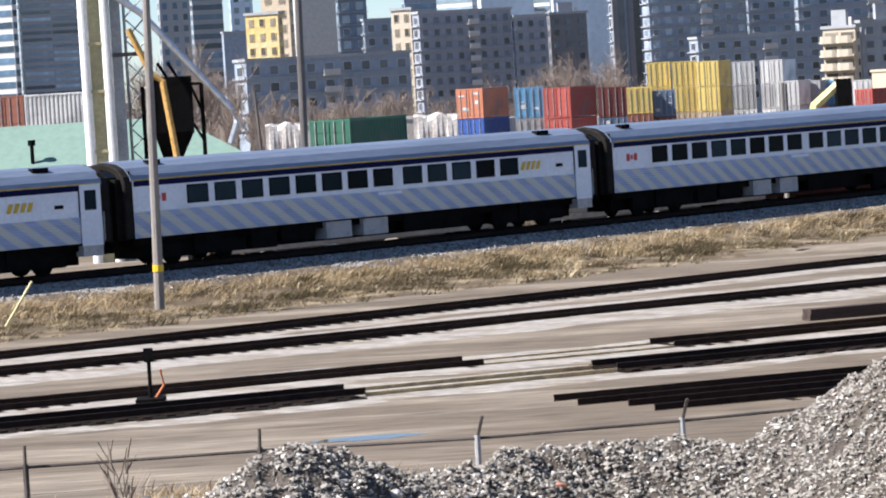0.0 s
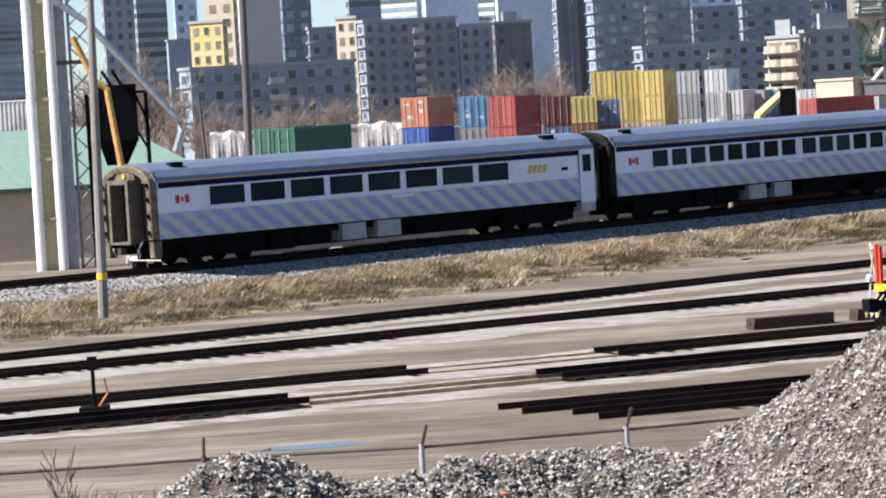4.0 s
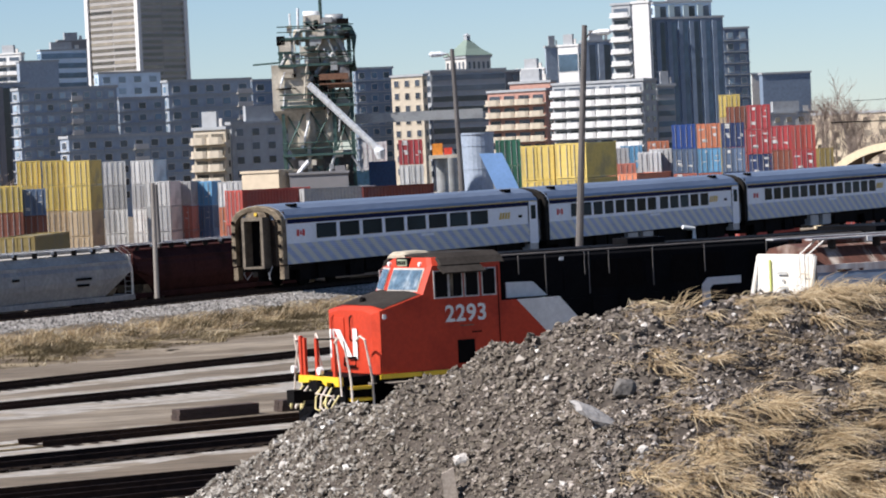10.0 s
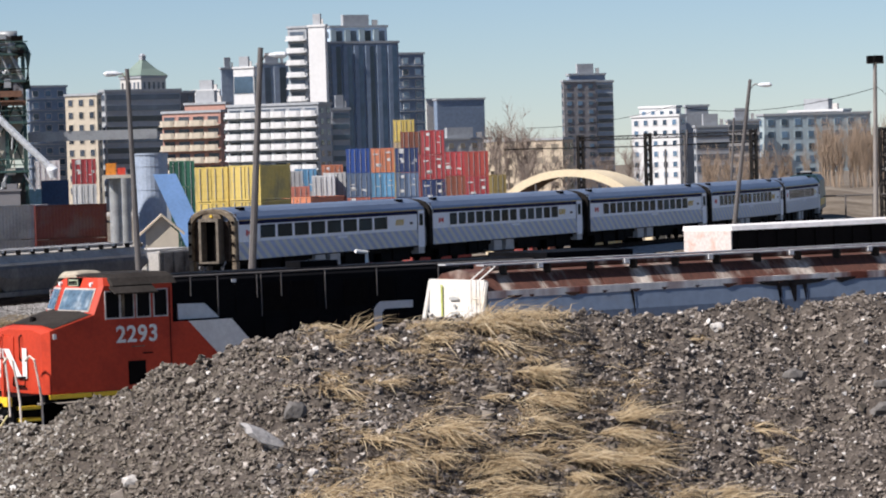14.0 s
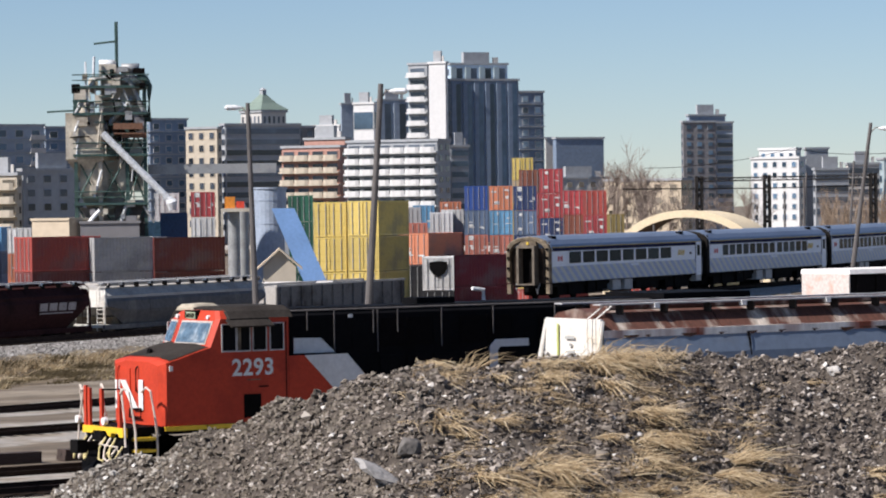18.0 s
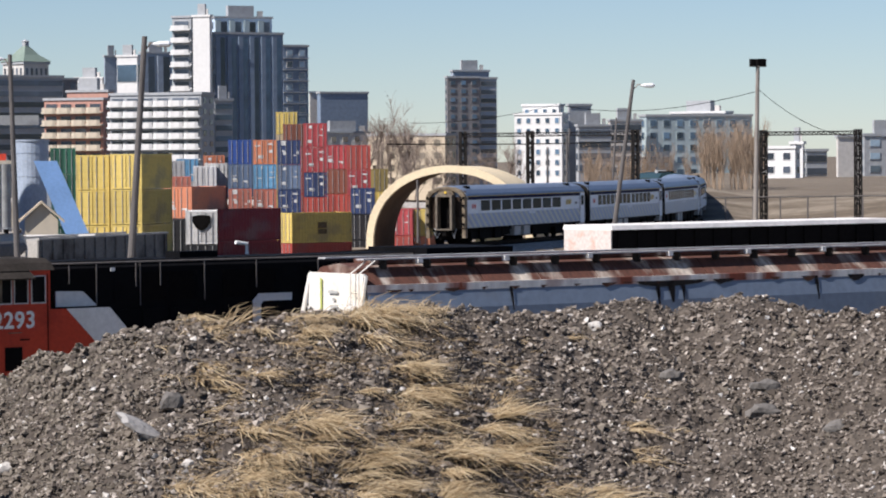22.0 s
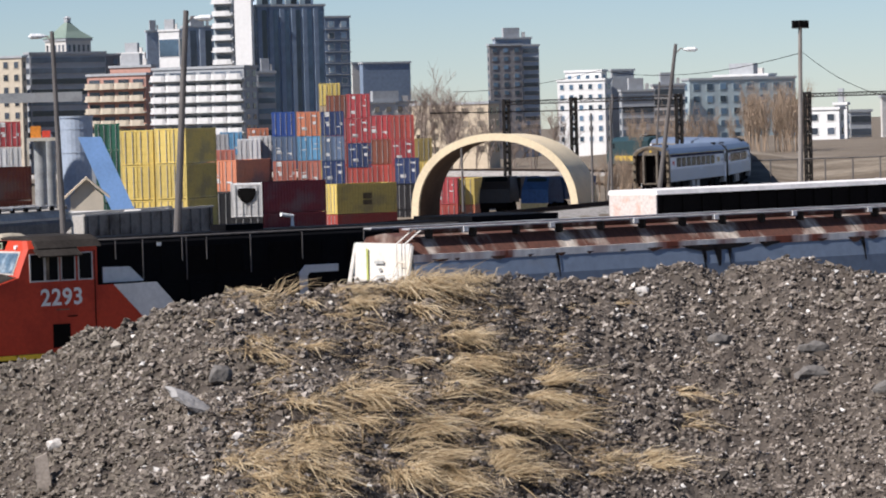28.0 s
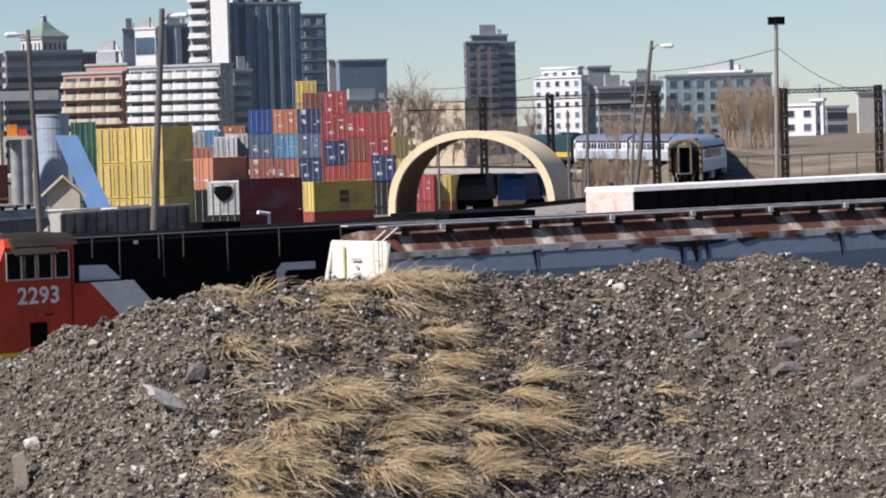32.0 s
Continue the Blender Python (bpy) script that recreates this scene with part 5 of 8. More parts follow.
part("cornice", MB().box(-0.3, w + 0.3, -0.3, w + 0.3, ez_ + 1.9, ez_ + 2.5), [WALLS["grey"]], pt)
roof = MB()
roof.loft([[(-d_, -d_, z_), (w + d_, -d_, z_), (w + d_, w + d_, z_), (-d_, w + d_, z_)] for d_, z_ in ((0.5, ez_ + 2.5), (-1.5, ez_ + 4.1), (-3.2, ez_ + 6.2))])
part("roof", roof, [mat("copper roof", (0.19, 0.25, 0.21), 0.7, 0.1)], pt, "green copper roof")
part("lantern", MB().box(w / 2 - 0.55, w / 2 + 0.55, w / 2 - 0.55, w / 2 + 0.55, ez_ + 6.2, ez_ + 7.2).loft([[(w / 2 - 0.7, w / 2 - 0.7, ez_ + 7.2), (w / 2 + 0.7, w / 2 - 0.7, ez_ + 7.2), (w / 2 + 0.7, w / 2 + 0.7, ez_ + 7.2), (w / 2 - 0.7, w / 2 + 0.7, ez_ + 7.2)], [(w / 2 - 0.1, w / 2 - 0.1, ez_ + 7.7), (w / 2 + 0.1, w / 2 - 0.1, ez_ + 7.7), (w / 2 + 0.1, w / 2 + 0.1, ez_ + 7.7), (w / 2 - 0.1, w / 2 + 0.1, ez_ + 7.7)]]), [WALLS["grey"]], pt)
for k in range(5):
    for z_ in (ez_ - 0.8, ez_ - 4.2, ez_ - 7.6):
        part("window", MB().box(0.7 + 1.4 * k, 1.3 + 1.4 * k, -0.06, 0.1, z_, z_ + 1.8), [G_DARK], pt)
        part("window", MB().box(-0.06, 0.1, 0.7 + 1.4 * k, 1.3 + 1.4 * k, z_, z_ + 1.8), [G_DARK], pt)

# ---- shipping containers ----
CONT = {
    "orange": (0.52, 0.19, 0.10), "red": (0.36, 0.065, 0.05), "crimson": (0.40, 0.06, 0.065), "darkred": (0.14, 0.036, 0.032), "maroon": (0.16, 0.02, 0.03),
    "yellow": (0.58, 0.44, 0.12), "blue": (0.03, 0.08, 0.30), "navy": (0.03, 0.05, 0.13), "sky": (0.14, 0.33, 0.52), "slate": (0.12, 0.17, 0.26), "grey": (0.36, 0.36, 0.36), "white": (0.58, 0.575, 0.56),
    "green": (0.03, 0.12, 0.075), "darkgreen": (0.012, 0.07, 0.046), "brown": (0.22, 0.08, 0.05), "black": (0.02, 0.02, 0.022), "salmon": (0.40, 0.14, 0.10), "tan": (0.42, 0.32, 0.2), "olive": (0.26, 0.20, 0.07),
}
CONT_WORDS = {"sky": "light blue", "slate": "blue-grey", "darkred": "dark red", "darkgreen": "dark green", "salmon": "faded red", "navy": "dark blue"}
CMESH = {}
M_STEELBAR = mat("galvanised bar", (0.40, 0.40, 0.39), 0.6, 0.4)


def corrugated(x0, x1, y, z0, z1, out, step=0.28, depth=0.04):
    """Points of a corrugated panel's edge along x at y, bulging to out."""
    pts, x = [], x0
    while x < x1 - 1e-6:
        pts += [(x, y), (min(x + step * 0.35, x1), y), (min(x + step * 0.5, x1), y - out * depth), (min(x + step * 0.85, x1), y - out * depth)]
        x += step
    pts.append((x1, y))
    return pts


def container_meshes(col, length, height):
    key = (col, length, height)
    if key in CMESH:
        return CMESH[key]
    m = mat("container " + col, CONT[col], 0.6, 0.05, 0.12, 0.5, 5, other=tuple(c * 0.55 + 0.06 for c in CONT[col]), other_amount=0.42, random_tint=0.2)
    W = 2.44
    body, frame = MB(), MB()
    step = 0.28 if length < 7 else 0.36
    for yy, out in ((0.0, -1), (W, 1)):
        p = corrugated(0.1, length - 0.1, yy - out * 0.02, 0, 0, out, step)
        body.loft([[(a, b, 0.14) for a, b in p], [(a, b, height - 0.1) for a, b in p]], closed=False)
    body.quad([(0.05, 0.03, height - 0.09), (length - 0.05, 0.03, height - 0.09), (length - 0.05, W - 0.03, height - 0.09), (0.05, W - 0.03, height - 0.09)])
    body.box(0.05, length - 0.05, 0.05, W - 0.05, 0.02, 0.1)
    body.box(length - 0.09, length - 0.05, 0.1, W - 0.1, 0.1, height - 0.1)
    for a in (0.0, length - 0.1):
        for b in (0.0, W - 0.1):
            frame.box(a, a + 0.1, b, b + 0.1, 0, height)
    for zz in (0.03, height - 0.15):
        for b in (0.0, W - 0.08):
            frame.box(0.1, length - 0.1, b, b + 0.08, zz, zz + 0.12)
        for a in (0.0, length - 0.08):
            frame.box(a, a + 0.08, 0.1, W - 0.1, zz, zz + 0.12)
    door = MB().box(0.02, 0.07, 0.0, 1.1, 0.14, height - 0.14)
    for k in range(4):
        door.box(0.0, 0.02, 0.02, 1.08, 0.25 + k * (height - 0.4) / 4, 0.25 + (k + 0.8) * (height - 0.4) / 4)
    bar = MB().tube([(-0.04, 0, 0.12), (-0.04, 0, height - 0.12)], 0.03, 5)
    CMESH[key] = [body.mesh("body", [m]), frame.mesh("frame", [m]), door.mesh("door", [m]), bar.mesh("lock_bar", [M_STEELBAR])]
    return CMESH[key]


def stencil(seed):
    """White stencilled bars and a pale plate on the two doors of a container."""
    rr = random.Random(seed)
    mb = MB()
    for y0 in (0.15, 1.32):
        for k in range(rr.randint(2, 4)):
            a, z = y0 + rr.uniform(0, 0.35), rr.uniform(0.5, 2.2)
            mb.box(-0.012, -0.002, a, a + rr.uniform(0.2, 0.6), z, z + rr.choice((0.09, 0.14, 0.3)))
    return mb.mesh("marking", [mat("white stencil paint", (0.62, 0.62, 0.60), 0.7)])


MARKS = [stencil(k) for k in range(5)]


def container(x, y, z, heading, length, height, col, where="stacked in the container yard"):
    b, f, d, bar = container_meshes(col, length, height)
    t = thing("shipping_container", pose(x, y, z, 0, 0, heading), CONT_WORDS.get(col, col) + " corrugated steel shipping container " + where, "shipping container", "containers in the yard")
    part("body", b, None, t)
    part("frame", f, None, t)
    for y0 in (0.1, 1.24):
        dd = part("door", d, None, t, at=pose(0, y0, 0))
        for q in (0.28, 0.82):
            part("lock_bar", bar, None, dd, at=pose(0, q, 0))
    if col in ("orange", "sky", "navy", "slate", "crimson", "salmon", "maroon"):
        tagged(part("marking", MARKS[(int(abs(x) * 10) + int(z * 10)) % len(MARKS)], None, t, "white stencilled marks"), kind="stuff")
    return t


for x, y, top, heading, length, h, cols in [
    (-4.55, 174.94, 6.19, 61.49, 6.06, 2.59, ['green']),
    (3.95, 291.97, 7.24, 67.23, 6.06, 2.59, ['orange', 'blue', 'white']),
    (6.29, 297.93, 4.49, 78.79, 6.06, 2.59, ['white', 'sky']),
    (14.16, 299.67, 4.06, 77.29, 6.06, 2.59, ['grey', 'brown']),
    (37.15, 348.02, 6.01, 71.91, 6.06, 2.59, ['white', 'grey']),
    (40.02, 353.74, 5.87, 73.55, 6.06, 2.59, ['grey', 'salmon']),
    (42.66, 357.46, 5.75, 73.19, 6.06, 2.59, ['sky', 'slate']),
    (43.9, 342.2, 5.68, 74.69, 6.06, 2.59, ['white', 'orange']),
    (15.58, 234.48, 3.17, 74.2, 12.19, 2.59, ['olive']),
    (32.07, 249.95, 5.5, 24.69, 6.06, 2.59, ['red', 'darkred']),
    (41.63, 252.59, 5.28, 18.0, 6.06, 2.59, ['darkred', 'darkred']),
    (36.91, 251.3, 5.37, 18.0, 6.06, 2.59, ['grey', 'grey']),
    (54.52, 243.98, 7.78, 67.4, 6.06, 2.59, ['yellow', 'yellow', 'yellow']),
    (56.4, 241.5, 7.84, 54.86, 6.06, 2.59, ['yellow', 'yellow', 'yellow']),
    (67.76, 263.42, 3.4, 18.5, 6.06, 2.59, ['maroon', 'maroon']),
    (100.35, 314.37, 2.37, 64.3, 6.06, 2.59, ['crimson', 'red']),
    (102.23, 314.82, 2.29, 64.01, 6.06, 2.59, ['yellow', 'orange']),
    (92.61, 345.81, 9.39, 75.0, 6.06, 2.59, ['blue', 'slate', 'salmon', 'red']),
    (94.88, 344.16, 9.35, 74.6, 6.06, 2.59, ['orange', 'sky', 'salmon', 'red']),
    (97.06, 342.51, 9.3, 74.2, 6.06, 2.59, ['navy', 'slate', 'navy', 'grey']),
    (103.0, 361.62, 11.19, 74.1, 6.06, 2.59, ['brown', 'red', 'red', 'red']),
    (106.52, 377.25, 12.74, 74.2, 6.06, 2.59, ['yellow', 'tan', 'yellow', 'yellow']),
    (99.71, 341.75, 11.07, 73.7, 6.06, 2.59, ['crimson', 'crimson', 'navy', 'red', 'red']),
    (101.74, 341.15, 8.77, 73.4, 6.06, 2.59, ['crimson', 'brown', 'red', 'red']),
    (103.5, 338.5, 8.72, 73.0, 6.06, 2.59, ['red', 'crimson', 'red', 'red']),
    (99.8, 325.03, 4.33, 72.9, 6.06, 2.59, ['navy', 'black']),
    (113.56, 364.73, 6.11, 72.7, 6.06, 2.59, ['olive', 'yellow', 'grey']),
    (89.09, 361.18, 7.21, 76.1, 6.06, 2.59, ['grey', 'salmon', 'grey']),
    (93.02, 370.5, 7.42, 75.9, 6.06, 2.59, ['sky', 'grey', 'grey']),
    (90.03, 350.63, 6.63, 75.6, 6.06, 2.59, ['white', 'salmon', 'grey']),
    (92.66, 356.14, 6.91, 75.4, 6.06, 2.59, ['white', 'salmon', 'grey']),
    (97.43, 375.57, 7.79, 75.5, 6.06, 2.59, ['orange', 'grey', 'grey']),
    (84.98, 341.59, 5.58, 76.0, 6.06, 2.59, ['salmon', 'grey']),
    (65.24, 262.0, 5.22, 49.0, 6.06, 2.59, ['orange', 'black']),
    (62.83, 254.36, 2.79, 76.1, 6.06, 2.59, ['black']),
    (77.77, 277.3, 2.78, 16.3, 6.06, 2.59, ['yellow', 'red']),
    (62.23, 339.34, 9.1, 79.6, 6.06, 2.59, ['crimson', 'white', 'white', 'grey']),
    (59.5, 344.9, 9.05, 80.0, 6.06, 2.59, ['white', 'white', 'crimson', 'grey']),
    (69.27, 324.69, 8.57, 78.0, 6.06, 2.59, ['green', 'green', 'darkgreen']),
    (11.1, 281.78, 6.92, 66.7, 6.06, 2.59, ['red', 'red', 'maroon']),
    (16.2, 289.55, 6.65, 86.8, 6.06, 2.59, ['darkred', 'slate', 'slate']),
    (8.94, 283.86, 7.07, 88.2, 6.06, 2.59, ['sky', 'grey', 'slate']),
    (20.89, 329.34, 6.36, 86.4, 6.06, 2.59, ['yellow', 'brown', 'yellow']),
    (23.3, 331.2, 5.91, 86.0, 6.06, 2.59, ['slate', 'brown', 'yellow']),
    (24.3, 351.14, 8.74, 86.0, 6.06, 2.59, ['yellow', 'yellow', 'tan']),
    (26.78, 348.98, 8.68, 85.6, 6.06, 2.59, ['yellow', 'yellow', 'tan']),
    (28.95, 346.8, 8.55, 73.1, 6.06, 2.59, ['yellow', 'yellow', 'tan']),
    (34.2, 363.36, 8.33, 84.6, 6.06, 2.59, ['white', 'grey', 'white']),
    (36.83, 360.12, 8.31, 70.2, 6.06, 2.59, ['white', 'grey', 'white']),
    (0.1, 190.0, 4.52, 90.0, 6.06, 2.59, ['salmon', 'darkred']),
    (-26.32, 216.41, 8.63, 76.93, 6.06, 2.59, ['brown', 'brown']),
]:
    n = len(cols)
    base = float(ground_z(x, y))
    for k, col in enumerate(cols):
        container(x, y, top - (k + 1) * h, heading, length, h, col)
    k = n
    while top - k * h > base + 0.05:
        # lower boxes of the stack, down to the ground
        container(x, y, max(top - (k + 1) * h, base - 0.9 * h), heading, length, h, cols[-1])
        k += 1


# dark emblem on the side of the yellow container
yb = [o for o in scene.collection.objects if o.get("label", "").startswith("yellow") and abs(o.location.x - 77.77) < 0.02][0]
part("emblem", MB().box(2.6, 3.5, -0.03, -0.012, 0.75, 1.15).box(2.6, 3.5, -0.03, -0.012, 1.25, 1.75), [mat("brown emblem paint", (0.10, 0.07, 0.03), 0.7)], yb, "dark brown block emblem")

# white box with a dark shield on its doors
x, y, z = (65.19, 253.76, 3.42)
wb = container(x, y, z - 2.59, 90 - 14.41, 6.06, 2.59, "white", "with a dark shield emblem")
part("emblem", MB().quad([(-0.1, y, z) for y, z in ((0.5, 2.2), (1.2, 2.28), (1.9, 2.2), (1.9, 1.7), (1.6, 1.25), (1.2, 1.05), (0.8, 1.25), (0.5, 1.7))]), [M_BLACK], wb, "dark shield emblem")
for k in range(2):
    container(x, y, z - 2.59 * (k + 2), 90 - 14.41, 6.06, 2.59, "black")

# ---- wagons on the siding behind the main line ----
for s0, s1, side, end, roof, rim, top in (
    (-14.0, 4.0, M_HDARK, M_HEND, M_HROOF2, M_HDARK, 3.75),
    (5.0, 22.0, M_HDARK, M_HEND, M_HROOF2, M_HDARK, 3.4),
    (22.0, 37.4, M_BROWN, M_BROWN, M_BROWN, M_BROWN, 3.4),
    ):
    hopper("brown covered hopper on the siding behind the train" if side is M_BROWN else "dusty grey covered hopper on the siding behind the train", on_side(s0), s1 - s0, side, end, roof, rim, top)

# Grey gondola paint with much darker blotches.
M_GOND = mat("sooty gondola side", (0.15, 0.145, 0.14), 0.8, 0, 0.25, 0.5, 6, other=(0.04, 0.035, 0.033))


def gondola(label, m, length, top, side, rimm):
    """Low open wagon along +x with ribbed sides and a dusty load."""
    t = thing("gondola_wagon", m, label, "freight wagon", "freight wagons")
    for s in (-1, 1):
        part("side", MB().box(0.3, length - 0.3, min(s * 1.42, s * 1.5), max(s * 1.42, s * 1.5), 1.0, top), [side], t)
        part("top_rail", MB().box(0.25, length - 0.25, min(s * 1.38, s * 1.56), max(s * 1.38, s * 1.56), top, top + 0.12), [rimm], t)
        for k in range(int(length / 1.3)):
            x = 0.6 + 1.3 * k
            part("side_post", MB().box(x, x + 0.14, min(s * 1.5, s * 1.6), max(s * 1.5, s * 1.6), 1.0, top), [side], t)
    for x in (0.3, length - 0.38):
        part("end", MB().box(x, x + 0.08, -1.42, 1.42, 1.0, top), [rimm], t)
    part("floor", MB().box(0.3, length - 0.3, -1.42, 1.42, 0.9, 1.05), [M_BLACK], t)
    load = MB()
    for i in range(int(length) - 1):
        q = lambda a: [(a, -1.4, top - 0.25), (a, 0, top + 0.05 + 0.12 * noise.noise(Vector((a * 0.8, 0, length)))), (a, 1.4, top - 0.25)]
        load.loft([q(0.5 + i), q(1.5 + i)], closed=False, caps=False)
    part("load", load, [rimm], t, "dusty pale load")
    part("underframe", MB().box(0.2, length - 0.2, -0.5, 0.5, 0.6, 0.9), [M_BLACK], t)
    wagon_running_gear(t, length, M_BLACK)


W5 = 39.0
hopper("dusty grey covered hopper on the siding behind the train", on_side(38.6), 17.6, M_HSHADE, M_HEND, M_HROOF2, M_HROOF2, 3.25)
gondola("grey gondola wagon with dusty pale load", on_side(W5 + 18.2), 17.0, 2.6, M_GOND, M_HROOF2)
# dark run stains and lettering bars on the nearest hopper
near_hopper = [o for o in scene.collection.objects if o.name == "covered_hopper"][0]
M_STAIN = mat("black run stain", (0.012, 0.011, 0.012), 0.8)
M_RUSTRUN = mat("brown run stain", (0.05, 0.028, 0.022), 0.85)
def on_shell(x, z):
    """A place just proud of the hopper's near side at a height."""
    return (x, -np.interp(z, [1.7, 2.59, 3.28, 3.89], [1.56, 1.60, 1.56, 1.385]) - 0.012, z)


srng = random.Random(6)
smears = [(5.2, 0.10, 3.15), (9.6, 2.7, 3.62), (10.3, 0.16, 3.0), (10.75, 0.28, 3.2), (11.25, 0.14, 2.55), (12.4, 0.9, 3.66), (16.3, 0.12, 3.1), (17.6, 0.7, 3.6)] + [(0.9 + 1.05 * k + srng.uniform(-0.3, 0.3), srng.uniform(0.25, 0.7), srng.uniform(3.68, 3.78)) for k in range(18)]
for x, w, z0 in smears:
    zs_ = [3.86, (3.86 + z0) / 2, z0]
    pts = [on_shell(x + w * f, z_ + (0.03 * srng.uniform(-1, 1) if z_ < 3.8 else 0)) for z_, f in ((zs_[0], -0.05), (zs_[1], 0.08), (zs_[2], 0.3), (zs_[2] + 0.02, 0.55), (zs_[1], 0.85), (zs_[0], 1.05))]
    part("run_stain", MB().quad(pts), [M_STAIN if z0 < 3.68 else M_RUSTRUN], near_hopper, "dark run stain")
part("end_stripe", MB().box(0.385, 0.4, 0.62, 0.70, 1.3, 4.1), [mat("yellow-green stripe", (0.42, 0.46, 0.12), 0.6)], near_hopper, "yellow-green edge stripe")
for k in range(7):
    part("lettering_bar", MB().box(0.38, 0.395, -0.15 + 0.12 * (k % 2), 0.3 - 0.1 * (k % 3), 2.5 + 0.2 * k, 2.58 + 0.2 * k), [mat("faded grey lettering", (0.40, 0.40, 0.38), 0.8)], near_hopper)
# pale lettering panels on the grey hoppers
def box_wagon(m, length, top):
    t = thing("box_wagon", m, "box wagon with white roof, pale sunlit end and shade-black sides", "freight wagon", "freight wagons")
    # The shade on the wagon's sides is put into their near-black.
    mb_side = mat("black wagon side", (0.006, 0.005, 0.005), 0.7, 0, 0.3, 0.5, 6)
    part("body", MB().box(0.06, length, -1.5, 1.5, 1.0, top - 0.2), [mb_side], t)
    part("roof", MB().loft([[(0.0, -1.6, top - 0.2), (length, -1.6, top - 0.2), (length, 1.6, top - 0.2), (0.0, 1.6, top - 0.2)], [(0.0, -1.5, top), (length, -1.5, top), (length, 1.5, top), (0.0, 1.5, top)]]), [mat("snow-white roof", (0.80, 0.77, 0.74), 0.7, 0, 0.15, 0.5, 5)], t, "white roof")
    part("end_upper", MB().box(0.0, 0.06, -1.5, 1.5, top - 1.15, top - 0.2), [mat("flaking white end", (0.55, 0.49, 0.45), 0.75, 0, 0.2, 1.5, 8, other=(0.55, 0.35, 0.28), other_amount=0.3)], t, "flaking white end")
    part("end_lower", MB().box(0.0, 0.06, -1.5, 1.5, 1.0, top - 1.16), [mat("orange-red end", (0.34, 0.09, 0.05), 0.75, 0, 0.2, 1.5, 8)], t, "orange-red end")
    for k in range(int(length / 1.2)):
        part("side_rib", MB().box(0.4 + 1.2 * k, 0.5 + 1.2 * k, -1.56, -1.5, 1.05, top - 0.25), [mb_side], t)
    part("underframe", MB().box(0.2, length - 0.2, -1.3, 1.3, 0.8, 1.0), [M_BLACK], t)
    wagon_running_gear(t, length, M_BLACK)


bw = (52.95, 140.45, 4.30)
box_wagon(pose(bw[0], bw[1], 0.15, 0, 0, 23.0), 19.0, bw[2] - 0.15 + 0.1)
track("far siding with the box wagon", straight(bw[0] - 18, bw[1] - 7.6, bw[0] + 40, bw[1] + 17, 0, 0), 0.15)

# ---- poles, lamps and wires ----
M_POLE = mat("weathered pole", (0.26, 0.235, 0.21), 0.9, 0, 0.25, 1.0, 14, 0.3, stretch=(3, 3, 0.4))
M_POLED = mat("dark weathered pole", (0.12, 0.11, 0.105), 0.9, 0, 0.25, 1.0, 14, 0.3, stretch=(3, 3, 0.4))
M_LAMP = mat("pale lamp housing", (0.72, 0.74, 0.75), 0.4)


def pole(base, top, r0, r1, label, m, lamp=None, flood=False, band=None):
    b = Vector(base)
    t = thing("utility_pole", pose(*b), label, "utility pole", "yard poles")
    e = Vector(top) - b
    part("shaft", MB().tube([e * k / 6 for k in range(7)], r0, 10, rads=[r0 + (r1 - r0) * k / 6 for k in range(7)]), [m], t)
    if band:
        part("marker_band", MB().tube([e * band - e.normalized() * 0.12, e * band + e.normalized() * 0.12], r0 * 1.06, 10), [M_YEL], t, "yellow marker band")
    if lamp:
        a = e * 0.94
        q = Vector(lamp) - b
        part("arm", MB().tube([a, (a + q) / 2 + Vector((0, 0, 0.25)), q], 0.05, 6), [M_POLE], t)
        u = (q - a)
        u.z = 0
        u = u.normalized()
        part("lamp_head", MB().tube([q - u * 0.25, q + u * 0.1, q + u * 0.6, q + u * 0.75], 0.2, 8, rads=[0.05, 0.15, 0.16, 0.04]), [M_LAMP], t, "pale lamp head")
    if flood:
        for dx, dy in ((-0.45, 0), (0.45, 0), (0, -0.45)):
            part("floodlight", MB().box(e.x + dx - 0.28, e.x + dx + 0.28, e.y + dy - 0.2, e.y + dy + 0.2, e.z - 0.55, e.z + 0.05), [M_BLACK], t)
        part("crossbar", MB().box(e.x - 0.8, e.x + 0.8, e.y - 0.06, e.y + 0.06, e.z - 0.65, e.z - 0.55), [M_POLED], t)
    return t


def between(a, b, base_z):
    """The point on the line from b through a, at height base_z."""
    a, b = Vector(a), Vector(b)
    return a + (b - a) * ((base_z - a.z) / (b.z - a.z))


P1A, P1B = (-10.23, 119.89, 0.25), (-10.02, 119.9, 11.2)
pole(P1A, between(P1A, P1B, 13.0), 0.19, 0.13, "weathered wooden pole with yellow band beside the bank", M_POLE, band=0.115)
P2A, P2B = (-5.9, 146.88, 0.78), (-5.71, 146.89, 12.22)
pole(between(P2A, P2B, 0.5), between(P2A, P2B, 14.0), 0.19, 0.15, "dark wooden pole behind the main line", M_POLED)
P3A, P3B = (36.43, 186.48, 2.16), (36.14, 186.53, 13.31)
pole(between(P3A, P3B, 0.5), P3B, 0.19, 0.12, "leaning wooden pole behind the main line", M_POLED, lamp=(35.59, 186.64, 13.06))
P4A, P4B = (38.59, 167.62, 2.63), (39.33, 167.44, 13.65)
pole(between(P4A, P4B, 0.3), P4B, 0.22, 0.14, "leaning wooden pole with street lamp by the main line", M_POLED, lamp=(39.93, 167.3, 13.26))
P5A, P5B = (83.63, 216.4, 3.1), (84.83, 215.93, 12.62)
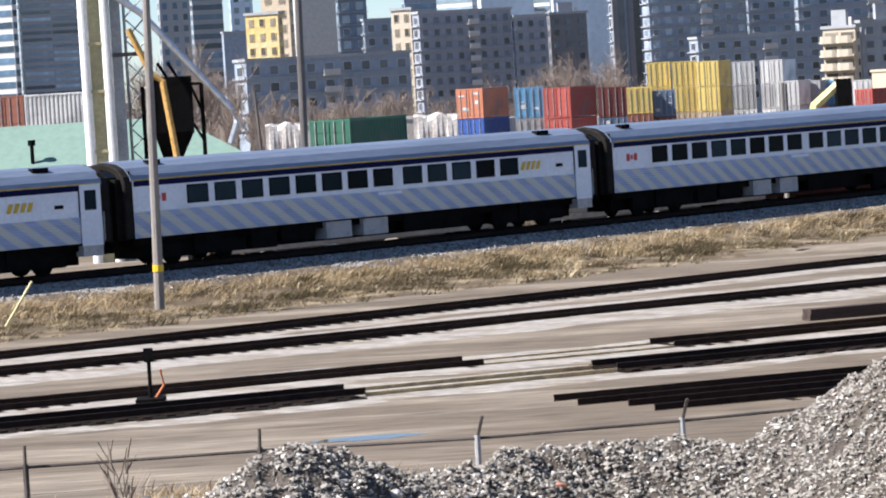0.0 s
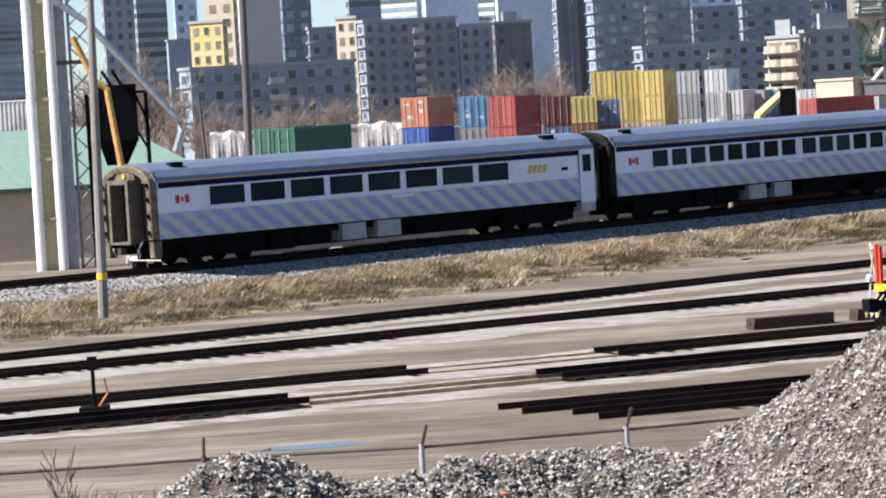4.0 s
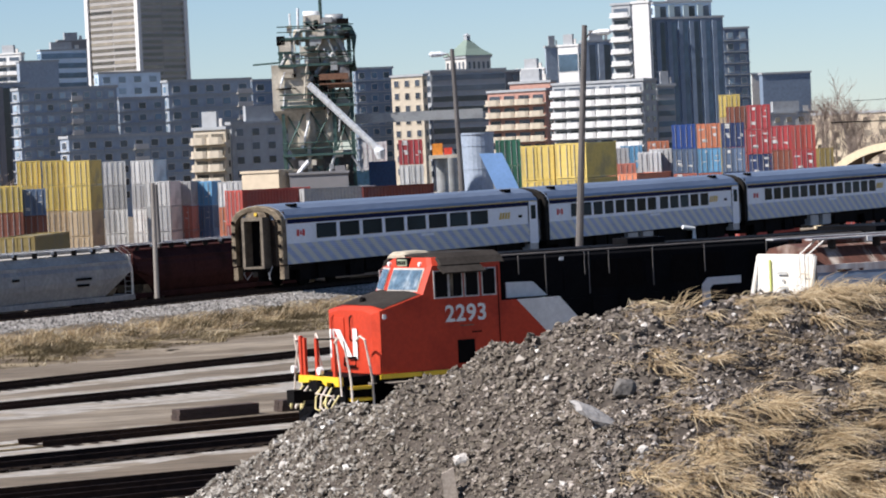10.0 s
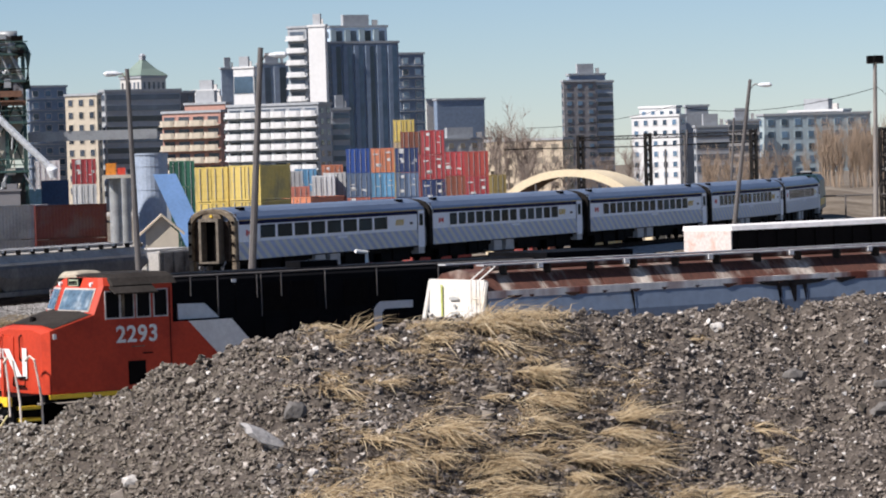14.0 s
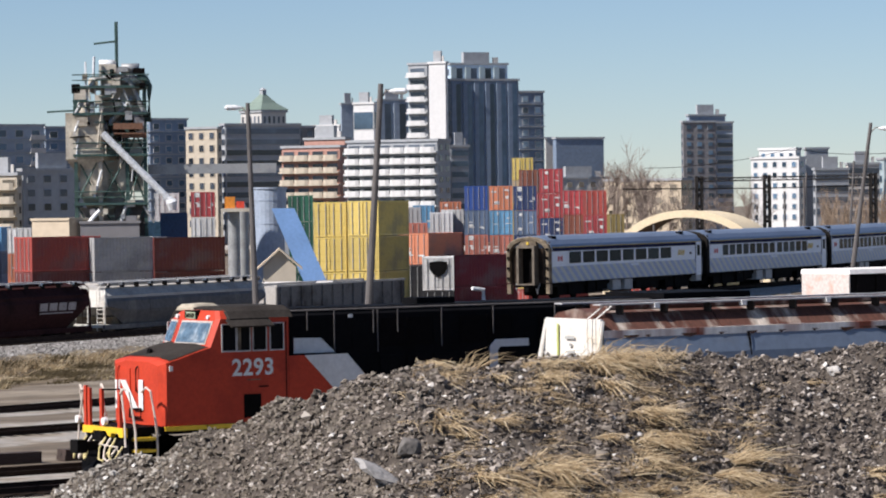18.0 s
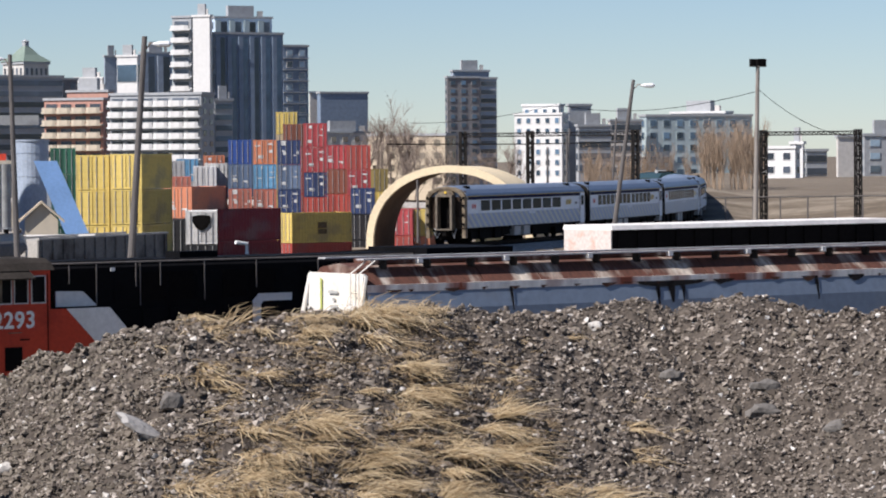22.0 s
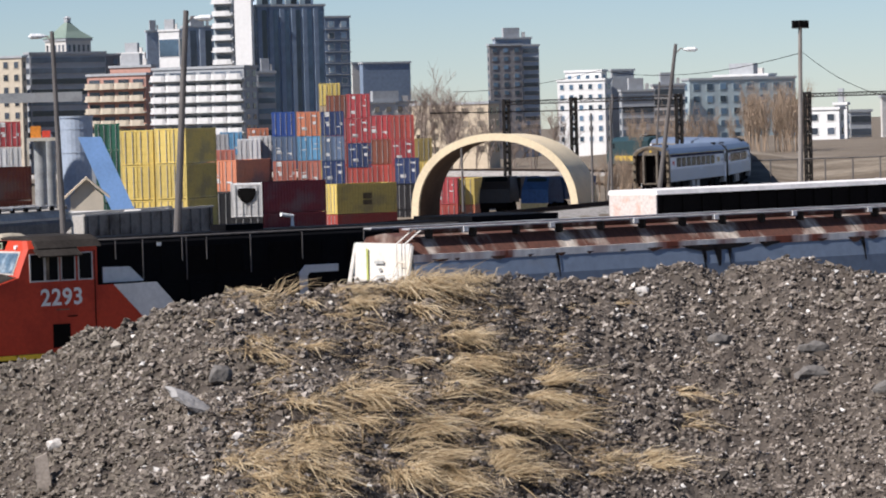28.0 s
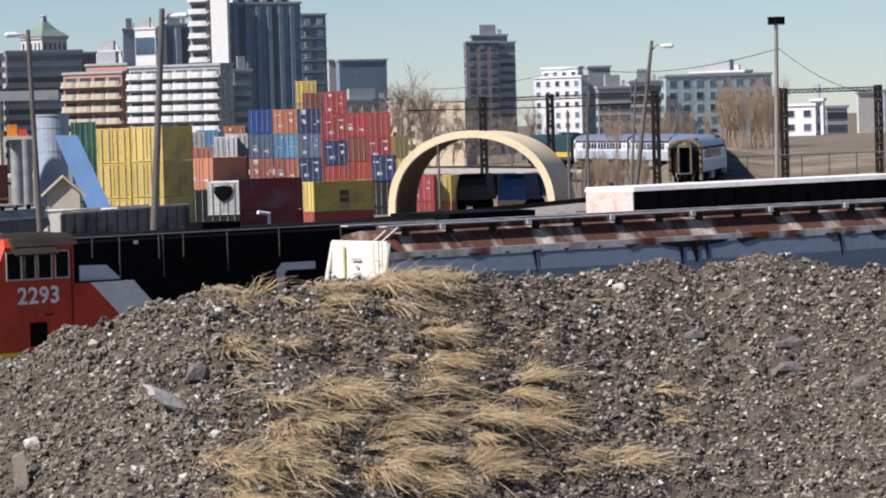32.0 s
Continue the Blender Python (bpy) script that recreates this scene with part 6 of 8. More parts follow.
pole(between(P5A, P5B, 0.3), P5B, 0.19, 0.12, "leaning wooden lamp pole near the box wagon", M_POLED, lamp=(85.51, 215.67, 12.23))
P6A, P6B = (119.56, 275.14, 1.88), (119.81, 275.04, 15.81)
pole(between(P6A, P6B, 0.5), P6B, 0.24, 0.17, "tall pale pole with floodlights", M_POLE, flood=True)
for a, b in (((17.54, 170.1, 0.77), (17.49, 170.1, 6.62)), ((100.69, 271.96, 2.58), (100.71, 271.95, 9.34)), ((99.14, 272.53, 2.39), (99.15, 272.52, 8.18)), ((104.1, 281.36, 5.09), (104.41, 281.24, 9.83)), ((87.1, 271.36, 0.07), (87.09, 271.37, 5.54)), ((107.93, 279.91, 5.06), (108.29, 279.77, 10.79)), ((-12.58, 239.67, 4.07), (-12.8, 239.66, 8.08))):
    pole(between(a, b, 0.2), b, 0.12, 0.09, "slim bare post beside the tracks", M_POLED)


def wire(pts, label, r=0.03):
    mb = MB()
    mb.tube(pts, r, 4)
    solid("overhead_wire", mb, [M_BLACK], label, "wire")


def sag(a, b, drop, n=12):
    a, b = Vector(a), Vector(b)
    return [a + (b - a) * k / n - Vector((0, 0, drop * 4 * (k / n) * (1 - k / n))) for k in range(n + 1)]


wire(sag((119.8, 275.04, 13.03), (137.73, 375.54, 13.48), 1.2), "thin black wire strung from the floodlight pole")
wire(sag((119.89, 275.0, 13.13), (139.84, 298.91, 9.13), 0.8), "thin black wire sloping to the gantry")
wire(sag((127.4, 400.21, 11.61), (137.73, 375.54, 13.48), 0.6), "thin black wire across the far yard")

# ---- steel gantries ----
M_GANTRY = mat("black gantry steel", (0.025, 0.023, 0.022), 0.7, 0.3, 0.3, 1, 10)


def lattice(mb, a, b, w, bays, r):
    """Four chords and braces from a to b, of width w."""
    a, b = Vector(a), Vector(b)
    d = (b - a).normalized()
    u = d.cross(Vector((0, 0, 1)))
    u = u.normalized() if u.length > 0.1 else Vector((1, 0, 0))
    v = d.cross(u).normalized()
    cs = [(u * i + v * j) * w / 2 for i, j in ((-1, -1), (1, -1), (1, 1), (-1, 1))]
    for c in cs:
        mb.tube([a + c, b + c], r, 4)
    for k in range(bays):
        p, q = a + (b - a) * k / bays, a + (b - a) * (k + 1) / bays
        for i in range(4):
            c0, c1 = cs[i], cs[(i + 1) % 4]
            if k % 2:
                c0, c1 = c1, c0
            mb.tube([p + c0, q + c1], r * 0.6, 3)
    return mb


def gantry(feet, top_z, label, beam=True):
    t = thing("signal_gantry", pose(feet[0][0], feet[0][1], 0), label, "gantry", "steel gantries")
    o = Vector((feet[0][0], feet[0][1], 0))
    tops = []
    for x, y in feet:
        p = Vector((x, y, 0)) - o
        part("column", lattice(MB(), p + Vector((0, 0, float(ground_z(x, y)))), p + Vector((0, 0, top_z)), 0.5, 14, 0.10), [M_GANTRY], t)
        tops.append(p + Vector((0, 0, top_z)))
    part("beam", lattice(MB(), tops[0] - Vector((0, 0, 0.35)), tops[-1] - Vector((0, 0, 0.35)), 0.32, 40, 0.05), [M_GANTRY], t)
    return t


ga = [(106.65, 317.57, 9.9), (111.24, 310.69, 9.82), (118.97, 302.44, 9.86)]
gantry([p[:2] for p in ga], ga[0][2], "black lattice gantry over the far tracks")
gb = [(134.26, 306.92, 9.84), (140.53, 298.58, 9.67)]
gantry([p[:2] for p in gb], gb[0][2], "black lattice portal gantry on the far bank")
wire([(99.47, 319.89, 8.73), (112.71, 315.47, 8.63)], "black contact wire hung below the gantry", 0.05)
wire([(112.71, 315.47, 8.63), (118.96, 302.45, 8.73)], "black contact wire hung below the gantry", 0.05)
# handrail fence on the far bank
fa, fb = (125.68, 302.97, 3.3), (144.79, 294.31, 3.44)
ft = thing("bank_fence", pose(fa[0], fa[1], 0), "low dark rail fence along the far bank", "fence")
part("rail", MB().tube([(0, 0, fa[2]), (fb[0] - fa[0], fb[1] - fa[1], fb[2])], 0.07, 5), [M_POLED], ft)
for k in range(9):
    p = Vector(fa) + (Vector(fb) - Vector(fa)) * k / 8
    part("post", MB().tube([(p.x - fa[0], p.y - fa[1], float(ground_z(p.x, p.y)) - 0.3), (p.x - fa[0], p.y - fa[1], p.z + 0.1)], 0.08, 5), [M_POLED], ft)

# ---- arched shelter ----
M_ARCH = mat("cream shelter skin", (0.72, 0.60, 0.40), 0.7, 0, 0.1, 0.3, 5)
# The inner face is drawn much darker and browner than the outer skin.
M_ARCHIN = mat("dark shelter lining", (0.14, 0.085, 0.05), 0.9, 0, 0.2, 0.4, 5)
ac = (94.32, 284.79, -0.81)
aw, ah = 7.6, 7.3
at_ = thing("arched_shelter", pose(ac[0], ac[1], -0.71, 0, 0, 90 - 18.33 - 16), "cream arched shelter open at both ends", "shelter")
arc = lambda r, h, x, k: [(x, -r * math.cos(math.pi * i / k), h * abs(math.sin(math.pi * i / k)) ** 0.8) for i in range(k + 1)]
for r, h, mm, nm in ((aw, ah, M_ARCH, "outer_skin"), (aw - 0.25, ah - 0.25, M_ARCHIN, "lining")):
    part(nm, MB().loft([arc(r, h, 0, 28), arc(r, h, 7.5, 28)], closed=False), [mm], at_, "dark brown inner face" if nm == "lining" else "cream skin", smooth=True)
rim = MB()
o, i_ = arc(aw + 0.1, ah + 0.1, -0.1, 28), arc(aw - 0.55, ah - 0.55, -0.1, 28)
o2, i2 = arc(aw + 0.1, ah + 0.1, 0.35, 28), arc(aw - 0.55, ah - 0.55, 0.35, 28)
rim.loft([[a, b, d, c] for a, b, c, d in zip(o, i_, o2, i2)])
part("front_rim", rim, [M_ARCH], at_, "cream front rim")
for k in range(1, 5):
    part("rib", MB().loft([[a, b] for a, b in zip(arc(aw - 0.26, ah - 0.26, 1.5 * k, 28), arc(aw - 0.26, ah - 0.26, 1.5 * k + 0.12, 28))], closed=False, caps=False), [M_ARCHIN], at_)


def yard_truck(m, col, label, bumper):
    t = thing("yard_truck", m, label, "truck", "trucks under the shelter")
    part("cab", MB().loft([[(0, 0, 0.9), (2.0, 0, 0.9), (2.0, 2.4, 0.9), (0, 2.4, 0.9)], [(0.1, 0.05, 1.9), (2.0, 0.05, 1.9), (2.0, 2.35, 1.9), (0.1, 2.35, 1.9)], [(0.5, 0.15, 2.8), (1.9, 0.15, 2.8), (1.9, 2.25, 2.8), (0.5, 2.25, 2.8)]]), [col], t)
    part("windscreen", MB().quad([(0.13, 0.25, 1.95), (0.13, 2.15, 1.95), (0.46, 2.05, 2.72), (0.46, 0.35, 2.72)]), [M_GLASS], t)
    part("load_body", MB().loft([[(2.2, 0, 1.1), (6.0, 0, 1.1), (6.0, 2.4, 1.1), (2.2, 2.4, 1.1)], [(2.1, -0.1, 2.7), (6.2, -0.1, 2.7), (6.2, 2.5, 2.7), (2.1, 2.5, 2.7)]]), [col], t)
    part("bumper", MB().box(-0.15, 0, 0.1, 2.3, 0.5, 0.9), [bumper], t)
    for x in (0.8, 4.0, 5.2):
        for y in (0.15, 2.25):
            part("wheel", MB().disc((x, y, 0.5), (0, 1, 0), 0.5, 0.35), [M_BLACK], t)
    t.scale = (1.25, 1.25, 1.25)


rz = 90 - 18.42
yard_truck(pose(97.57, 290.03, -0.75, 0, 0, rz - 20), mat("black truck paint", (0.02, 0.02, 0.022), 0.5), "black dump truck standing under the arched shelter", M_DARK)
yard_truck(pose(100.14, 287.03, -0.84, 0, 0, rz - 35), mat("blue truck paint", (0.03, 0.10, 0.28), 0.45), "blue truck with pale yellow bumper under the shelter", mat("pale yellow bumper", (0.55, 0.50, 0.28), 0.6))

# ---- grain plant in the middle of the yard ----
M_PGREEN = mat("dark green plant steel", (0.05, 0.095, 0.085), 0.6, 0.3, 0.25, 1, 10)
M_PCREAM = mat("dusty cream bin", (0.50, 0.46, 0.38), 0.85, 0, 0.2, 0.4, 5, other=(0.33, 0.29, 0.23))
M_PGREY = mat("galvanised plant steel", (0.36, 0.37, 0.37), 0.55, 0.4, 0.2, 0.8, 8)
po = (42.18, 276.8, 7.66)
pa = 8.66
plant = thing("loading_tower", pose(po[0], po[1], 0, 0, 0, -pa), "tall dusty grain loading tower with green steel frame and white chute", "industrial tower")
for x in (-2.9, 2.8):
    for y in (0.0, 5.0):
        part("leg", MB().box(x - 0.14, x + 0.14, y - 0.14, y + 0.14, -1.6, 17.6), [M_PGREEN], plant)
for x, z1 in ((-0.9, 15.0), (1.3, 15.0)):
    part("leg", MB().box(x - 0.16, x + 0.16, -0.16, 0.16, -1.6, z1), [M_PCREAM if x < 0 else M_PGREEN], plant)
for z in (4.2, 7.9, 11.9, 15.3, 17.5):
    part("platform", MB().box(-3.1, 3.0, -0.6, 5.2, z - 0.1, z + 0.1), [M_PGREEN], plant)
    for yy in (-0.6,):
        part("guard_rail", MB().tube([(-3.1, yy, z + 1.0), (3.0, yy, z + 1.0)], 0.05, 4).tube([(-3.1, yy, z + 0.55), (3.0, yy, z + 0.55)], 0.04, 4), [M_PGREEN], plant)
zs = [0.2, 4.2, 7.9, 11.9, 15.3]
for a, b in zip(zs, zs[1:]):
    for x0, x1 in ((-2.9, -0.9), (1.3, 2.8), (-0.9, 1.3)):
        part("brace", MB().tube([(x0, -0.05, a), (x1, -0.05, b)], 0.07, 4), [M_PGREEN], plant)
        part("brace", MB().tube([(x1, 0.05, a), (x0, 0.05, b)], 0.07, 4), [M_PGREEN], plant)
part("bin", MB().box(-2.6, -0.3, 0.3, 4.0, 8.6, 14.0).loft([[(-2.6, 0.3, 8.6), (-0.3, 0.3, 8.6), (-0.3, 4.0, 8.6), (-2.6, 4.0, 8.6)], [(-1.8, 1.5, 7.2), (-1.0, 1.5, 7.2), (-1.0, 2.5, 7.2), (-1.8, 2.5, 7.2)]]), [M_PCREAM], plant, "dusty cream bin")
part("bin", MB().box(0.5, 2.6, 0.3, 4.0, 8.9, 13.2), [M_PCREAM], plant)
part("bin_window", MB().box(1.2, 2.0, 0.22, 0.3, 9.7, 10.5), [M_DARK], plant)
part("landing", MB().box(0.9, 2.9, -0.7, 0.2, 13.3, 13.7), [mat("rusty landing", (0.17, 0.085, 0.05), 0.85)], plant)
for x, z0, z1, r in ((-2.0, 14.0, 16.4, 0.7), (-0.4, 14.2, 17.0, 0.55), (1.0, 13.2, 15.2, 0.75), (2.2, 13.6, 16.2, 0.5), (0.2, 17.2, 18.6, 0.6), (1.6, 17.0, 18.9, 0.45), (-1.4, 17.0, 18.3, 0.4)):
    part("cyclone", MB().tube([(x, 1.5, z0), (x, 1.5, z0 + (z1 - z0) * 0.45), (x, 1.5, z1 - 0.15), (x, 1.5, z1)], r, 12, rads=[r * 0.35, r, r, r * 0.7]), [M_PCREAM if x < 1 else M_PGREY], plant, smooth=True)
for p, q in (((-2.9, 0, 15.3), (-1.2, 0, 18.2)), ((2.8, 0, 15.3), (1.4, 0, 18.4)), ((-1.2, 0, 18.2), (1.4, 0, 18.4)), ((2.9, 0, 17.6), (2.0, 0, 19.0)), ((-0.6, 0, 14.0), (1.8, 0, 16.6))):
    part("duct", MB().tube([p, q], 0.2, 8), [M_PGREY], plant)
part("mast", MB().tube([(0.55, 1.0, 17.4), (0.55, 1.0, 22.9)], 0.14, 6).tube([(-1.3, 1.0, 21.1), (0.55, 1.0, 21.3)], 0.09, 5), [M_PGREEN], plant)
part("jib", MB().tube([(-5.2, 0, 15.5), (-2.9, 0, 15.6)], 0.08, 5), [M_PGREEN], plant)
part("chute", MB().tube([(-0.7, -0.8, 13.7), (4.75, -0.8, 8.1)], 0.30, 10), [M_LAMP], plant, "white loading chute")
part("chute_end", MB().tube([(4.6, -0.8, 8.3), (4.9, -0.8, 7.95), (4.95, -0.8, 7.3)], 0.4, 10, rads=[0.32, 0.5, 0.3]), [M_LAMP], plant)
part("spout", MB().tube([(-1.0, -0.7, 7.4), (-3.0, -0.7, 5.2)], 0.18, 6), [M_LAMP], plant)
for k in range(14):
    part("ladder_rung", MB().box(-0.25, 0.2, -0.72, -0.66, 4.6 + 0.75 * k, 4.66 + 0.75 * k), [M_PGREEN], plant)
part("core", MB().box(-0.7, 1.1, 1.2, 4.0, 3.0, 15.2), [M_PCREAM], plant, "dusty cream elevator leg housing")
part("lower_bin", MB().box(-2.6, -1.1, 1.0, 4.0, 4.4, 7.6), [WALLS["brown"]], plant)
part("lower_bin", MB().box(1.5, 2.6, 1.0, 4.0, 4.4, 8.2), [M_PGREY], plant)
prng = random.Random(12)
for k in range(34):
    x, z = prng.uniform(-2.8, 2.7), prng.choice((prng.uniform(13.5, 18.6), prng.uniform(4.5, 13.5)))
    if k % 2:
        part("pipe", MB().tube([(x, -0.35, z), (x + prng.uniform(-1.2, 1.2), -0.35, z - prng.uniform(0.8, 2.4))], prng.uniform(0.07, 0.16), 6), [prng.choice((M_PCREAM, M_PGREY, M_LAMP))], plant)
    else:
        w, h = prng.uniform(0.3, 0.9), prng.uniform(0.3, 0.9)
        part("motor_box", MB().box(x - w / 2, x + w / 2, -0.5, 0.6, z, z + h), [prng.choice((M_PCREAM, M_PGREY, WALLS["brown"]))], plant)
part("bin_skirt", MB().box(-3.7, -0.6, -0.3, 4, 11.6, 15.4).loft([[(-3.7, -0.3, 11.6), (-0.6, -0.3, 11.6), (-0.6, 4, 11.6), (-3.7, 4, 11.6)], [(-2.4, 1.0, 9.8), (-1.4, 1.0, 9.8), (-1.4, 2.4, 9.8), (-2.4, 2.4, 9.8)]]), [M_PCREAM], plant, "dusty cream bin wall")
part("top_house", MB().box(-0.9, 0.5, 0.4, 3.0, 18.3, 19.4), [M_PCREAM], plant)
part("top_cowl", MB().tube([(-0.9, 1.2, 19.4), (0.5, 1.2, 19.4)], 0.4, 10), [M_LAMP], plant, "white cowl", smooth=True)
part("top_drum", MB().tube([(0.9, 0.2, 19.0), (2.4, 0.2, 19.0)], 0.42, 12), [M_PGREY], plant, smooth=True)
part("top_drum", MB().tube([(1.0, 0.2, 18.1), (2.5, 0.2, 18.1)], 0.3, 12), [M_LAMP], plant, smooth=True)
part("bent_duct", MB().tube([(2.2, -0.3, 18.3), (2.9, -0.3, 18.2), (3.2, -0.3, 17.5), (3.1, -0.3, 14.6)], 0.26, 10), [M_PGREEN], plant, "dark green bent duct", smooth=True)
part("vent_pipe", MB().tube([(-2.0, 0.0, 17.5), (-2.0, 0.0, 19.6)], 0.08, 6).tube([(-1.4, 0.0, 17.5), (-1.3, 0.0, 20.0)], 0.12, 6), [M_LAMP], plant)
part("rust_gallery", MB().box(0.2, 2.6, -0.75, -0.6, 14.0, 14.5).box(0.2, 2.6, -0.9, 0.2, 13.6, 13.72), [mat("rusty landing", (0.17, 0.085, 0.05), 0.85)], plant, "rusty gallery")
part("machine_house", MB().box(-2.4, 2.2, 0.2, 4.4, 13.4, 15.2), [mat("sooty machine house", (0.10, 0.085, 0.07), 0.9, 0, 0.4, 0.7, 5, other=(0.24, 0.20, 0.16))], plant)
part("head_house", MB().box(-0.8, 2.4, 0.4, 3.6, 15.3, 18.3), [M_PCREAM], plant)
part("dark_hopper", MB().box(0.2, 2.7, 0.0, 3.8, 4.4, 8.0), [mat("sooty hopper steel", (0.06, 0.055, 0.05), 0.9, 0, 0.4, 0.7, 5)], plant)
for k in range(46):
    x, z = prng.uniform(-3.0, 2.9), prng.uniform(12.6, 19.0)
    if k % 3 == 0:
        part("pipe", MB().tube([(x, -0.5, z), (x + prng.uniform(-0.9, 0.9), -0.5, z - prng.uniform(0.5, 1.8))], prng.uniform(0.05, 0.13), 6), [prng.choice((M_PCREAM, M_DARK, M_LAMP))], plant)
    elif k % 3 == 1:
        w, h = prng.uniform(0.3, 1.0), prng.uniform(0.15, 0.8)
        part("motor_box", MB().box(x - w / 2, x + w / 2, -0.6, 0.3, z, z + h), [prng.choice((M_DARK, M_DARK, M_PCREAM, M_PGREY))], plant)
    else:
        part("bracket", MB().box(x - prng.uniform(0.4, 1.2), x + 0.4, -0.65, -0.5, z, z + 0.09), [prng.choice((M_DARK, M_PGREEN))], plant)
part("conveyor_bridge", MB().box(3.0, 13.6, 1.0, 2.2, 10.3, 11.1), [M_PGREY], plant, "grey conveyor bridge")
sq = (38.42, 275.33, 6.79)
sh = thing("plant_shed", pose(sq[0], sq[1], 0, 0, 0, -7.94 - 42), "tan flat-roofed shed at the foot of the tower", "shed")
part("wall", MB().box(-4.1, 0, 0, 4.2, -1.7, sq[2] - 0.2), [WALLS["tan"]], sh)
part("roof", MB().box(-4.2, 0.1, -0.1, 4.3, sq[2] - 0.2, sq[2]), [WALLS["tan"]], sh)
sh2 = thing("plant_shed", pose(po[0], po[1], 0, 0, 0, -pa), "brown flat-roofed shed under the tower", "shed")
part("wall", MB().box(-2.6, 2.2, -2.2, 5, -1.7, 6.3), [WALLS["brown"]], sh2)
part("roof", MB().box(-2.7, 2.3, -2.3, 5.1, 6.3, 6.5), [WALLS["brown"]], sh2)
bt = (48.02, 280.93, 2.28, 7.09, 9.7)
solid("tank_house", MB().box(-bt[2] / 2, bt[2] / 2, 0, 3, -1.7, bt[3]).box(-bt[2] / 2 - 1.4, -bt[2] / 2, -0.6, 2, -1.7, bt[3] - 0.7, 1), [mat("dark blue tank", (0.02, 0.06, 0.16), 0.5), mat("light blue tank", (0.25, 0.48, 0.62), 0.5)], "dark blue tank house with light blue annex", "tank", m=pose(bt[0], bt[1], 0, 0, 0, -bt[4]))
# silos and blue chute east of the tower
for b in ((54.98, 290.85, 1.08, 7.19, 10.7), (56.16, 292.66, 1.04, 7.35, 10.86)):
    t = thing("silo", pose(b[0], b[1], -0.2), "grey galvanised silo with conical top", "silo", "silos beside the yellow containers")
    part("drum", MB().tube([(0, 0, -1.5), (0, 0, b[3])], b[2] / 2, 18), [M_PGREY], t, smooth=False)
    part("cone", MB().tube([(0, 0, b[3]), (0, 0, b[3] + 0.7)], b[2] / 2, 18, rads=[b[2] / 2, 0.15]), [M_PGREY], t)
t = thing("storage_tank", pose(57.3, 286.3, -1.5), "blue-grey flat-topped storage tank beside the chute", "tank")
M_TANK = mat("blue-grey tank steel", (0.34, 0.40, 0.49), 0.6, 0.2, 0.12, 0.4, 4)
part("drum", MB().tube([(0, 0, 0), (0, 0, 10.5)], 1.42, 24), [M_TANK], t, smooth=False)
part("lid", MB().tube([(0, 0, 10.5), (0, 0, 10.65)], 1.5, 24), [M_TANK], t)
for k in range(5):
    part("hoop", MB().tube([(0, 0, 1.5 + 2.0 * k), (0, 0, 1.6 + 2.0 * k)], 1.45, 24), [M_TANK], t)
b = (54.84, 288.84, 2.69, 8.59, 10.75)
t = thing("loading_deck", pose(b[0], b[1], 0, 0, 0, -b[4]), "cream loading deck with orange and red machinery", "platform")
part("deck", MB().box(-b[2] / 2, b[2] / 2, 0, 2, b[3] - 1.5, b[3] - 1.2), [M_PCREAM], t)
part("motor", MB().box(-1.0, -0.1, 0.3, 1.2, b[3] - 1.2, b[3] - 0.2), [mat("orange motor", (0.7, 0.25, 0.03), 0.5)], t, "orange motor")
part("gearbox", MB().box(0.0, 0.7, 0.3, 1.2, b[3] - 1.2, b[3] - 0.6), [mat("red gearbox", (0.6, 0.06, 0.03), 0.5)], t, "red gearbox")
for x in (-b[2] / 2 + 0.1, b[2] / 2 - 0.1):
    part("leg", MB().box(x - 0.1, x + 0.1, 0, 0.2, -1.5, b[3] - 1.5), [M_PCREAM], t)
bc0, bc1, bc2, bc3 = (46.81, 233.35, 7.37), (48.38, 233.03, 7.36), (50.78, 232.52, 2.53), (49.17, 232.87, 2.54)
t = thing("conveyor_chute", pose(bc0[0], bc0[1], 0, 0, 0, -11.34), "blue sloping conveyor chute", "conveyor")
away = lambda p: math.hypot(p[0] - bc0[0], p[1] - bc0[1])
part("panel", MB().prism([(0, bc0[2]), (away(bc1), bc1[2]), (away(bc2) + 0.7, 0.0), (away(bc3) + 0.7, 0.0)], 0, 0.4), [mat("blue chute panel", (0.22, 0.38, 0.68), 0.45, 0.1, 0.1, 0.5, 5)], t, "blue sheet panel")
part("support", MB().box(0.9, 1.2, 0.5, 0.8, -1.5, bc0[2] - 1.0), [M_PGREY], t)
# low pale shed beside the hut
t = thing("low_shed", pose(37.2, 201.0, -1.8, 0, 0, -10.5), "low shed with grey sloping sheet roof beside the hut", "shed")
part("wall", MB().box(0.2, 6.6, 0.1, 3.0, 0, 3.2), [WALLS["tan"]], t)
part("roof", MB().loft([[(-0.2, -0.2, 3.15), (2.4, -0.2, 3.9), (2.4, 3.2, 4.4), (-0.2, 3.2, 3.6)], [(-0.2, -0.2, 3.25), (2.4, -0.2, 4.0), (2.4, 3.2, 4.5), (-0.2, 3.2, 3.7)]]), [WALLS["concrete"]], t, "grey sheet roof")
part("roof", MB().loft([[(2.42, -0.2, 3.3), (6.8, -0.2, 3.3), (6.8, 3.2, 4.6), (2.42, 3.2, 4.6)], [(2.42, -0.2, 3.4), (6.8, -0.2, 3.4), (6.8, 3.2, 4.7), (2.42, 3.2, 4.7)]]), [WALLS["concrete"]], t, "grey sheet roof")
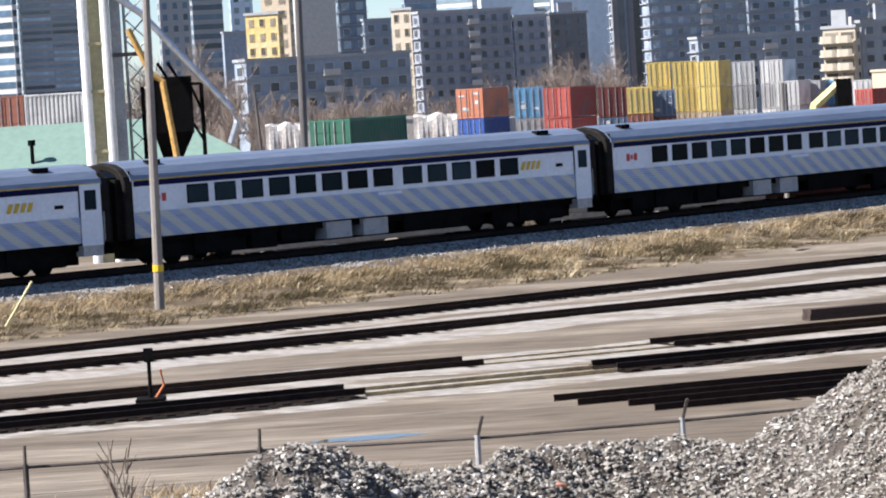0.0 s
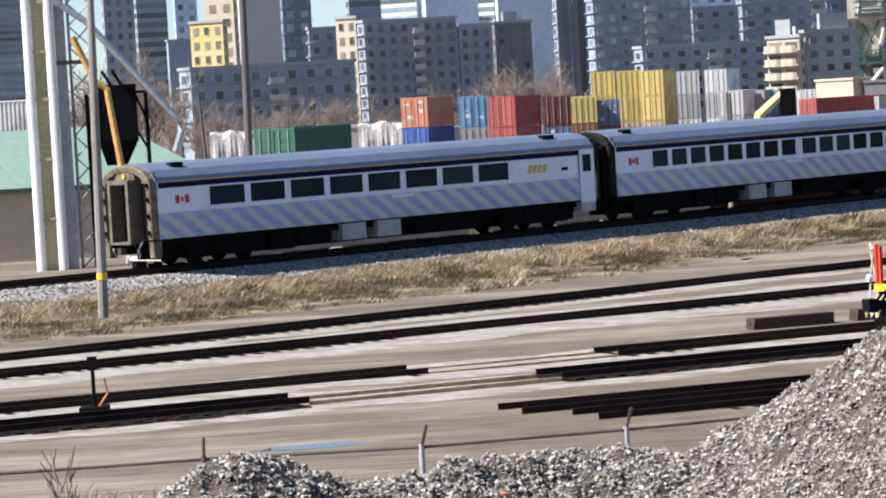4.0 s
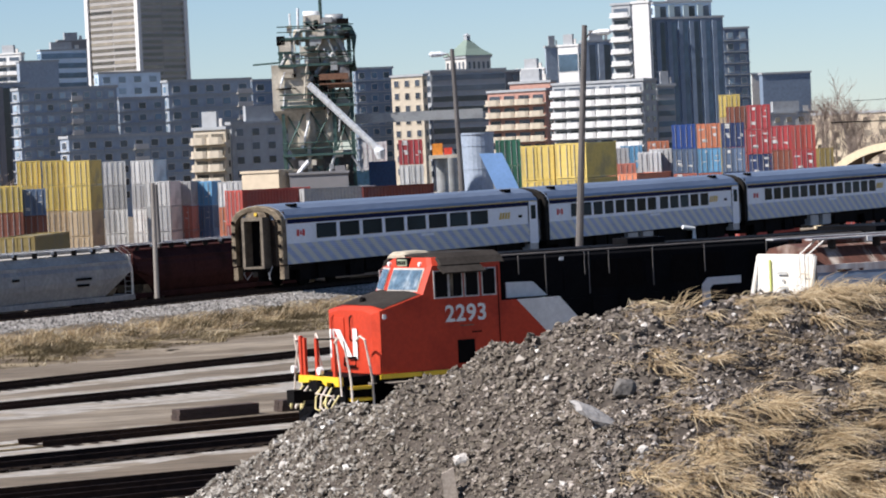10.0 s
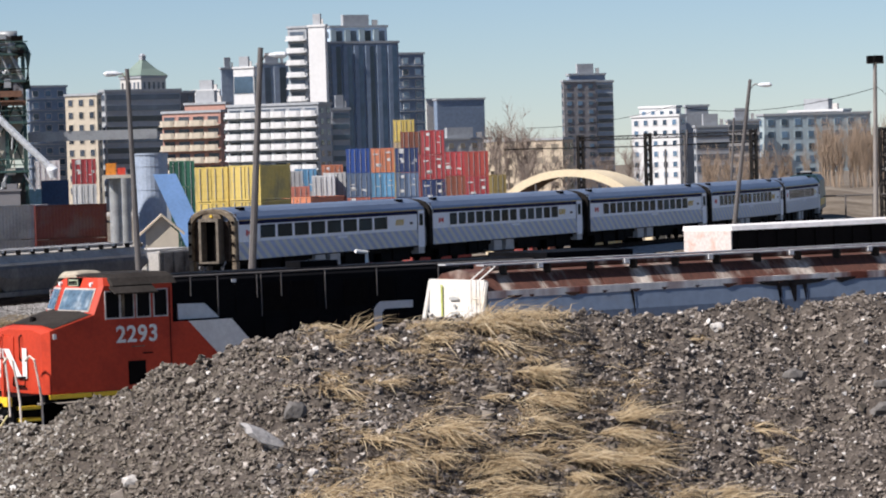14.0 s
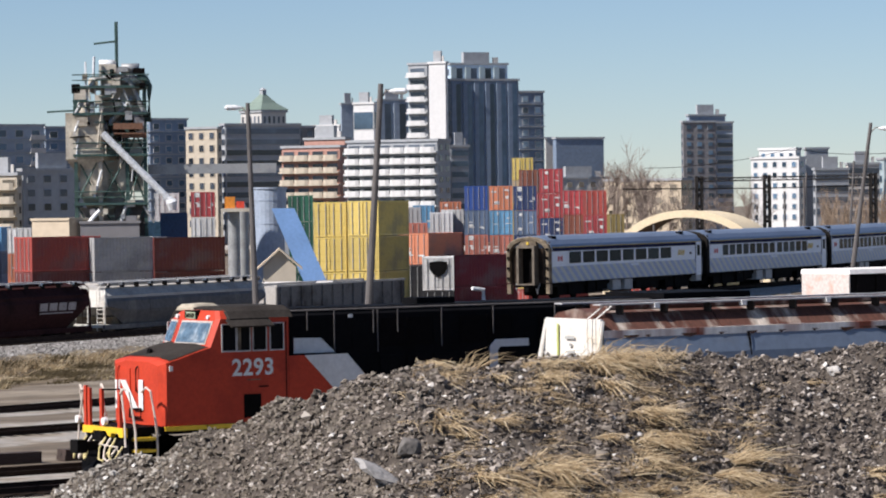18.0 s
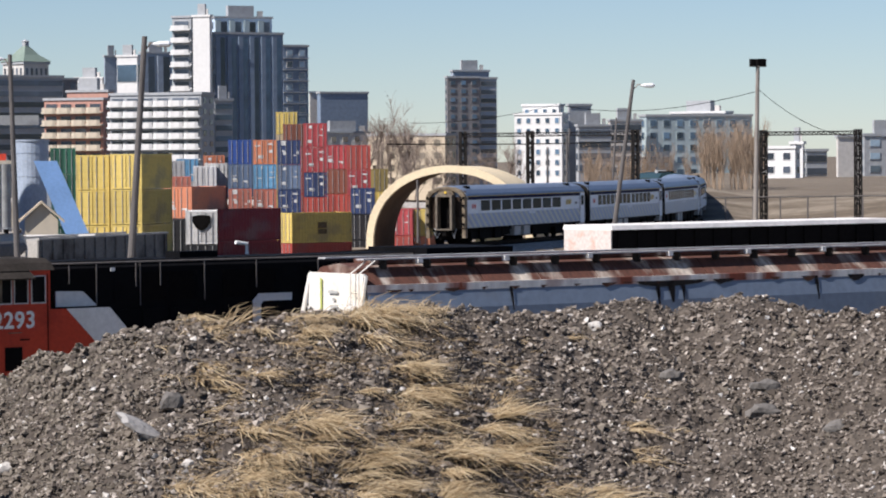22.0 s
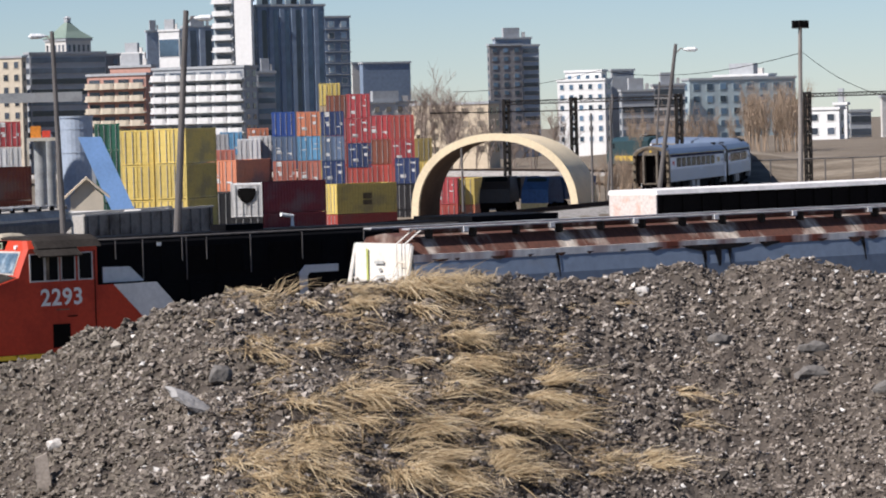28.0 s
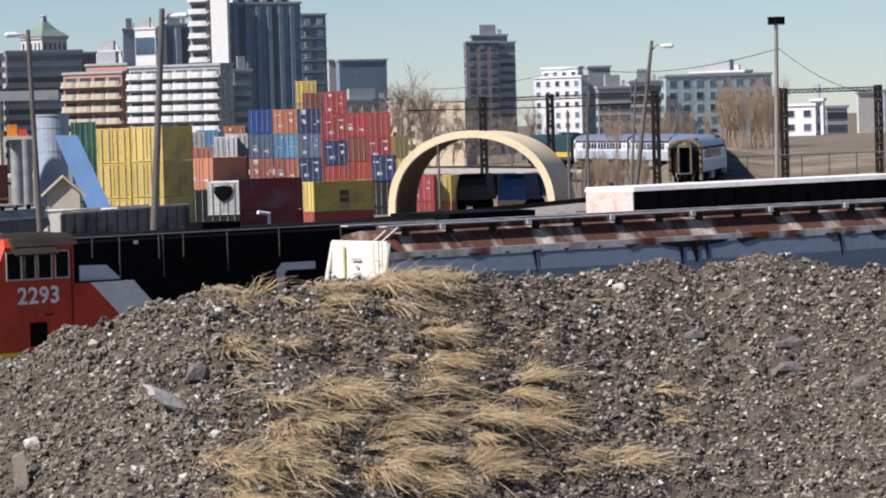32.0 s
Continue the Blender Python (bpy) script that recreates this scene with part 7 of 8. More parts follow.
# small gabled hut
b = (42.73, 210.71, 2.07, 4.21, 11.46)
t = thing("yard_hut", pose(b[0], b[1], -1.75, 0, 0, -b[4]), "small cream hut with pitched roof", "hut")
part("wall", MB().prism([(-b[2] / 2, 0), (b[2] / 2, 0), (b[2] / 2, b[3] + 1.2), (0, b[3] + 2.2), (-b[2] / 2, b[3] + 1.2)], 0, 4), [WALLS["cream"]], t)
for s in (-1, 1):
    part("roof_slope", MB().loft([[(0, -0.3, b[3] + 2.25), (0, 4.3, b[3] + 2.25), (0, 4.3, b[3] + 2.4), (0, -0.3, b[3] + 2.4)], [(s * (b[2] / 2 + 0.4), -0.3, b[3] + 1.0), (s * (b[2] / 2 + 0.4), 4.3, b[3] + 1.0), (s * (b[2] / 2 + 0.4), 4.3, b[3] + 1.15), (s * (b[2] / 2 + 0.4), -0.3, b[3] + 1.15)]]), [WALLS["tan"]], t)

# ---- west plant: white columns, lattice tower, black hopper, green roof ----
wo = (-14.29, 164.38, 7.49)
wa = -4.97
west = thing("conveyor_tower", pose(wo[0], wo[1], 0, 0, 0, -wa), "white twin column tower with grey lattice and silver chute pipe", "industrial tower")
M_WCOL = mat("white painted column", (0.86, 0.85, 0.80), 0.6, 0, 0.1, 0.5, 6)
M_WYEL = mat("yellowed panel", (0.50, 0.44, 0.24), 0.8, 0, 0.2, 0.5, 6)
for x in (-2.55, -1.5):
    part("column", MB().tube([(x, 0.1, 0.0), (x, 0.1, 15)], 0.24, 14), [M_WCOL], west, "white column")
part("panel", MB().box(-2.35, -1.7, 0.15, 0.3, 0.0, 15), [M_WYEL], west, "yellowed panel")
for z in (2.5, 5.4, 8.3, 10.6, 13):
    part("cross_tie", MB().box(-2.75, -1.3, -0.04, 0.0, z - 0.08, z + 0.08), [M_WYEL], west)
part("grey_column", MB().box(-1.25, -0.75, 0.3, 0.8, 0.0, 15), [M_PGREY], west)
part("lattice_mast", lattice(MB(), (-0.05, 1.0, 0.0), (-0.05, 1.0, 15.0), 1.05, 14, 0.07), [M_PGREY], west, "grey lattice mast")
part("chute_pipe", MB().tube([(-1.2, -0.5, 13.0), (0.3, -0.5, 11.9), (4.35, -0.5, 7.05), (4.55, -0.5, 6.4), (4.2, -0.5, 5.4)], 0.16, 8), [mat("silver pipe", (0.55, 0.57, 0.60), 0.35, 0.6)], west, "silver chute pipe")
part("bracket", MB().box(-1.3, 0.6, 0.2, 0.4, 9.9, 10.1), [M_POLED], west)
part("feed_pipe", MB().tube([(-0.4, -0.3, 11.2), (0.55, -0.3, 9.0), (1.1, -0.3, 8.6), (1.55, -0.3, 5.0), (1.75, -0.3, 2.5)], 0.16, 8), [mat("orange-brown pipe", (0.62, 0.36, 0.10), 0.6)], west, "orange feed pipe")
hp = thing("black_hopper", pose(wo[0], wo[1], 0, 0, 0, -wa), "black steel hopper bin on a black frame", "hopper")
part("bin", MB().box(0.55, 2.5, 0.3, 2.4, 6.1, 8.8).loft([[(0.55, 0.3, 6.1), (2.5, 0.3, 6.1), (2.5, 2.4, 6.1), (0.55, 2.4, 6.1)], [(0.9, 0.8, 4.9), (1.9, 0.8, 4.9), (1.9, 1.8, 4.9), (0.9, 1.8, 4.9)]]), [M_BLACK], hp)
for x in (0.1, 2.95):
    part("frame_post", MB().box(x - 0.1, x + 0.1, 0.2, 0.4, 0, 8.4), [M_BLACK], hp)
for a, b_ in (((2.95, 0.3, 8.4), (2.4, 0.3, 8.4)), ((2.95, 0.3, 5.6), (2.4, 0.3, 6.6)), ((2.95, 0.3, 7.0), (2.45, 0.3, 8.3))):
    part("strut", MB().tube([a, b_], 0.07, 5), [M_BLACK], hp)
for k in range(3):
    part("top_fitting", MB().tube([(0.8 + 0.5 * k, 0.8, 8.8), (0.4 + 0.5 * k, 0.8, 9.5)], 0.08, 5), [M_BLACK], hp)
g0 = (-16.13, 175.26, 4.97)
gr = thing("green_roof_building", pose(g0[0], g0[1], -0.3, 0, 0, --5.26), "long low building with turquoise green metal roof", "building")
ez, rz_ = 4.14, 6.5
part("wall", MB().box(-12, 6.8, 0.6, 9, 0, ez), [WALLS["tan"]], gr)
M_GROOF = mat("turquoise metal roof", (0.19, 0.285, 0.235), 0.6, 0.1, 0.1, 0.2, 3)
part("roof", MB().loft([[(-12.5, 0, ez), (7.6, 0, ez), (7.6, 9.6, ez), (-12.5, 9.6, ez)], [(-12.5, 4.4, rz_ + 0.6), (2.6, 4.4, rz_ + 0.6), (2.6, 5.2, rz_ + 0.6), (-12.5, 5.2, rz_ + 0.6)]]), [M_GROOF], gr, "turquoise metal roof")
part("eave", MB().box(-12.5, 7.6, -0.06, 0.1, ez - 0.25, ez), [mat("dark green eave", (0.03, 0.06, 0.045), 0.7)], gr)
part("vent_pipe", MB().tube([(-4.9, 1.5, ez), (-4.9, 1.5, ez + 1.9)], 0.1, 6), [M_BLACK], gr)
part("vent_cap", MB().tube([(-4.9, 1.5, ez + 1.9), (-4.9, 1.5, ez + 2.2)], 0.2, 8), [M_BLACK], gr)
wc = (-26.25, 216.41, 8.63)
for k in range(2):
    container(wc[0] + 0.0, wc[1] + 0.0, wc[2] - 2.59 * (k + 1), 90 - -6.92 - 104, 6.06, 2.59, "white", "beside the green-roofed building")
container(wc[0], wc[1], wc[2] - 2.59 * 3, 90 - -6.92 - 104, 6.06, 2.59, "white", "beside the green-roofed building")
# pale tarpaulin heap east of the green container
tp = (-0.16, 215.0, 2.78, 6.14, -0.04)
tarp = MB()
for i in range(9):
    for j in range(5):
        a0, b0, a1, b1 = -tp[2] / 2 + tp[2] * i / 9, j, -tp[2] / 2 + tp[2] * (i + 1) / 9, j + 1
        hz = lambda p, q: tp[3] - 0.5 + 0.5 * noise.noise(Vector((p * 1.3, q * 1.3, 0)))
        tarp.quad([(a0, b0, hz(a0, b0)), (a1, b0, hz(a1, b0)), (a1, b1, hz(a1, b1)), (a0, b1, hz(a0, b1))])
for i in range(9):
    a0, a1 = -tp[2] / 2 + tp[2] * i / 9, -tp[2] / 2 + tp[2] * (i + 1) / 9
    q = 0.35 * ((i * 7) % 3 - 1)
    tarp.quad([(a0, -0.2 - 0.35 * ((i * 5) % 3), -1), (a1, -0.2 - 0.35 * ((i * 5 + 5) % 3), -1), (a1, 0, tp[3] - 0.5 + 0.5 * noise.noise(Vector((a1 * 1.3, 0, 0)))), (a0, 0, tp[3] - 0.5 + 0.5 * noise.noise(Vector((a0 * 1.3, 0, 0))))])
solid("tarpaulin_cover", tarp, [mat("dirty white tarpaulin", (0.62, 0.58, 0.53), 0.9, 0, 0.25, 0.8, 5, other=(0.38, 0.34, 0.31))], "dirty white tarpaulin over a heap of goods", "tarpaulin", m=pose(tp[0], tp[1], 0, 0, 0, -tp[4]))
ob = copy_thing(scene.collection.objects["tarpaulin_cover"], pose(-9.3, 205.0, 0.05, 0, 0, 2.6))
ob.scale = (0.82, 1, 1)
w0, w1 = (-11.2, 221.8), (1.3, 222.0)
t = thing("yard_wall", pose(w0[0], w0[1], -0.2, 0, 0, math.degrees(math.atan2(w1[1] - w0[1], w1[0] - w0[0]))), "long pale concrete wall behind the green container", "wall")
for k in range(6):
    part("panel", MB().box(2.09 * k, 2.09 * k + 2.05, 0, 0.2, -0.5, 5.75), [mat("dusty pale concrete panel", (0.50, 0.475, 0.45), 0.9, 0, 0.2, 0.7, 6, other=(0.36, 0.33, 0.30))], t)
part("coping", MB().box(-0.1, 12.6, -0.08, 0.28, 5.75, 5.95), [WALLS["concrete"]], t)
# leaning yellow loader arm behind the train
la, lb = (22.11, 198.77, 5.1), (23.55, 198.61, 6.28)
loader = thing("loader_arm", pose(la[0], la[1], 0), "pale yellow loader arm with dark bucket", "loader")
part("arm", MB().tube([(-0.3, -0.3, la[2] - 1.5), (0, 0, la[2]), (lb[0] - la[0], lb[1] - la[1], lb[2])], 0.3, 6), [mat("pale yellow arm", (0.66, 0.60, 0.26), 0.6)], loader, "pale yellow arm")
part("bucket", MB().box(lb[0] - la[0] - 0.2, lb[0] - la[0] + 0.7, lb[1] - la[1] - 0.5, lb[1] - la[1] + 0.5, lb[2] - 1.3, lb[2] + 0.3), [M_BLACK], loader)

# ---- fence in front of the yard ----
M_FENCE = mat("rusty fence steel", (0.10, 0.085, 0.075), 0.7, 0.3, 0.3, 2, 20)
fence_pts = [(-7.02, 54.81, 1.75), (-3.23, 55.24, 1.75), (0.33, 55.12, 1.75), (3.74, 55.94, 1.75), (7.21, 57.21, 1.75)]
ft = thing("yard_fence", pose(0, 0, 0), "rusty steel fence with leaning barbed-wire arms", "fence")
for a, b in zip(fence_pts, fence_pts[1:]):
    part("top_rail", MB().tube([a, b], 0.028, 6), [M_FENCE], ft)
    for z in (0.45, 0.9, 1.3):
        part("wire", MB().tube([(a[0], a[1], z), (b[0], b[1], z)], 0.005, 3), [M_FENCE], ft)
e0 = Vector(fence_pts[0]) + (Vector(fence_pts[0]) - Vector(fence_pts[1]))
part("top_rail", MB().tube([e0, fence_pts[0]], 0.028, 6), [M_FENCE], ft)
for k, p in enumerate(fence_pts):
    part("post", MB().tube([(p[0], p[1], -0.15), (p[0], p[1], 1.8)], 0.05, 8), [M_GREY if k in (2, 3) else M_FENCE], ft)
    part("barb_arm", MB().tube([(p[0], p[1], 1.75), (p[0] + (0.10 if k > 1 else 0.02), p[1] - 0.1, 2.12)], 0.03, 5), [M_FENCE], ft)

# switch stand between the sidings
sb = (-7.65, 85.32, -0.1)
t = thing("switch_stand", pose(sb[0], sb[1], -0.12), "rusty track switch stand with dark target", "switch stand")
part("post", MB().tube([(0, 0, 0), (0, 0, 1.25)], 0.05, 6), [M_BLACK], t)
part("target", MB().box(-0.12, 0.12, -0.03, 0.03, 1.15, 1.5), [M_BLACK], t)
part("lever", MB().tube([(0.1, 0, 0.2), (0.35, 0, 0.55), (0.28, 0, 0.95)], 0.04, 6), [mat("orange lever", (0.55, 0.16, 0.05), 0.7)], t)
part("base", MB().box(-0.35, 0.35, -0.5, 0.5, 0.0, 0.25), [M_BLACK], t)
# white marker stake and board by the main line
sp, st_ = (-15.56, 118.33, 0.1), (-14.5, 115.09, 1.75)
t = thing("marker_stake", pose(sp[0], sp[1], sp[2]), "leaning pale yellow marker stake in the grass", "stake")
part("stake", MB().tube([(0, 0, -0.1), (st_[0] - sp[0], 0, 1.5)], 0.05, 5), [mat("pale stake", (0.62, 0.55, 0.30), 0.8)], t)

# ---- puddles ----
def puddle(p, rx, ry, rot, m=None, label="still rainwater puddle on the dirt"):
    mb = MB()
    pts = []
    for k in range(28):
        a = 2 * math.pi * k / 28
        f = 1 + 0.35 * noise.noise(Vector((2.2 * math.cos(a), 2.2 * math.sin(a), p[0])))
        pts.append((rx * f * math.cos(a), ry * f * math.sin(a), 0))
    mb.loft([[(x, y, -0.03) for x, y, z in pts], pts])
    solid("puddle", mb, [m or mat("puddle water", (0.10, 0.09, 0.075), 0.04, 0, 0.1)], label, "puddle", "structure", m=pose(p[0], p[1], float(ground_z(p[0], p[1])) + 0.012, 0, 0, rot))


puddle((-1.92, 74.72, -0.1), 1.15, 0.5, 10)
puddle((-2.98, 74.62, -0.1), 0.25, 0.25, 10)
M_PLANK = mat("dark brown timber", (0.060, 0.040, 0.032), 0.9, 0, 0.3, 1.2, 12, 0.4, stretch=(0.3, 3, 3))
for x0, y0, wide in ((10.75, 101.05, 2.75), (14.05, 102.4, 0.6), (15.0, 102.8, 2.4)):
    t = thing("timber_stack", pose(x0, y0, -0.13, 0, 0, 21.8), "low stack of dark brown railway timbers beside the siding", "timber stack", "timber stacks")
    for k in range(2):
        for q in range(2):
            part("timber", MB().box(0.03 * k, wide - 0.02 * q, 0.27 * q, 0.27 * q + 0.25, 0.17 * k, 0.17 * k + 0.165), [M_PLANK], t)

# pale slanted lettering bars on the brown wagon
LB = 10.2
gw = [o for o in scene.collection.objects if o.name.startswith("covered_hopper")][3]
for k in range(4):
    part("lettering_bar", MB().quad([(LB + 0.85 * k, -1.66, 2.05), (LB + 0.7 + 0.85 * k, -1.66, 2.05), (LB + 0.8 + 0.85 * k, -1.66, 2.45), (LB + 0.1 + 0.85 * k, -1.66, 2.45)]), [mat("faded lettering", (0.42, 0.36, 0.33), 0.8)], gw, "faded lettering bar")
part("lettering_line", MB().quad([(LB, -1.66, 1.9), (LB + 3, -1.66, 1.9), (LB + 3, -1.66, 1.96), (LB, -1.66, 1.96)]), [mat("faded lettering", (0.42, 0.36, 0.33), 0.8)], gw)

for hop in [o for o in scene.collection.objects if o.name.startswith("covered_hopper")][1:3]:
    for x, z, w in ((3.4, 2.1, 0.7), (3.3, 1.75, 1.3), (3.3, 1.55, 1.1), (7.6, 2.2, 0.5), (12.2, 2.0, 1.2), (12.3, 1.7, 0.9)):
        part("lettering_bar", MB().box(x, x + w, -1.625, -1.61, z, z + 0.12), [M_DARK], hop, "dark lettering bar")

# short pale post beside the main line
pb = (16.67, 164.16, 1.58)
pole((pb[0], pb[1], 0.3), (16.72, 164.15, 6.72), 0.13, 0.10, "short pale weathered post beside the main line", M_POLE)

# ---- ballast between the sidings ----
def ribbon(name, pts, half, z, m, label, cat, wob=0.6):
    mb = MB()
    left, right = [], []
    for k, (x, y, h) in enumerate(pts):
        a, b = half + wob * noise.noise(Vector((k * 0.7, half, 1))), half + wob * noise.noise(Vector((k * 0.7, half, 9)))
        left.append((x - a * math.sin(h), y + a * math.cos(h)))
        right.append((x + b * math.sin(h), y - b * math.cos(h)))
    rows = []
    for (xa, ya), (xb, yb) in zip(left, right):
        ring = []
        for f in np.linspace(0, 1, 9):
            x, y = xa + (xb - xa) * f, ya + (yb - ya) * f
            ring.append((x, y, float(ground_z(x, y)) + (z if 0 < f < 1 else -0.03)))
        rows.append(ring)
    mb.loft(rows, 0, closed=False, caps=False)
    solid(name, mb, [m], label, cat, "structure")


M_PALEB = mat("pale gravel", (0.285, 0.265, 0.235), 0.95, 0, 0.45, 0.9, 5, 0.9, other=(0.20, 0.165, 0.12), other_amount=0.45, stretch=(0.5, 1.2, 1))
for k, pts in enumerate((straight(-14.1, 105.7, 16.8, 129.4, 60, 60, 2), straight(-13.3, 99.4, 15.0, 116.0, 60, 60, 2), straight(-11.8, 87.7, 12.6, 97.9, 60, 60, 2), straight(-11.0, 81.8, 11.7, 91.3, 60, 60, 2))):
    ribbon("gravel_strip", pts, (3.3, 5.2, 3.0, 3.0)[k], 0.010 + 0.004 * k, M_PALEB, "pale gravel strip along the siding", "gravel", 1.5)

# ---- dry grass ----
def blades(name, roots, per, height, lean, m, label, seed, spread=0.14, width=0.02):
    """Dry tufts as one mesh: roots are (x, y, z, size)."""
    rng = np.random.default_rng(seed)
    roots = np.asarray(roots, float)
    r = np.repeat(roots, per, axis=0)
    n = len(r)
    base = r[:, :3] + np.stack([rng.normal(0, spread, n), rng.normal(0, spread, n), np.full(n, -0.02)], 1) * np.maximum(r[:, 3:4], 0.5)
    h = height * r[:, 3] * rng.uniform(0.5, 1.2, n)
    way = rng.normal(0, 0.55, (n, 2)) + np.asarray(lean)
    tip = base + np.stack([way[:, 0] * h, way[:, 1] * h, h * rng.uniform(0.35, 0.95, n)], 1)
    mid = (base + tip) / 2 + np.stack([0 * h, 0 * h, h * 0.14], 1)
    a = rng.uniform(-0.6, 0.6, n)
    side = np.stack([np.cos(a), np.sin(a), 0 * a], 1) * width * np.maximum(r[:, 3:4], 0.6)
    v = np.stack([base - side, base + side, mid + side * 0.7, mid - side * 0.7, tip], 1).reshape(-1, 3)
    i = np.arange(n)[:, None] * 5
    quads, tris = (i + [0, 1, 2, 3]).tolist(), (i + [3, 2, 4]).tolist()
    me = bpy.data.meshes.new(name)
    me.from_pydata(v.tolist(), [], quads + tris)
    me.materials.append(m)
    return tagged(new(name, me), label, "grass", kind="stuff")


def island_mat(name, stops, rough=0.9, thin=0.0, patch=None):
    """Each blade or stone takes its own shade from a ramp."""
    m = bpy.data.materials.new(name)
    m.use_nodes = True
    n, l = m.node_tree.nodes, m.node_tree.links
    g, rp = n.new("ShaderNodeNewGeometry"), n.new("ShaderNodeValToRGB")
    el = rp.color_ramp.elements
    while len(el) < len(stops):
        el.new(0.5)
    for e, (p, c) in zip(el, stops):
        e.position, e.color = p, (*c, 1)
    l.new(g.outputs["Random Per Island"], rp.inputs[0])
    if patch:
        # withered darker patches with their own shape
        co, ns, r2, mx = n.new("ShaderNodeTexCoord"), n.new("ShaderNodeTexNoise"), n.new("ShaderNodeValToRGB"), n.new("ShaderNodeMix")
        mx.data_type = "RGBA"
        ns.inputs["Scale"].default_value, ns.inputs["Detail"].default_value = patch[1], 5
        r2.color_ramp.elements[0].position, r2.color_ramp.elements[1].position = 0.42, 0.50
        l.new(co.outputs["Object"], ns.inputs["Vector"])
        l.new(ns.outputs[0], r2.inputs[0])
        l.new(r2.outputs[0], mx.inputs[0])
        l.new(rp.outputs[0], mx.inputs[6])
        mx.inputs[7].default_value = (*patch[0], 1)
        l.new(mx.outputs[2], n["Principled BSDF"].inputs["Base Color"])
    else:
        l.new(rp.outputs[0], n["Principled BSDF"].inputs["Base Color"])
    n["Principled BSDF"].inputs["Roughness"].default_value = rough
    if thin:
        tr, ad = n.new("ShaderNodeBsdfTranslucent"), n.new("ShaderNodeMixShader")
        ad.inputs[0].default_value = thin
        l.new(rp.outputs[0], tr.inputs[0])
        l.new(n["Principled BSDF"].outputs[0], ad.inputs[1])
        l.new(tr.outputs[0], ad.inputs[2])
        l.new(ad.outputs[0], n["Material Output"].inputs[0])
    return m


M_STRAW = island_mat("straw", [(0.0, (0.20, 0.14, 0.075)), (0.35, (0.40, 0.30, 0.17)), (0.75, (0.60, 0.48, 0.30)), (1.0, (0.74, 0.63, 0.44))], thin=0.4)
M_BANKG = island_mat("bank grass", [(0.0, (0.12, 0.09, 0.045)), (0.3, (0.30, 0.235, 0.13)), (0.7, (0.52, 0.42, 0.25)), (1.0, (0.68, 0.58, 0.40))], thin=0.12, patch=((0.075, 0.056, 0.024), 0.32))
rng = np.random.default_rng(5)
roots = []
for k in range(17000):
    s, o = rng.uniform(-95, 60), -rng.uniform(4.6, 12.4)
    if rng.random() > (0.12 + 0.88 * smooth01(noise.noise(Vector((s * 0.3, o * 0.7, 4))) * 2.4 + 0.45)) * (1 - 0.75 * smooth01((-o - 9.0) / 3.0)):
        continue
    x, y, h = on_line(s, o)
    roots.append((x, y, 0, rng.uniform(0.3, 0.8) + 0.9 * max(0.0, noise.noise(Vector((s * 0.5, o * 0.8, 9))))))
roots = np.array(roots)
roots[:, 2] = ground_z(roots[:, 0], roots[:, 1])
blades("bank_grass", roots, 14, 0.40, (0.55, -0.3), M_BANKG, "dry straw-coloured grass on the railway bank", 11, 0.22, 0.022)
fringe = []
for k in range(5200):
    s, o = rng.uniform(-95, 60), -rng.uniform(4.5, 6.6)
    if rng.random() < 1.15 - (abs(o) - 4.5) / 2.0 + 0.5 * noise.noise(Vector((s * 0.25, 0, 2))):
        x, y, h = on_line(s, o)
        fringe.append((x, y, float(ground_z(x, y)), rng.uniform(0.5, 1.1)))
blades("fringe_grass", fringe, 12, 0.42, (0.4, -0.2), M_STRAW, "pale long dry grass fringing the ballast", 14, 0.2, 0.02)
bank_soil = mat("brown bank soil", (0.085, 0.06, 0.033), 0.95, 0, 0.4, 0.5, 5, 0.8, other=(0.24, 0.19, 0.115), other_amount=0.5)


def bank_sheet():
    mb = MB()
    ss, oo = np.arange(-105, 90, 1.5), np.arange(-12.9, -2.4, 0.7)
    for s in ss:
        for o in oo:
            p = []
            for a, b in ((s, o), (s + 1.5, o), (s + 1.5, o + 0.7), (s, o + 0.7)):
                x, y, h = on_line(a, b + (0.8 * noise.noise(Vector((a * 0.3, 0, 0))) if b < -12.4 else 0))
                p.append((x, y, 0))
            mb.quad(p)
    v = np.array(mb.v)
    v[:, 2] = ground_z(v[:, 0], v[:, 1]) + np.where(off_line(v[:, 0], v[:, 1]) > 12.0, -0.06, 0.035)
    mb.v = v.tolist()
    solid("grassy_bank", mb, [bank_soil], "brown soil bank with dry grass below the main line", "bank", "structure")


bank_sheet()

# ---- stones and grass on the mound ----
def mound_at(az, r):
    z, r0 = mound_z(az, r)
    x, y = r * np.sin(np.radians(az)), r * np.cos(np.radians(az))
    return x, y, z


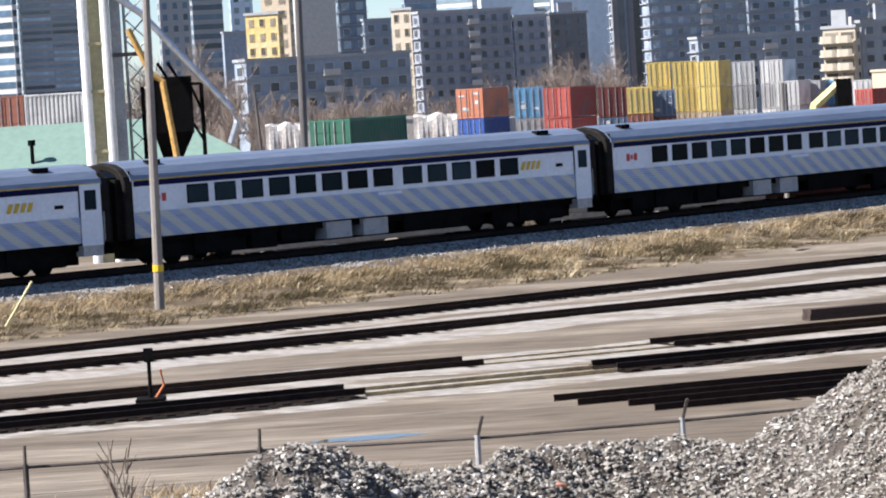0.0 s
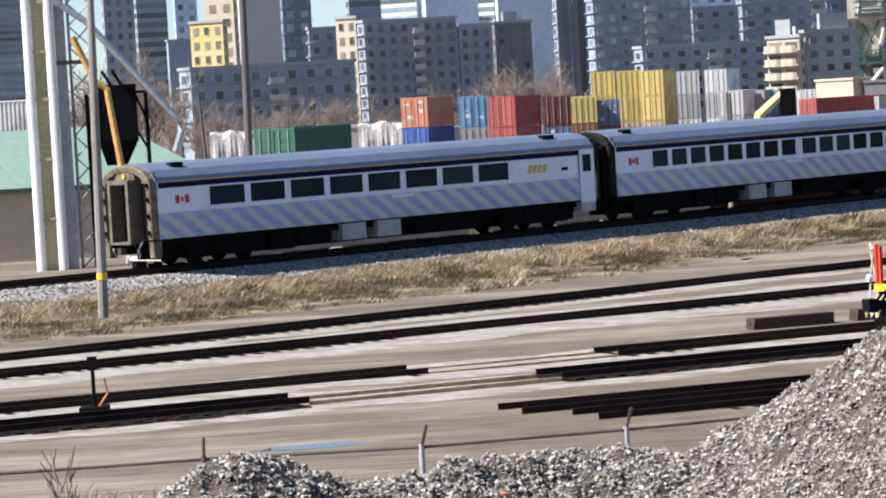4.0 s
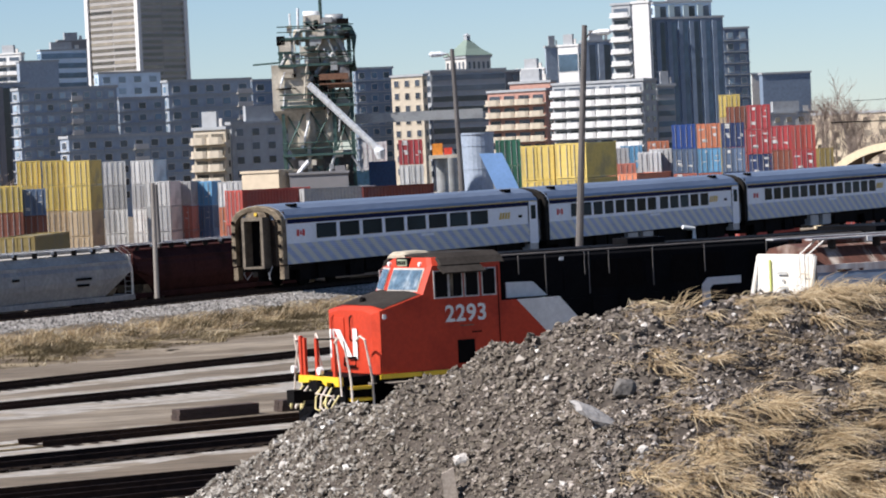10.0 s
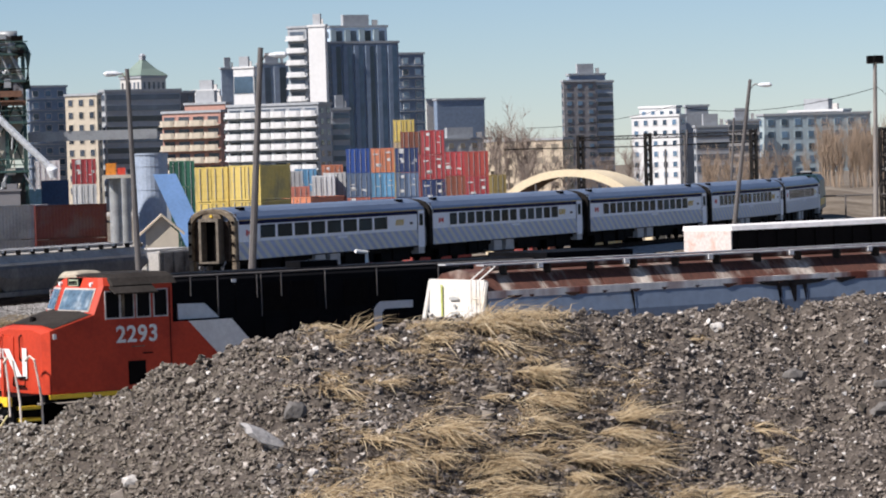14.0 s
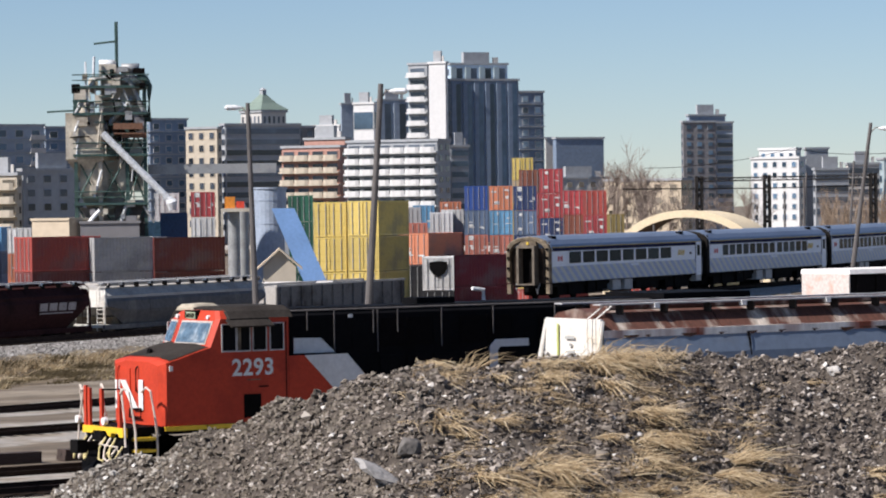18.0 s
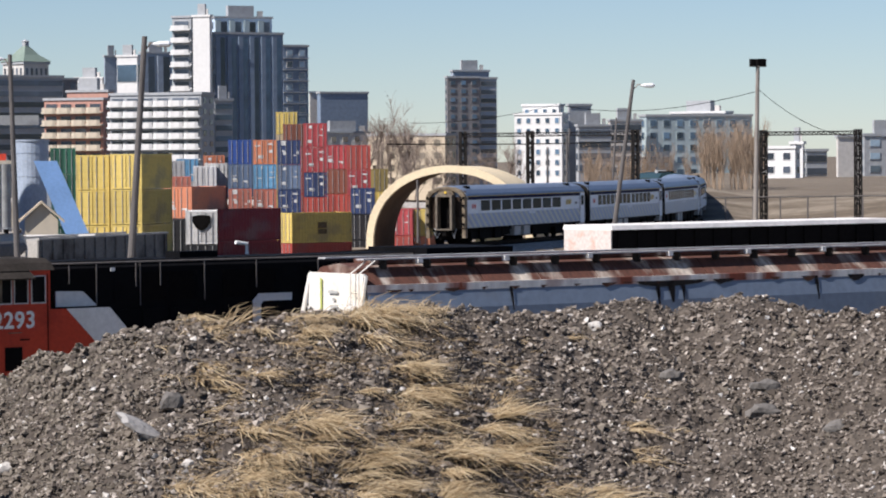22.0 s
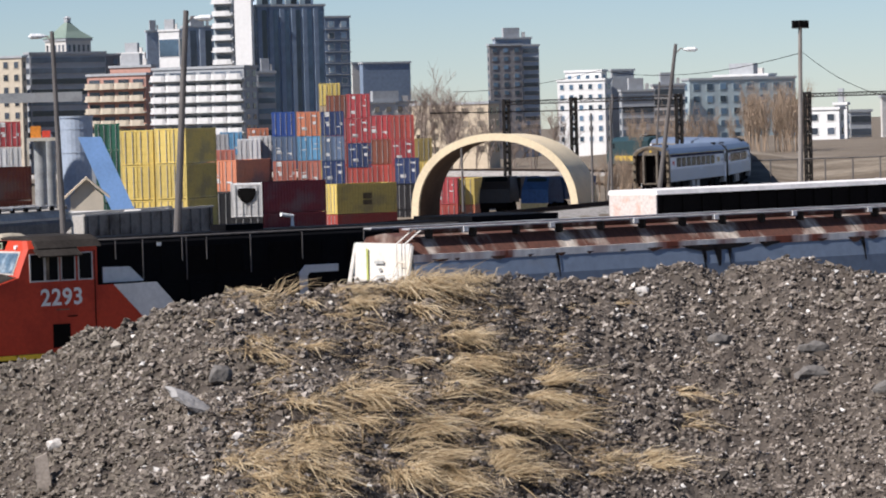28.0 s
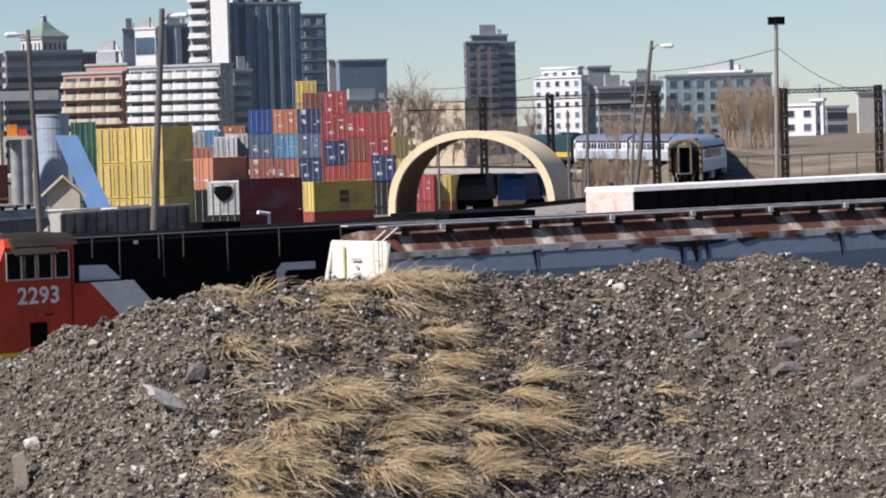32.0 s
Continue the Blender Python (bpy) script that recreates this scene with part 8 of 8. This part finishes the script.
def stones(name, n, lo, hi, m, label, seed, az0=-6.2, az1=27.4, front=6.8, power=3.0, sink=0.3, soft=3.0):
    rng = np.random.default_rng(seed)
    az, u = rng.uniform(az0, az1, n), rng.uniform(-front, 0.9, n)
    _, r0 = mound_z(az, 38.0)
    x, y, z = mound_at(az, r0 + u)
    z = z + LUMP(x, y)
    keep = (z > -0.3) & (rng.random(n) < smooth01((az - az0) / soft if az0 > -6 else 1.0) * smooth01((az1 - az) / soft if az1 < 27 else 1.0))
    x, y, z = x[keep], y[keep], z[keep]
    k = len(x)
    size = lo + (hi - lo) * rng.random(k) ** power
    octa = np.array([(1, 0, 0), (-1, 0, 0), (0, 1, 0), (0, -1, 0), (0, 0, 1), (0, 0, -1)], float)
    v = octa[None] * size[:, None, None] * rng.uniform(0.55, 1.25, (k, 6, 1)) + rng.normal(0, 0.18, (k, 6, 3)) * size[:, None, None]
    q = rng.normal(0, 1, (k, 3, 3))
    q, _ = np.linalg.qr(q)
    v = np.einsum("kij,knj->kni", q, v)
    v[:, :, 2] *= 0.8
    v += np.stack([x, y, z + size * sink], 1)[:, None]
    f = np.array([(0, 2, 4), (2, 1, 4), (1, 3, 4), (3, 0, 4), (2, 0, 5), (1, 2, 5), (3, 1, 5), (0, 3, 5)])
    me = bpy.data.meshes.new(name)
    me.from_pydata(v.reshape(-1, 3).tolist(), [], (np.arange(k)[:, None, None] * 6 + f[None]).reshape(-1, 3).tolist())
    me.materials.append(m)
    tagged(new(name, me), label, "gravel", kind="stuff")


def LUMP(x, y):
    return np.array([noise.noise(Vector((p * 1.4, q * 1.4, 0))) * 0.12 + noise.noise(Vector((p * 4.4, q * 4.4, 3))) * 0.14 + noise.noise(Vector((p * 13, q * 13, 7))) * 0.045 for p, q in zip(x, y)])


M_STONES = island_mat("broken stone", [(0.0, (0.065, 0.052, 0.042)), (0.5, (0.150, 0.125, 0.102)), (0.88, (0.270, 0.232, 0.195)), (0.972, (0.42, 0.375, 0.33)), (1.0, (0.72, 0.70, 0.66))])
M_STONES_M = island_mat("grey broken stone", [(0.0, (0.105, 0.088, 0.068)), (0.5, (0.15, 0.128, 0.10)), (0.92, (0.21, 0.18, 0.145)), (0.988, (0.32, 0.29, 0.25)), (1.0, (0.66, 0.63, 0.58))])
M_STONES_L = island_mat("pale broken stone", [(0.0, (0.19, 0.172, 0.147)), (0.5, (0.27, 0.25, 0.216)), (0.9, (0.38, 0.353, 0.31)), (1.0, (0.72, 0.70, 0.66))])
stones("gravel_stones", 105000, 0.010, 0.046, M_STONES, "loose dark crushed stones covering the mound", 3, 9.5, 27.4)
stones("grey_gravel_stones", 56000, 0.010, 0.046, M_STONES_M, "loose grey crushed stones covering the mound", 13, 6.0, 15.0)
stones("pale_gravel_stones", 105000, 0.011, 0.047, M_STONES_L, "loose pale crushed stones covering the low mound", 4, -6.2, 10.5)

def shoulder_stones(name, n, m, label, seed):
    """Loose stones on the near shoulder of the main line."""
    rng = np.random.default_rng(seed)
    p = []
    for s, o in zip(rng.uniform(-95, 75, n), rng.uniform(1.9, 5.3, n)):
        x, y, h = on_line(s, -o)
        p.append((x, y, RAIL_Z + np.interp(o, [2.0, 3.2, 4.9, 5.4], [-0.22, -0.50, -0.98, -1.0])))
    p = np.array(p)
    p[:, 2] = np.maximum(p[:, 2], ground_z(p[:, 0], p[:, 1]))
    size = rng.uniform(0.03, 0.085, n)
    octa = np.array([(1, 0, 0), (-1, 0, 0), (0, 1, 0), (0, -1, 0), (0, 0, 1), (0, 0, -1)], float)
    v = octa[None] * size[:, None, None] * rng.uniform(0.6, 1.25, (n, 6, 1)) + rng.normal(0, 0.2, (n, 6, 3)) * size[:, None, None]
    q, _ = np.linalg.qr(rng.normal(0, 1, (n, 3, 3)))
    v = np.einsum("kij,knj->kni", q, v) + p[:, None]
    f = np.array([(0, 2, 4), (2, 1, 4), (1, 3, 4), (3, 0, 4), (2, 0, 5), (1, 2, 5), (3, 1, 5), (0, 3, 5)])
    me = bpy.data.meshes.new(name)
    me.from_pydata(v.reshape(-1, 3).tolist(), [], (np.arange(n)[:, None, None] * 6 + f[None]).reshape(-1, 3).tolist())
    me.materials.append(m)
    tagged(new(name, me), label, "gravel", kind="stuff")


M_BSTONE = island_mat("ballast stone", [(0.0, (0.09, 0.082, 0.074)), (0.5, (0.18, 0.168, 0.152)), (0.9, (0.30, 0.285, 0.26)), (1.0, (0.50, 0.48, 0.45))])
shoulder_stones("ballast_stones", 26000, M_BSTONE, "grey crushed ballast stones beside the main line", 17)

stones("rubble", 2400, 0.028, 0.075, M_STONES_M, "larger grey rubble stones lying on the mound", 23, 8.0, 27.4, 6.0, 3.0, 0.1)
# Clods added to put the shade of the mound's pits into colour.
stones("dark_rubble", 900, 0.028, 0.085, island_mat("dark clods", [(0.0, (0.03, 0.025, 0.02)), (1.0, (0.10, 0.08, 0.062))]), "earth clods darkened for shaded pits", 24, 10.0, 27.4, 6.0, 2.5, -0.1)

# larger single stones and debris, each a thing
M_ROCK = mat("pale rock", (0.52, 0.49, 0.45), 0.9, 0, 0.25, 2, 20, 0.4)
M_ROCKG = mat("grey rock", (0.28, 0.27, 0.26), 0.9, 0, 0.25, 2, 20, 0.4)
M_ROCKD = mat("dark rock", (0.13, 0.12, 0.11), 0.9, 0, 0.25, 2, 20, 0.4)


def rock(az, el, size, m, label, seed, name="boulder", flat=1.0):
    """A rough stone where the sight line at this bearing and tilt meets the mound's front."""
    rr = np.arange(28.0, 41.0, 0.05)
    x, y, z = mound_at(np.full(rr.shape, az), rr)
    tan = (z - EYE[2]) / rr
    i = int(np.argmax(tan >= math.tan(radians(el))))
    bm = bmesh.new()
    bmesh.ops.create_icosphere(bm, subdivisions=2, radius=1.0)
    for v in bm.verts:
        v.co *= 1 + 0.45 * noise.noise(v.co * 1.3 + Vector((seed * 3.1, 0, 0)))
        v.co.x *= size[0]
        v.co.y *= size[1]
        v.co.z *= size[2]
    me = bpy.data.meshes.new(name)
    bm.to_mesh(me)
    bm.free()
    me.materials.append(m)
    ob = new(name, me)
    ob.matrix_basis = pose(float(x[i]), float(y[i]), float(z[i]) + size[2] * 0.35, 0, 0, -az) @ pose(0, 0, 0, 0, size[3] if len(size) > 3 else 0, 0)
    tagged(ob, label, "stone", "stones on the mound")


for k, (pt, size, m, label) in enumerate([
    ((10.82, -5.23), (0.10, 0.08, 0.07), M_ROCK, "pale angular stone lying on the gravel mound"),
    ((13.24, -4.70), (0.36, 0.23, 0.07, 32), M_ROCKG, "flat grey stone slab half buried in gravel"),
    ((13.62, -4.2), (0.13, 0.11, 0.11), M_ROCKD, "dark grey stone resting on the mound"),
    ((9.58, -5.73), (0.07, 0.06, 0.05), M_ROCK, "small white stone on the gravel mound"),
    ((13.86, -5.2), (0.05, 0.05, 0.045), M_ROCK, "small white stone on the gravel mound"),
    ((7.79, -5.2), (0.06, 0.05, 0.05), M_ROCK, "small pale stone on the gravel mound"),
    ((20.78, -2.94), (0.08, 0.06, 0.06), M_ROCK, "white stone near the mound's crest"),
    ((20.78, -3.56), (0.05, 0.05, 0.045), M_ROCK, "small white stone on the gravel mound"),
    # The four clods take dark rock: their shade is put into the colour.
    ((22.07, -3.81), (0.13, 0.1, 0.1), M_ROCKD, "dark clod of earth on the mound"),
    ((23.63, -4.0), (0.17, 0.1, 0.1), M_ROCKD, "dark clod of earth on the mound"),
    ((23.63, -4.38), (0.2, 0.1, 0.08), M_ROCKD, "dark clod of earth on the mound"),
    ((24.86, -4.71), (0.16, 0.1, 0.09), M_ROCKD, "dark clod of earth on the mound"),
    ((13.89, -5.21), (0.06, 0.05, 0.05), M_ROCK, "small white stone on the gravel mound"),
    ((4.47, -6.77), (0.07, 0.05, 0.05), M_ROCK, "small white stone on the gravel mound"),
    ((-1.1, -6.86), (0.08, 0.06, 0.06), M_ROCK, "pale stone on the low mound"),
    ((1.68, -6.88), (0.08, 0.05, 0.05), mat("reddish rock", (0.36, 0.17, 0.11), 0.9), "reddish brick fragment on the low mound"),
]):
    rock(pt[0], pt[1], size, m, label, k + 1)
# upright weathered stake
az, el = (10.61, -5.92)
rr = np.arange(30.0, 41.0, 0.05)
x, y, z = mound_at(np.full(rr.shape, az), rr)
i = int(np.argmax((z - EYE[2]) / rr >= math.tan(radians(el))))
solid("wooden_stake", MB().loft([[(-0.07, -0.04, -0.2), (0.09, -0.04, -0.2), (0.09, 0.04, -0.2), (-0.07, 0.04, -0.2)], [(-0.09, -0.04, 0.3), (0.03, -0.04, 0.36), (0.03, 0.04, 0.36), (-0.09, 0.04, 0.3)]]), [mat("weathered wood", (0.34, 0.29, 0.24), 0.9, 0, 0.3, 3, 30)], "weathered wooden stake stuck in the gravel", "stake", m=pose(float(x[i]), float(y[i]), float(z[i]), 0, 0, -az))

def wisps(name, clumps, m, label, seed, fan=0.45):
    """Bent-over tufts as one mesh: clumps are (bearing, metres before the crest, size, blades)."""
    rng = np.random.default_rng(seed)
    v, f = [], []
    for az, u, size, n in clumps:
        _, r0 = mound_z(np.array([az]), 38.0)
        x, y, z = mound_at(np.array([az]), r0 + u)
        o = np.array([x[0], y[0], z[0] + LUMP(x, y)[0] - 0.02])
        way = rng.normal(-0.75, 0.6)
        d = np.array([math.cos(way), math.sin(way) * 0.9])
        rise = rng.uniform(0.25, 0.6) if u < -0.5 else rng.uniform(0.5, 1.1)
        for _ in range(int(n * 1.5)):
            ln = size * rng.uniform(0.4, 1.15)
            dd = d + rng.normal(0, fan, 2)
            b = o + np.array([rng.normal(0, 0.05 + 0.09 * size), rng.normal(0, 0.05 + 0.05 * size), 0])
            fall = 0.42 * dd[1]
            mid = b + np.array([dd[0] * ln * 0.45, dd[1] * ln * 0.45, ln * (0.30 * rise + rng.uniform(0, 0.1) + fall * 0.4)])
            tip = b + np.array([dd[0] * ln, dd[1] * ln, ln * (0.28 * rise + rng.uniform(-0.1, 0.12) + fall * 0.8)])
            sd = np.array([-dd[1], dd[0], 0.6]) * rng.uniform(0.0018, 0.0042)
            k = len(v)
            v += [b - sd, b + sd, mid + sd, mid - sd, tip]
            f += [(k, k + 1, k + 2, k + 3), (k + 3, k + 2, k + 4)]
    me = bpy.data.meshes.new(name)
    me.from_pydata([tuple(p) for p in v], [], f)
    me.materials.append(m)
    return tagged(new(name, me), label, "grass", kind="stuff")


rng = np.random.default_rng(21)


def grass_share(az, d):
    """How thickly grass grows at a bearing and a share d of the way down the front: a sweep that widens and drifts to the east."""
    wave = 0.8 * noise.noise(Vector((d * 4.0, 0, 6)))
    left, right = 13.9 - 0.55 * d + wave, 17.3 + 3.1 * d + wave * 0.6
    edge = min(az - left, right - az)
    patch = smooth01(noise.noise(Vector((az * 1.5, d * 2.6, 5))) * 2.6 + 0.4)
    return smooth01((edge + 0.15) / 0.7) * (0.18 + 0.82 * patch) * (0.45 + 0.55 * smooth01((d - 0.2) / 0.4))


clumps, tufts = [], []
while len(clumps) < 165:
    az, d = rng.uniform(12.4, 21.8), rng.uniform(0, 1.15)
    if rng.random() < grass_share(az, d):
        clumps.append((az, -4.1 * d, rng.uniform(0.16, 0.42), rng.uniform(16, 46)))
while len(tufts) < 40:
    az, d = rng.uniform(12.6, 21.8), rng.uniform(0.12, 1.15)
    if rng.random() < grass_share(az, d) ** 1.5 * (0.35 + 0.65 * smooth01((d - 0.35) / 0.3)):
        tufts.append((az, -4.1 * d, rng.uniform(0.34, 0.66), rng.uniform(50, 100)))
for k in range(80):
    az = rng.uniform(13.6, 17.9)
    if noise.noise(Vector((az * 2.3, 0, 8))) > -0.15:
        clumps.append((az, rng.uniform(-0.45, 0.25), rng.uniform(0.14, 0.28), rng.uniform(10, 28)))
for k in range(26):
    clumps.append((rng.uniform(16.5, 17.6), rng.uniform(-0.3, 0.3), rng.uniform(0.35, 0.6), 24))
for k in range(22):
    clumps.append((rng.uniform(8, 27), rng.uniform(-4, -0.3), rng.uniform(0.12, 0.26), 14))
for k in range(4):
    clumps.append((21.3 + 0.05 * k, -3.0 - 0.25 * k, 0.3, 30))
brown = []
while len(brown) < 900:
    az, d = rng.uniform(12.8, 21.0), rng.uniform(0, 1.1)
    wave = 0.9 * noise.noise(Vector((d * 5.0, az, 4)))
    if 13.8 - 0.4 * d + wave < az + rng.normal(0, 0.45) < 17.9 + 2.6 * d + wave and noise.noise(Vector((az * 1.3, d * 5, 2))) > -0.2:
        brown.append((az, -4.1 * d, rng.uniform(0.07, 0.17), rng.uniform(6, 12)))
wisps("withered_grass", brown, island_mat("withered stems", [(0.0, (0.12, 0.085, 0.05)), (0.6, (0.24, 0.175, 0.10)), (1.0, (0.40, 0.31, 0.19))], thin=0.3), "short brown withered grass on the mound", 18)
wisps("mound_grass", clumps, M_STRAW, "dry straw grass tufts growing on the mound", 8)
wisps("tussock_grass", tufts, M_STRAW, "long bent tussocks of pale straw grass on the mound", 28, 0.3)
# grass and weeds by the fence
roots = []
for k in range(2000):
    az, r = rng.uniform(-8, 8), rng.uniform(50, 66)
    if noise.noise(Vector((az, r * 0.3, 0))) > -0.1:
        roots.append((r * math.sin(radians(az)), r * math.cos(radians(az)), -0.12, rng.uniform(0.4, 1.2)))
blades("fence_grass", roots, 14, 0.4, (0.3, 0.0), M_STRAW, "thin dry grass along the fence", 9, 0.2, 0.012)

# ---- bare trees ----
M_BARK = mat("bare grey-brown twigs", (0.24, 0.19, 0.155), 0.95, 0, 0.2, 1, 5)


def bare_tree(seed, height, label, spread=0.5, twiggy=3, bark=None):
    rng = random.Random(seed)
    trunk, limbs, twigs = MB(), MB(), MB()

    def grow(mb, p, d, length, r, level):
        q = p + d * length
        bend = p + d * length * 0.5 + Vector((rng.uniform(-1, 1), rng.uniform(-1, 1), 0)) * length * 0.06
        mb.tube([p, bend, q], r, 5 if level == 0 else 3, rads=[r, r * 0.8, r * 0.6])
        if level >= twiggy:
            return
        for k in range(rng.randint(4, 6) if level else 8):
            f = rng.uniform(0.35, 1.0)
            o = p + d * length * f
            nd = (d + Vector((rng.uniform(-1, 1), rng.uniform(-1, 1), rng.uniform(-0.2, 0.7))) * (spread + 0.15 * level)).normalized()
            grow(limbs if level == 0 else twigs, o, nd, length * rng.uniform(0.42, 0.68), max(r * 0.5, 0.013), level + 1)

    grow(trunk, Vector((0, 0, 0)), Vector((rng.uniform(-0.05, 0.05), 0, 1)).normalized(), height * 0.5, height * 0.010, 0)
    t = thing("bare_tree", pose(0, 0, -50), label, "tree", "bare trees")
    part("trunk", trunk, [bark or M_BARK], t)
    part("limb", limbs, [bark or M_BARK], t)
    tagged(part("crown", twigs, [bark or M_BARK], t), kind="stuff")
    return t


kinds = [bare_tree(k, 9.0, "leafless grey-brown tree behind the container yard", 0.6) for k in range(3)] + [bare_tree(7, 12.0, "tall slender leafless tree on the far bank", 0.28, 3, mat("tan bare stems", (0.30, 0.225, 0.16), 0.95, 0, 0.2, 1, 5))]
for x0, x1, y0, d0, n, kind in [
    (-5.21, -3.27, 14.27, 470, 30, 0),
    (-3.75, -0.42, 8.09, 430, 46, 0),
    (1.58, 3.10, 11.09, 480, 26, 0),
    (-3.61, 0.36, 7.55, 400, 10, 0),
    (17.07, 17.79, 18.46, 620, 7, 0),
    (16.03, 18.31, 12.35, 560, 9, 0),
    (22.58, 23.62, 11.92, 420, 42, 3),
    (20.60, 22.49, 9.16, 425, 26, 3),
    (20.1, 21.3, 4.6, 318, 30, 3),
    (19.02, 19.83, -0.65, 330, 12, 3),
    (-0.13, 2.25, 7.37, 450, 26, 0),
    (1.69, 3.40, 4.85, 420, 30, 0),
    (18.50, 19.55, 10.21, 520, 6, 0),
]:
    for k in range(n):
        az, d = random.uniform(x0, x1), d0 * random.uniform(0.96, 1.06)
        x, y = d * math.sin(radians(az)), d * math.cos(radians(az))
        g = float(ground_z(x, y))
        want = max(2.2, (y0 - g) * random.uniform(0.7, 1.05))
        src = kinds[kind if kind == 3 else k % 3]
        s = want / (12.0 if kind == 3 else 9.0) * 1.12
        ob = copy_thing(src, pose(x, y, g - 0.1, 0, 0, random.uniform(0, 360)))
        ob.scale = (s, s, s)
for src in kinds:
    x, y = 470 * math.sin(radians(-2 + kinds.index(src))), 470 * math.cos(radians(-2 + kinds.index(src)))
    src.matrix_basis = pose(x, y, float(ground_z(x, y)) - 0.1)
# low bare shrub in front of the fence
shr = bare_tree(31, 2.6, "thin leafless shrub growing by the fence", 0.45, 2)
p = (-5.55, 56.3, 1.0)
shr.matrix_basis = pose(p[0] * 0.98, p[1] * 0.98, -0.12)

motions()
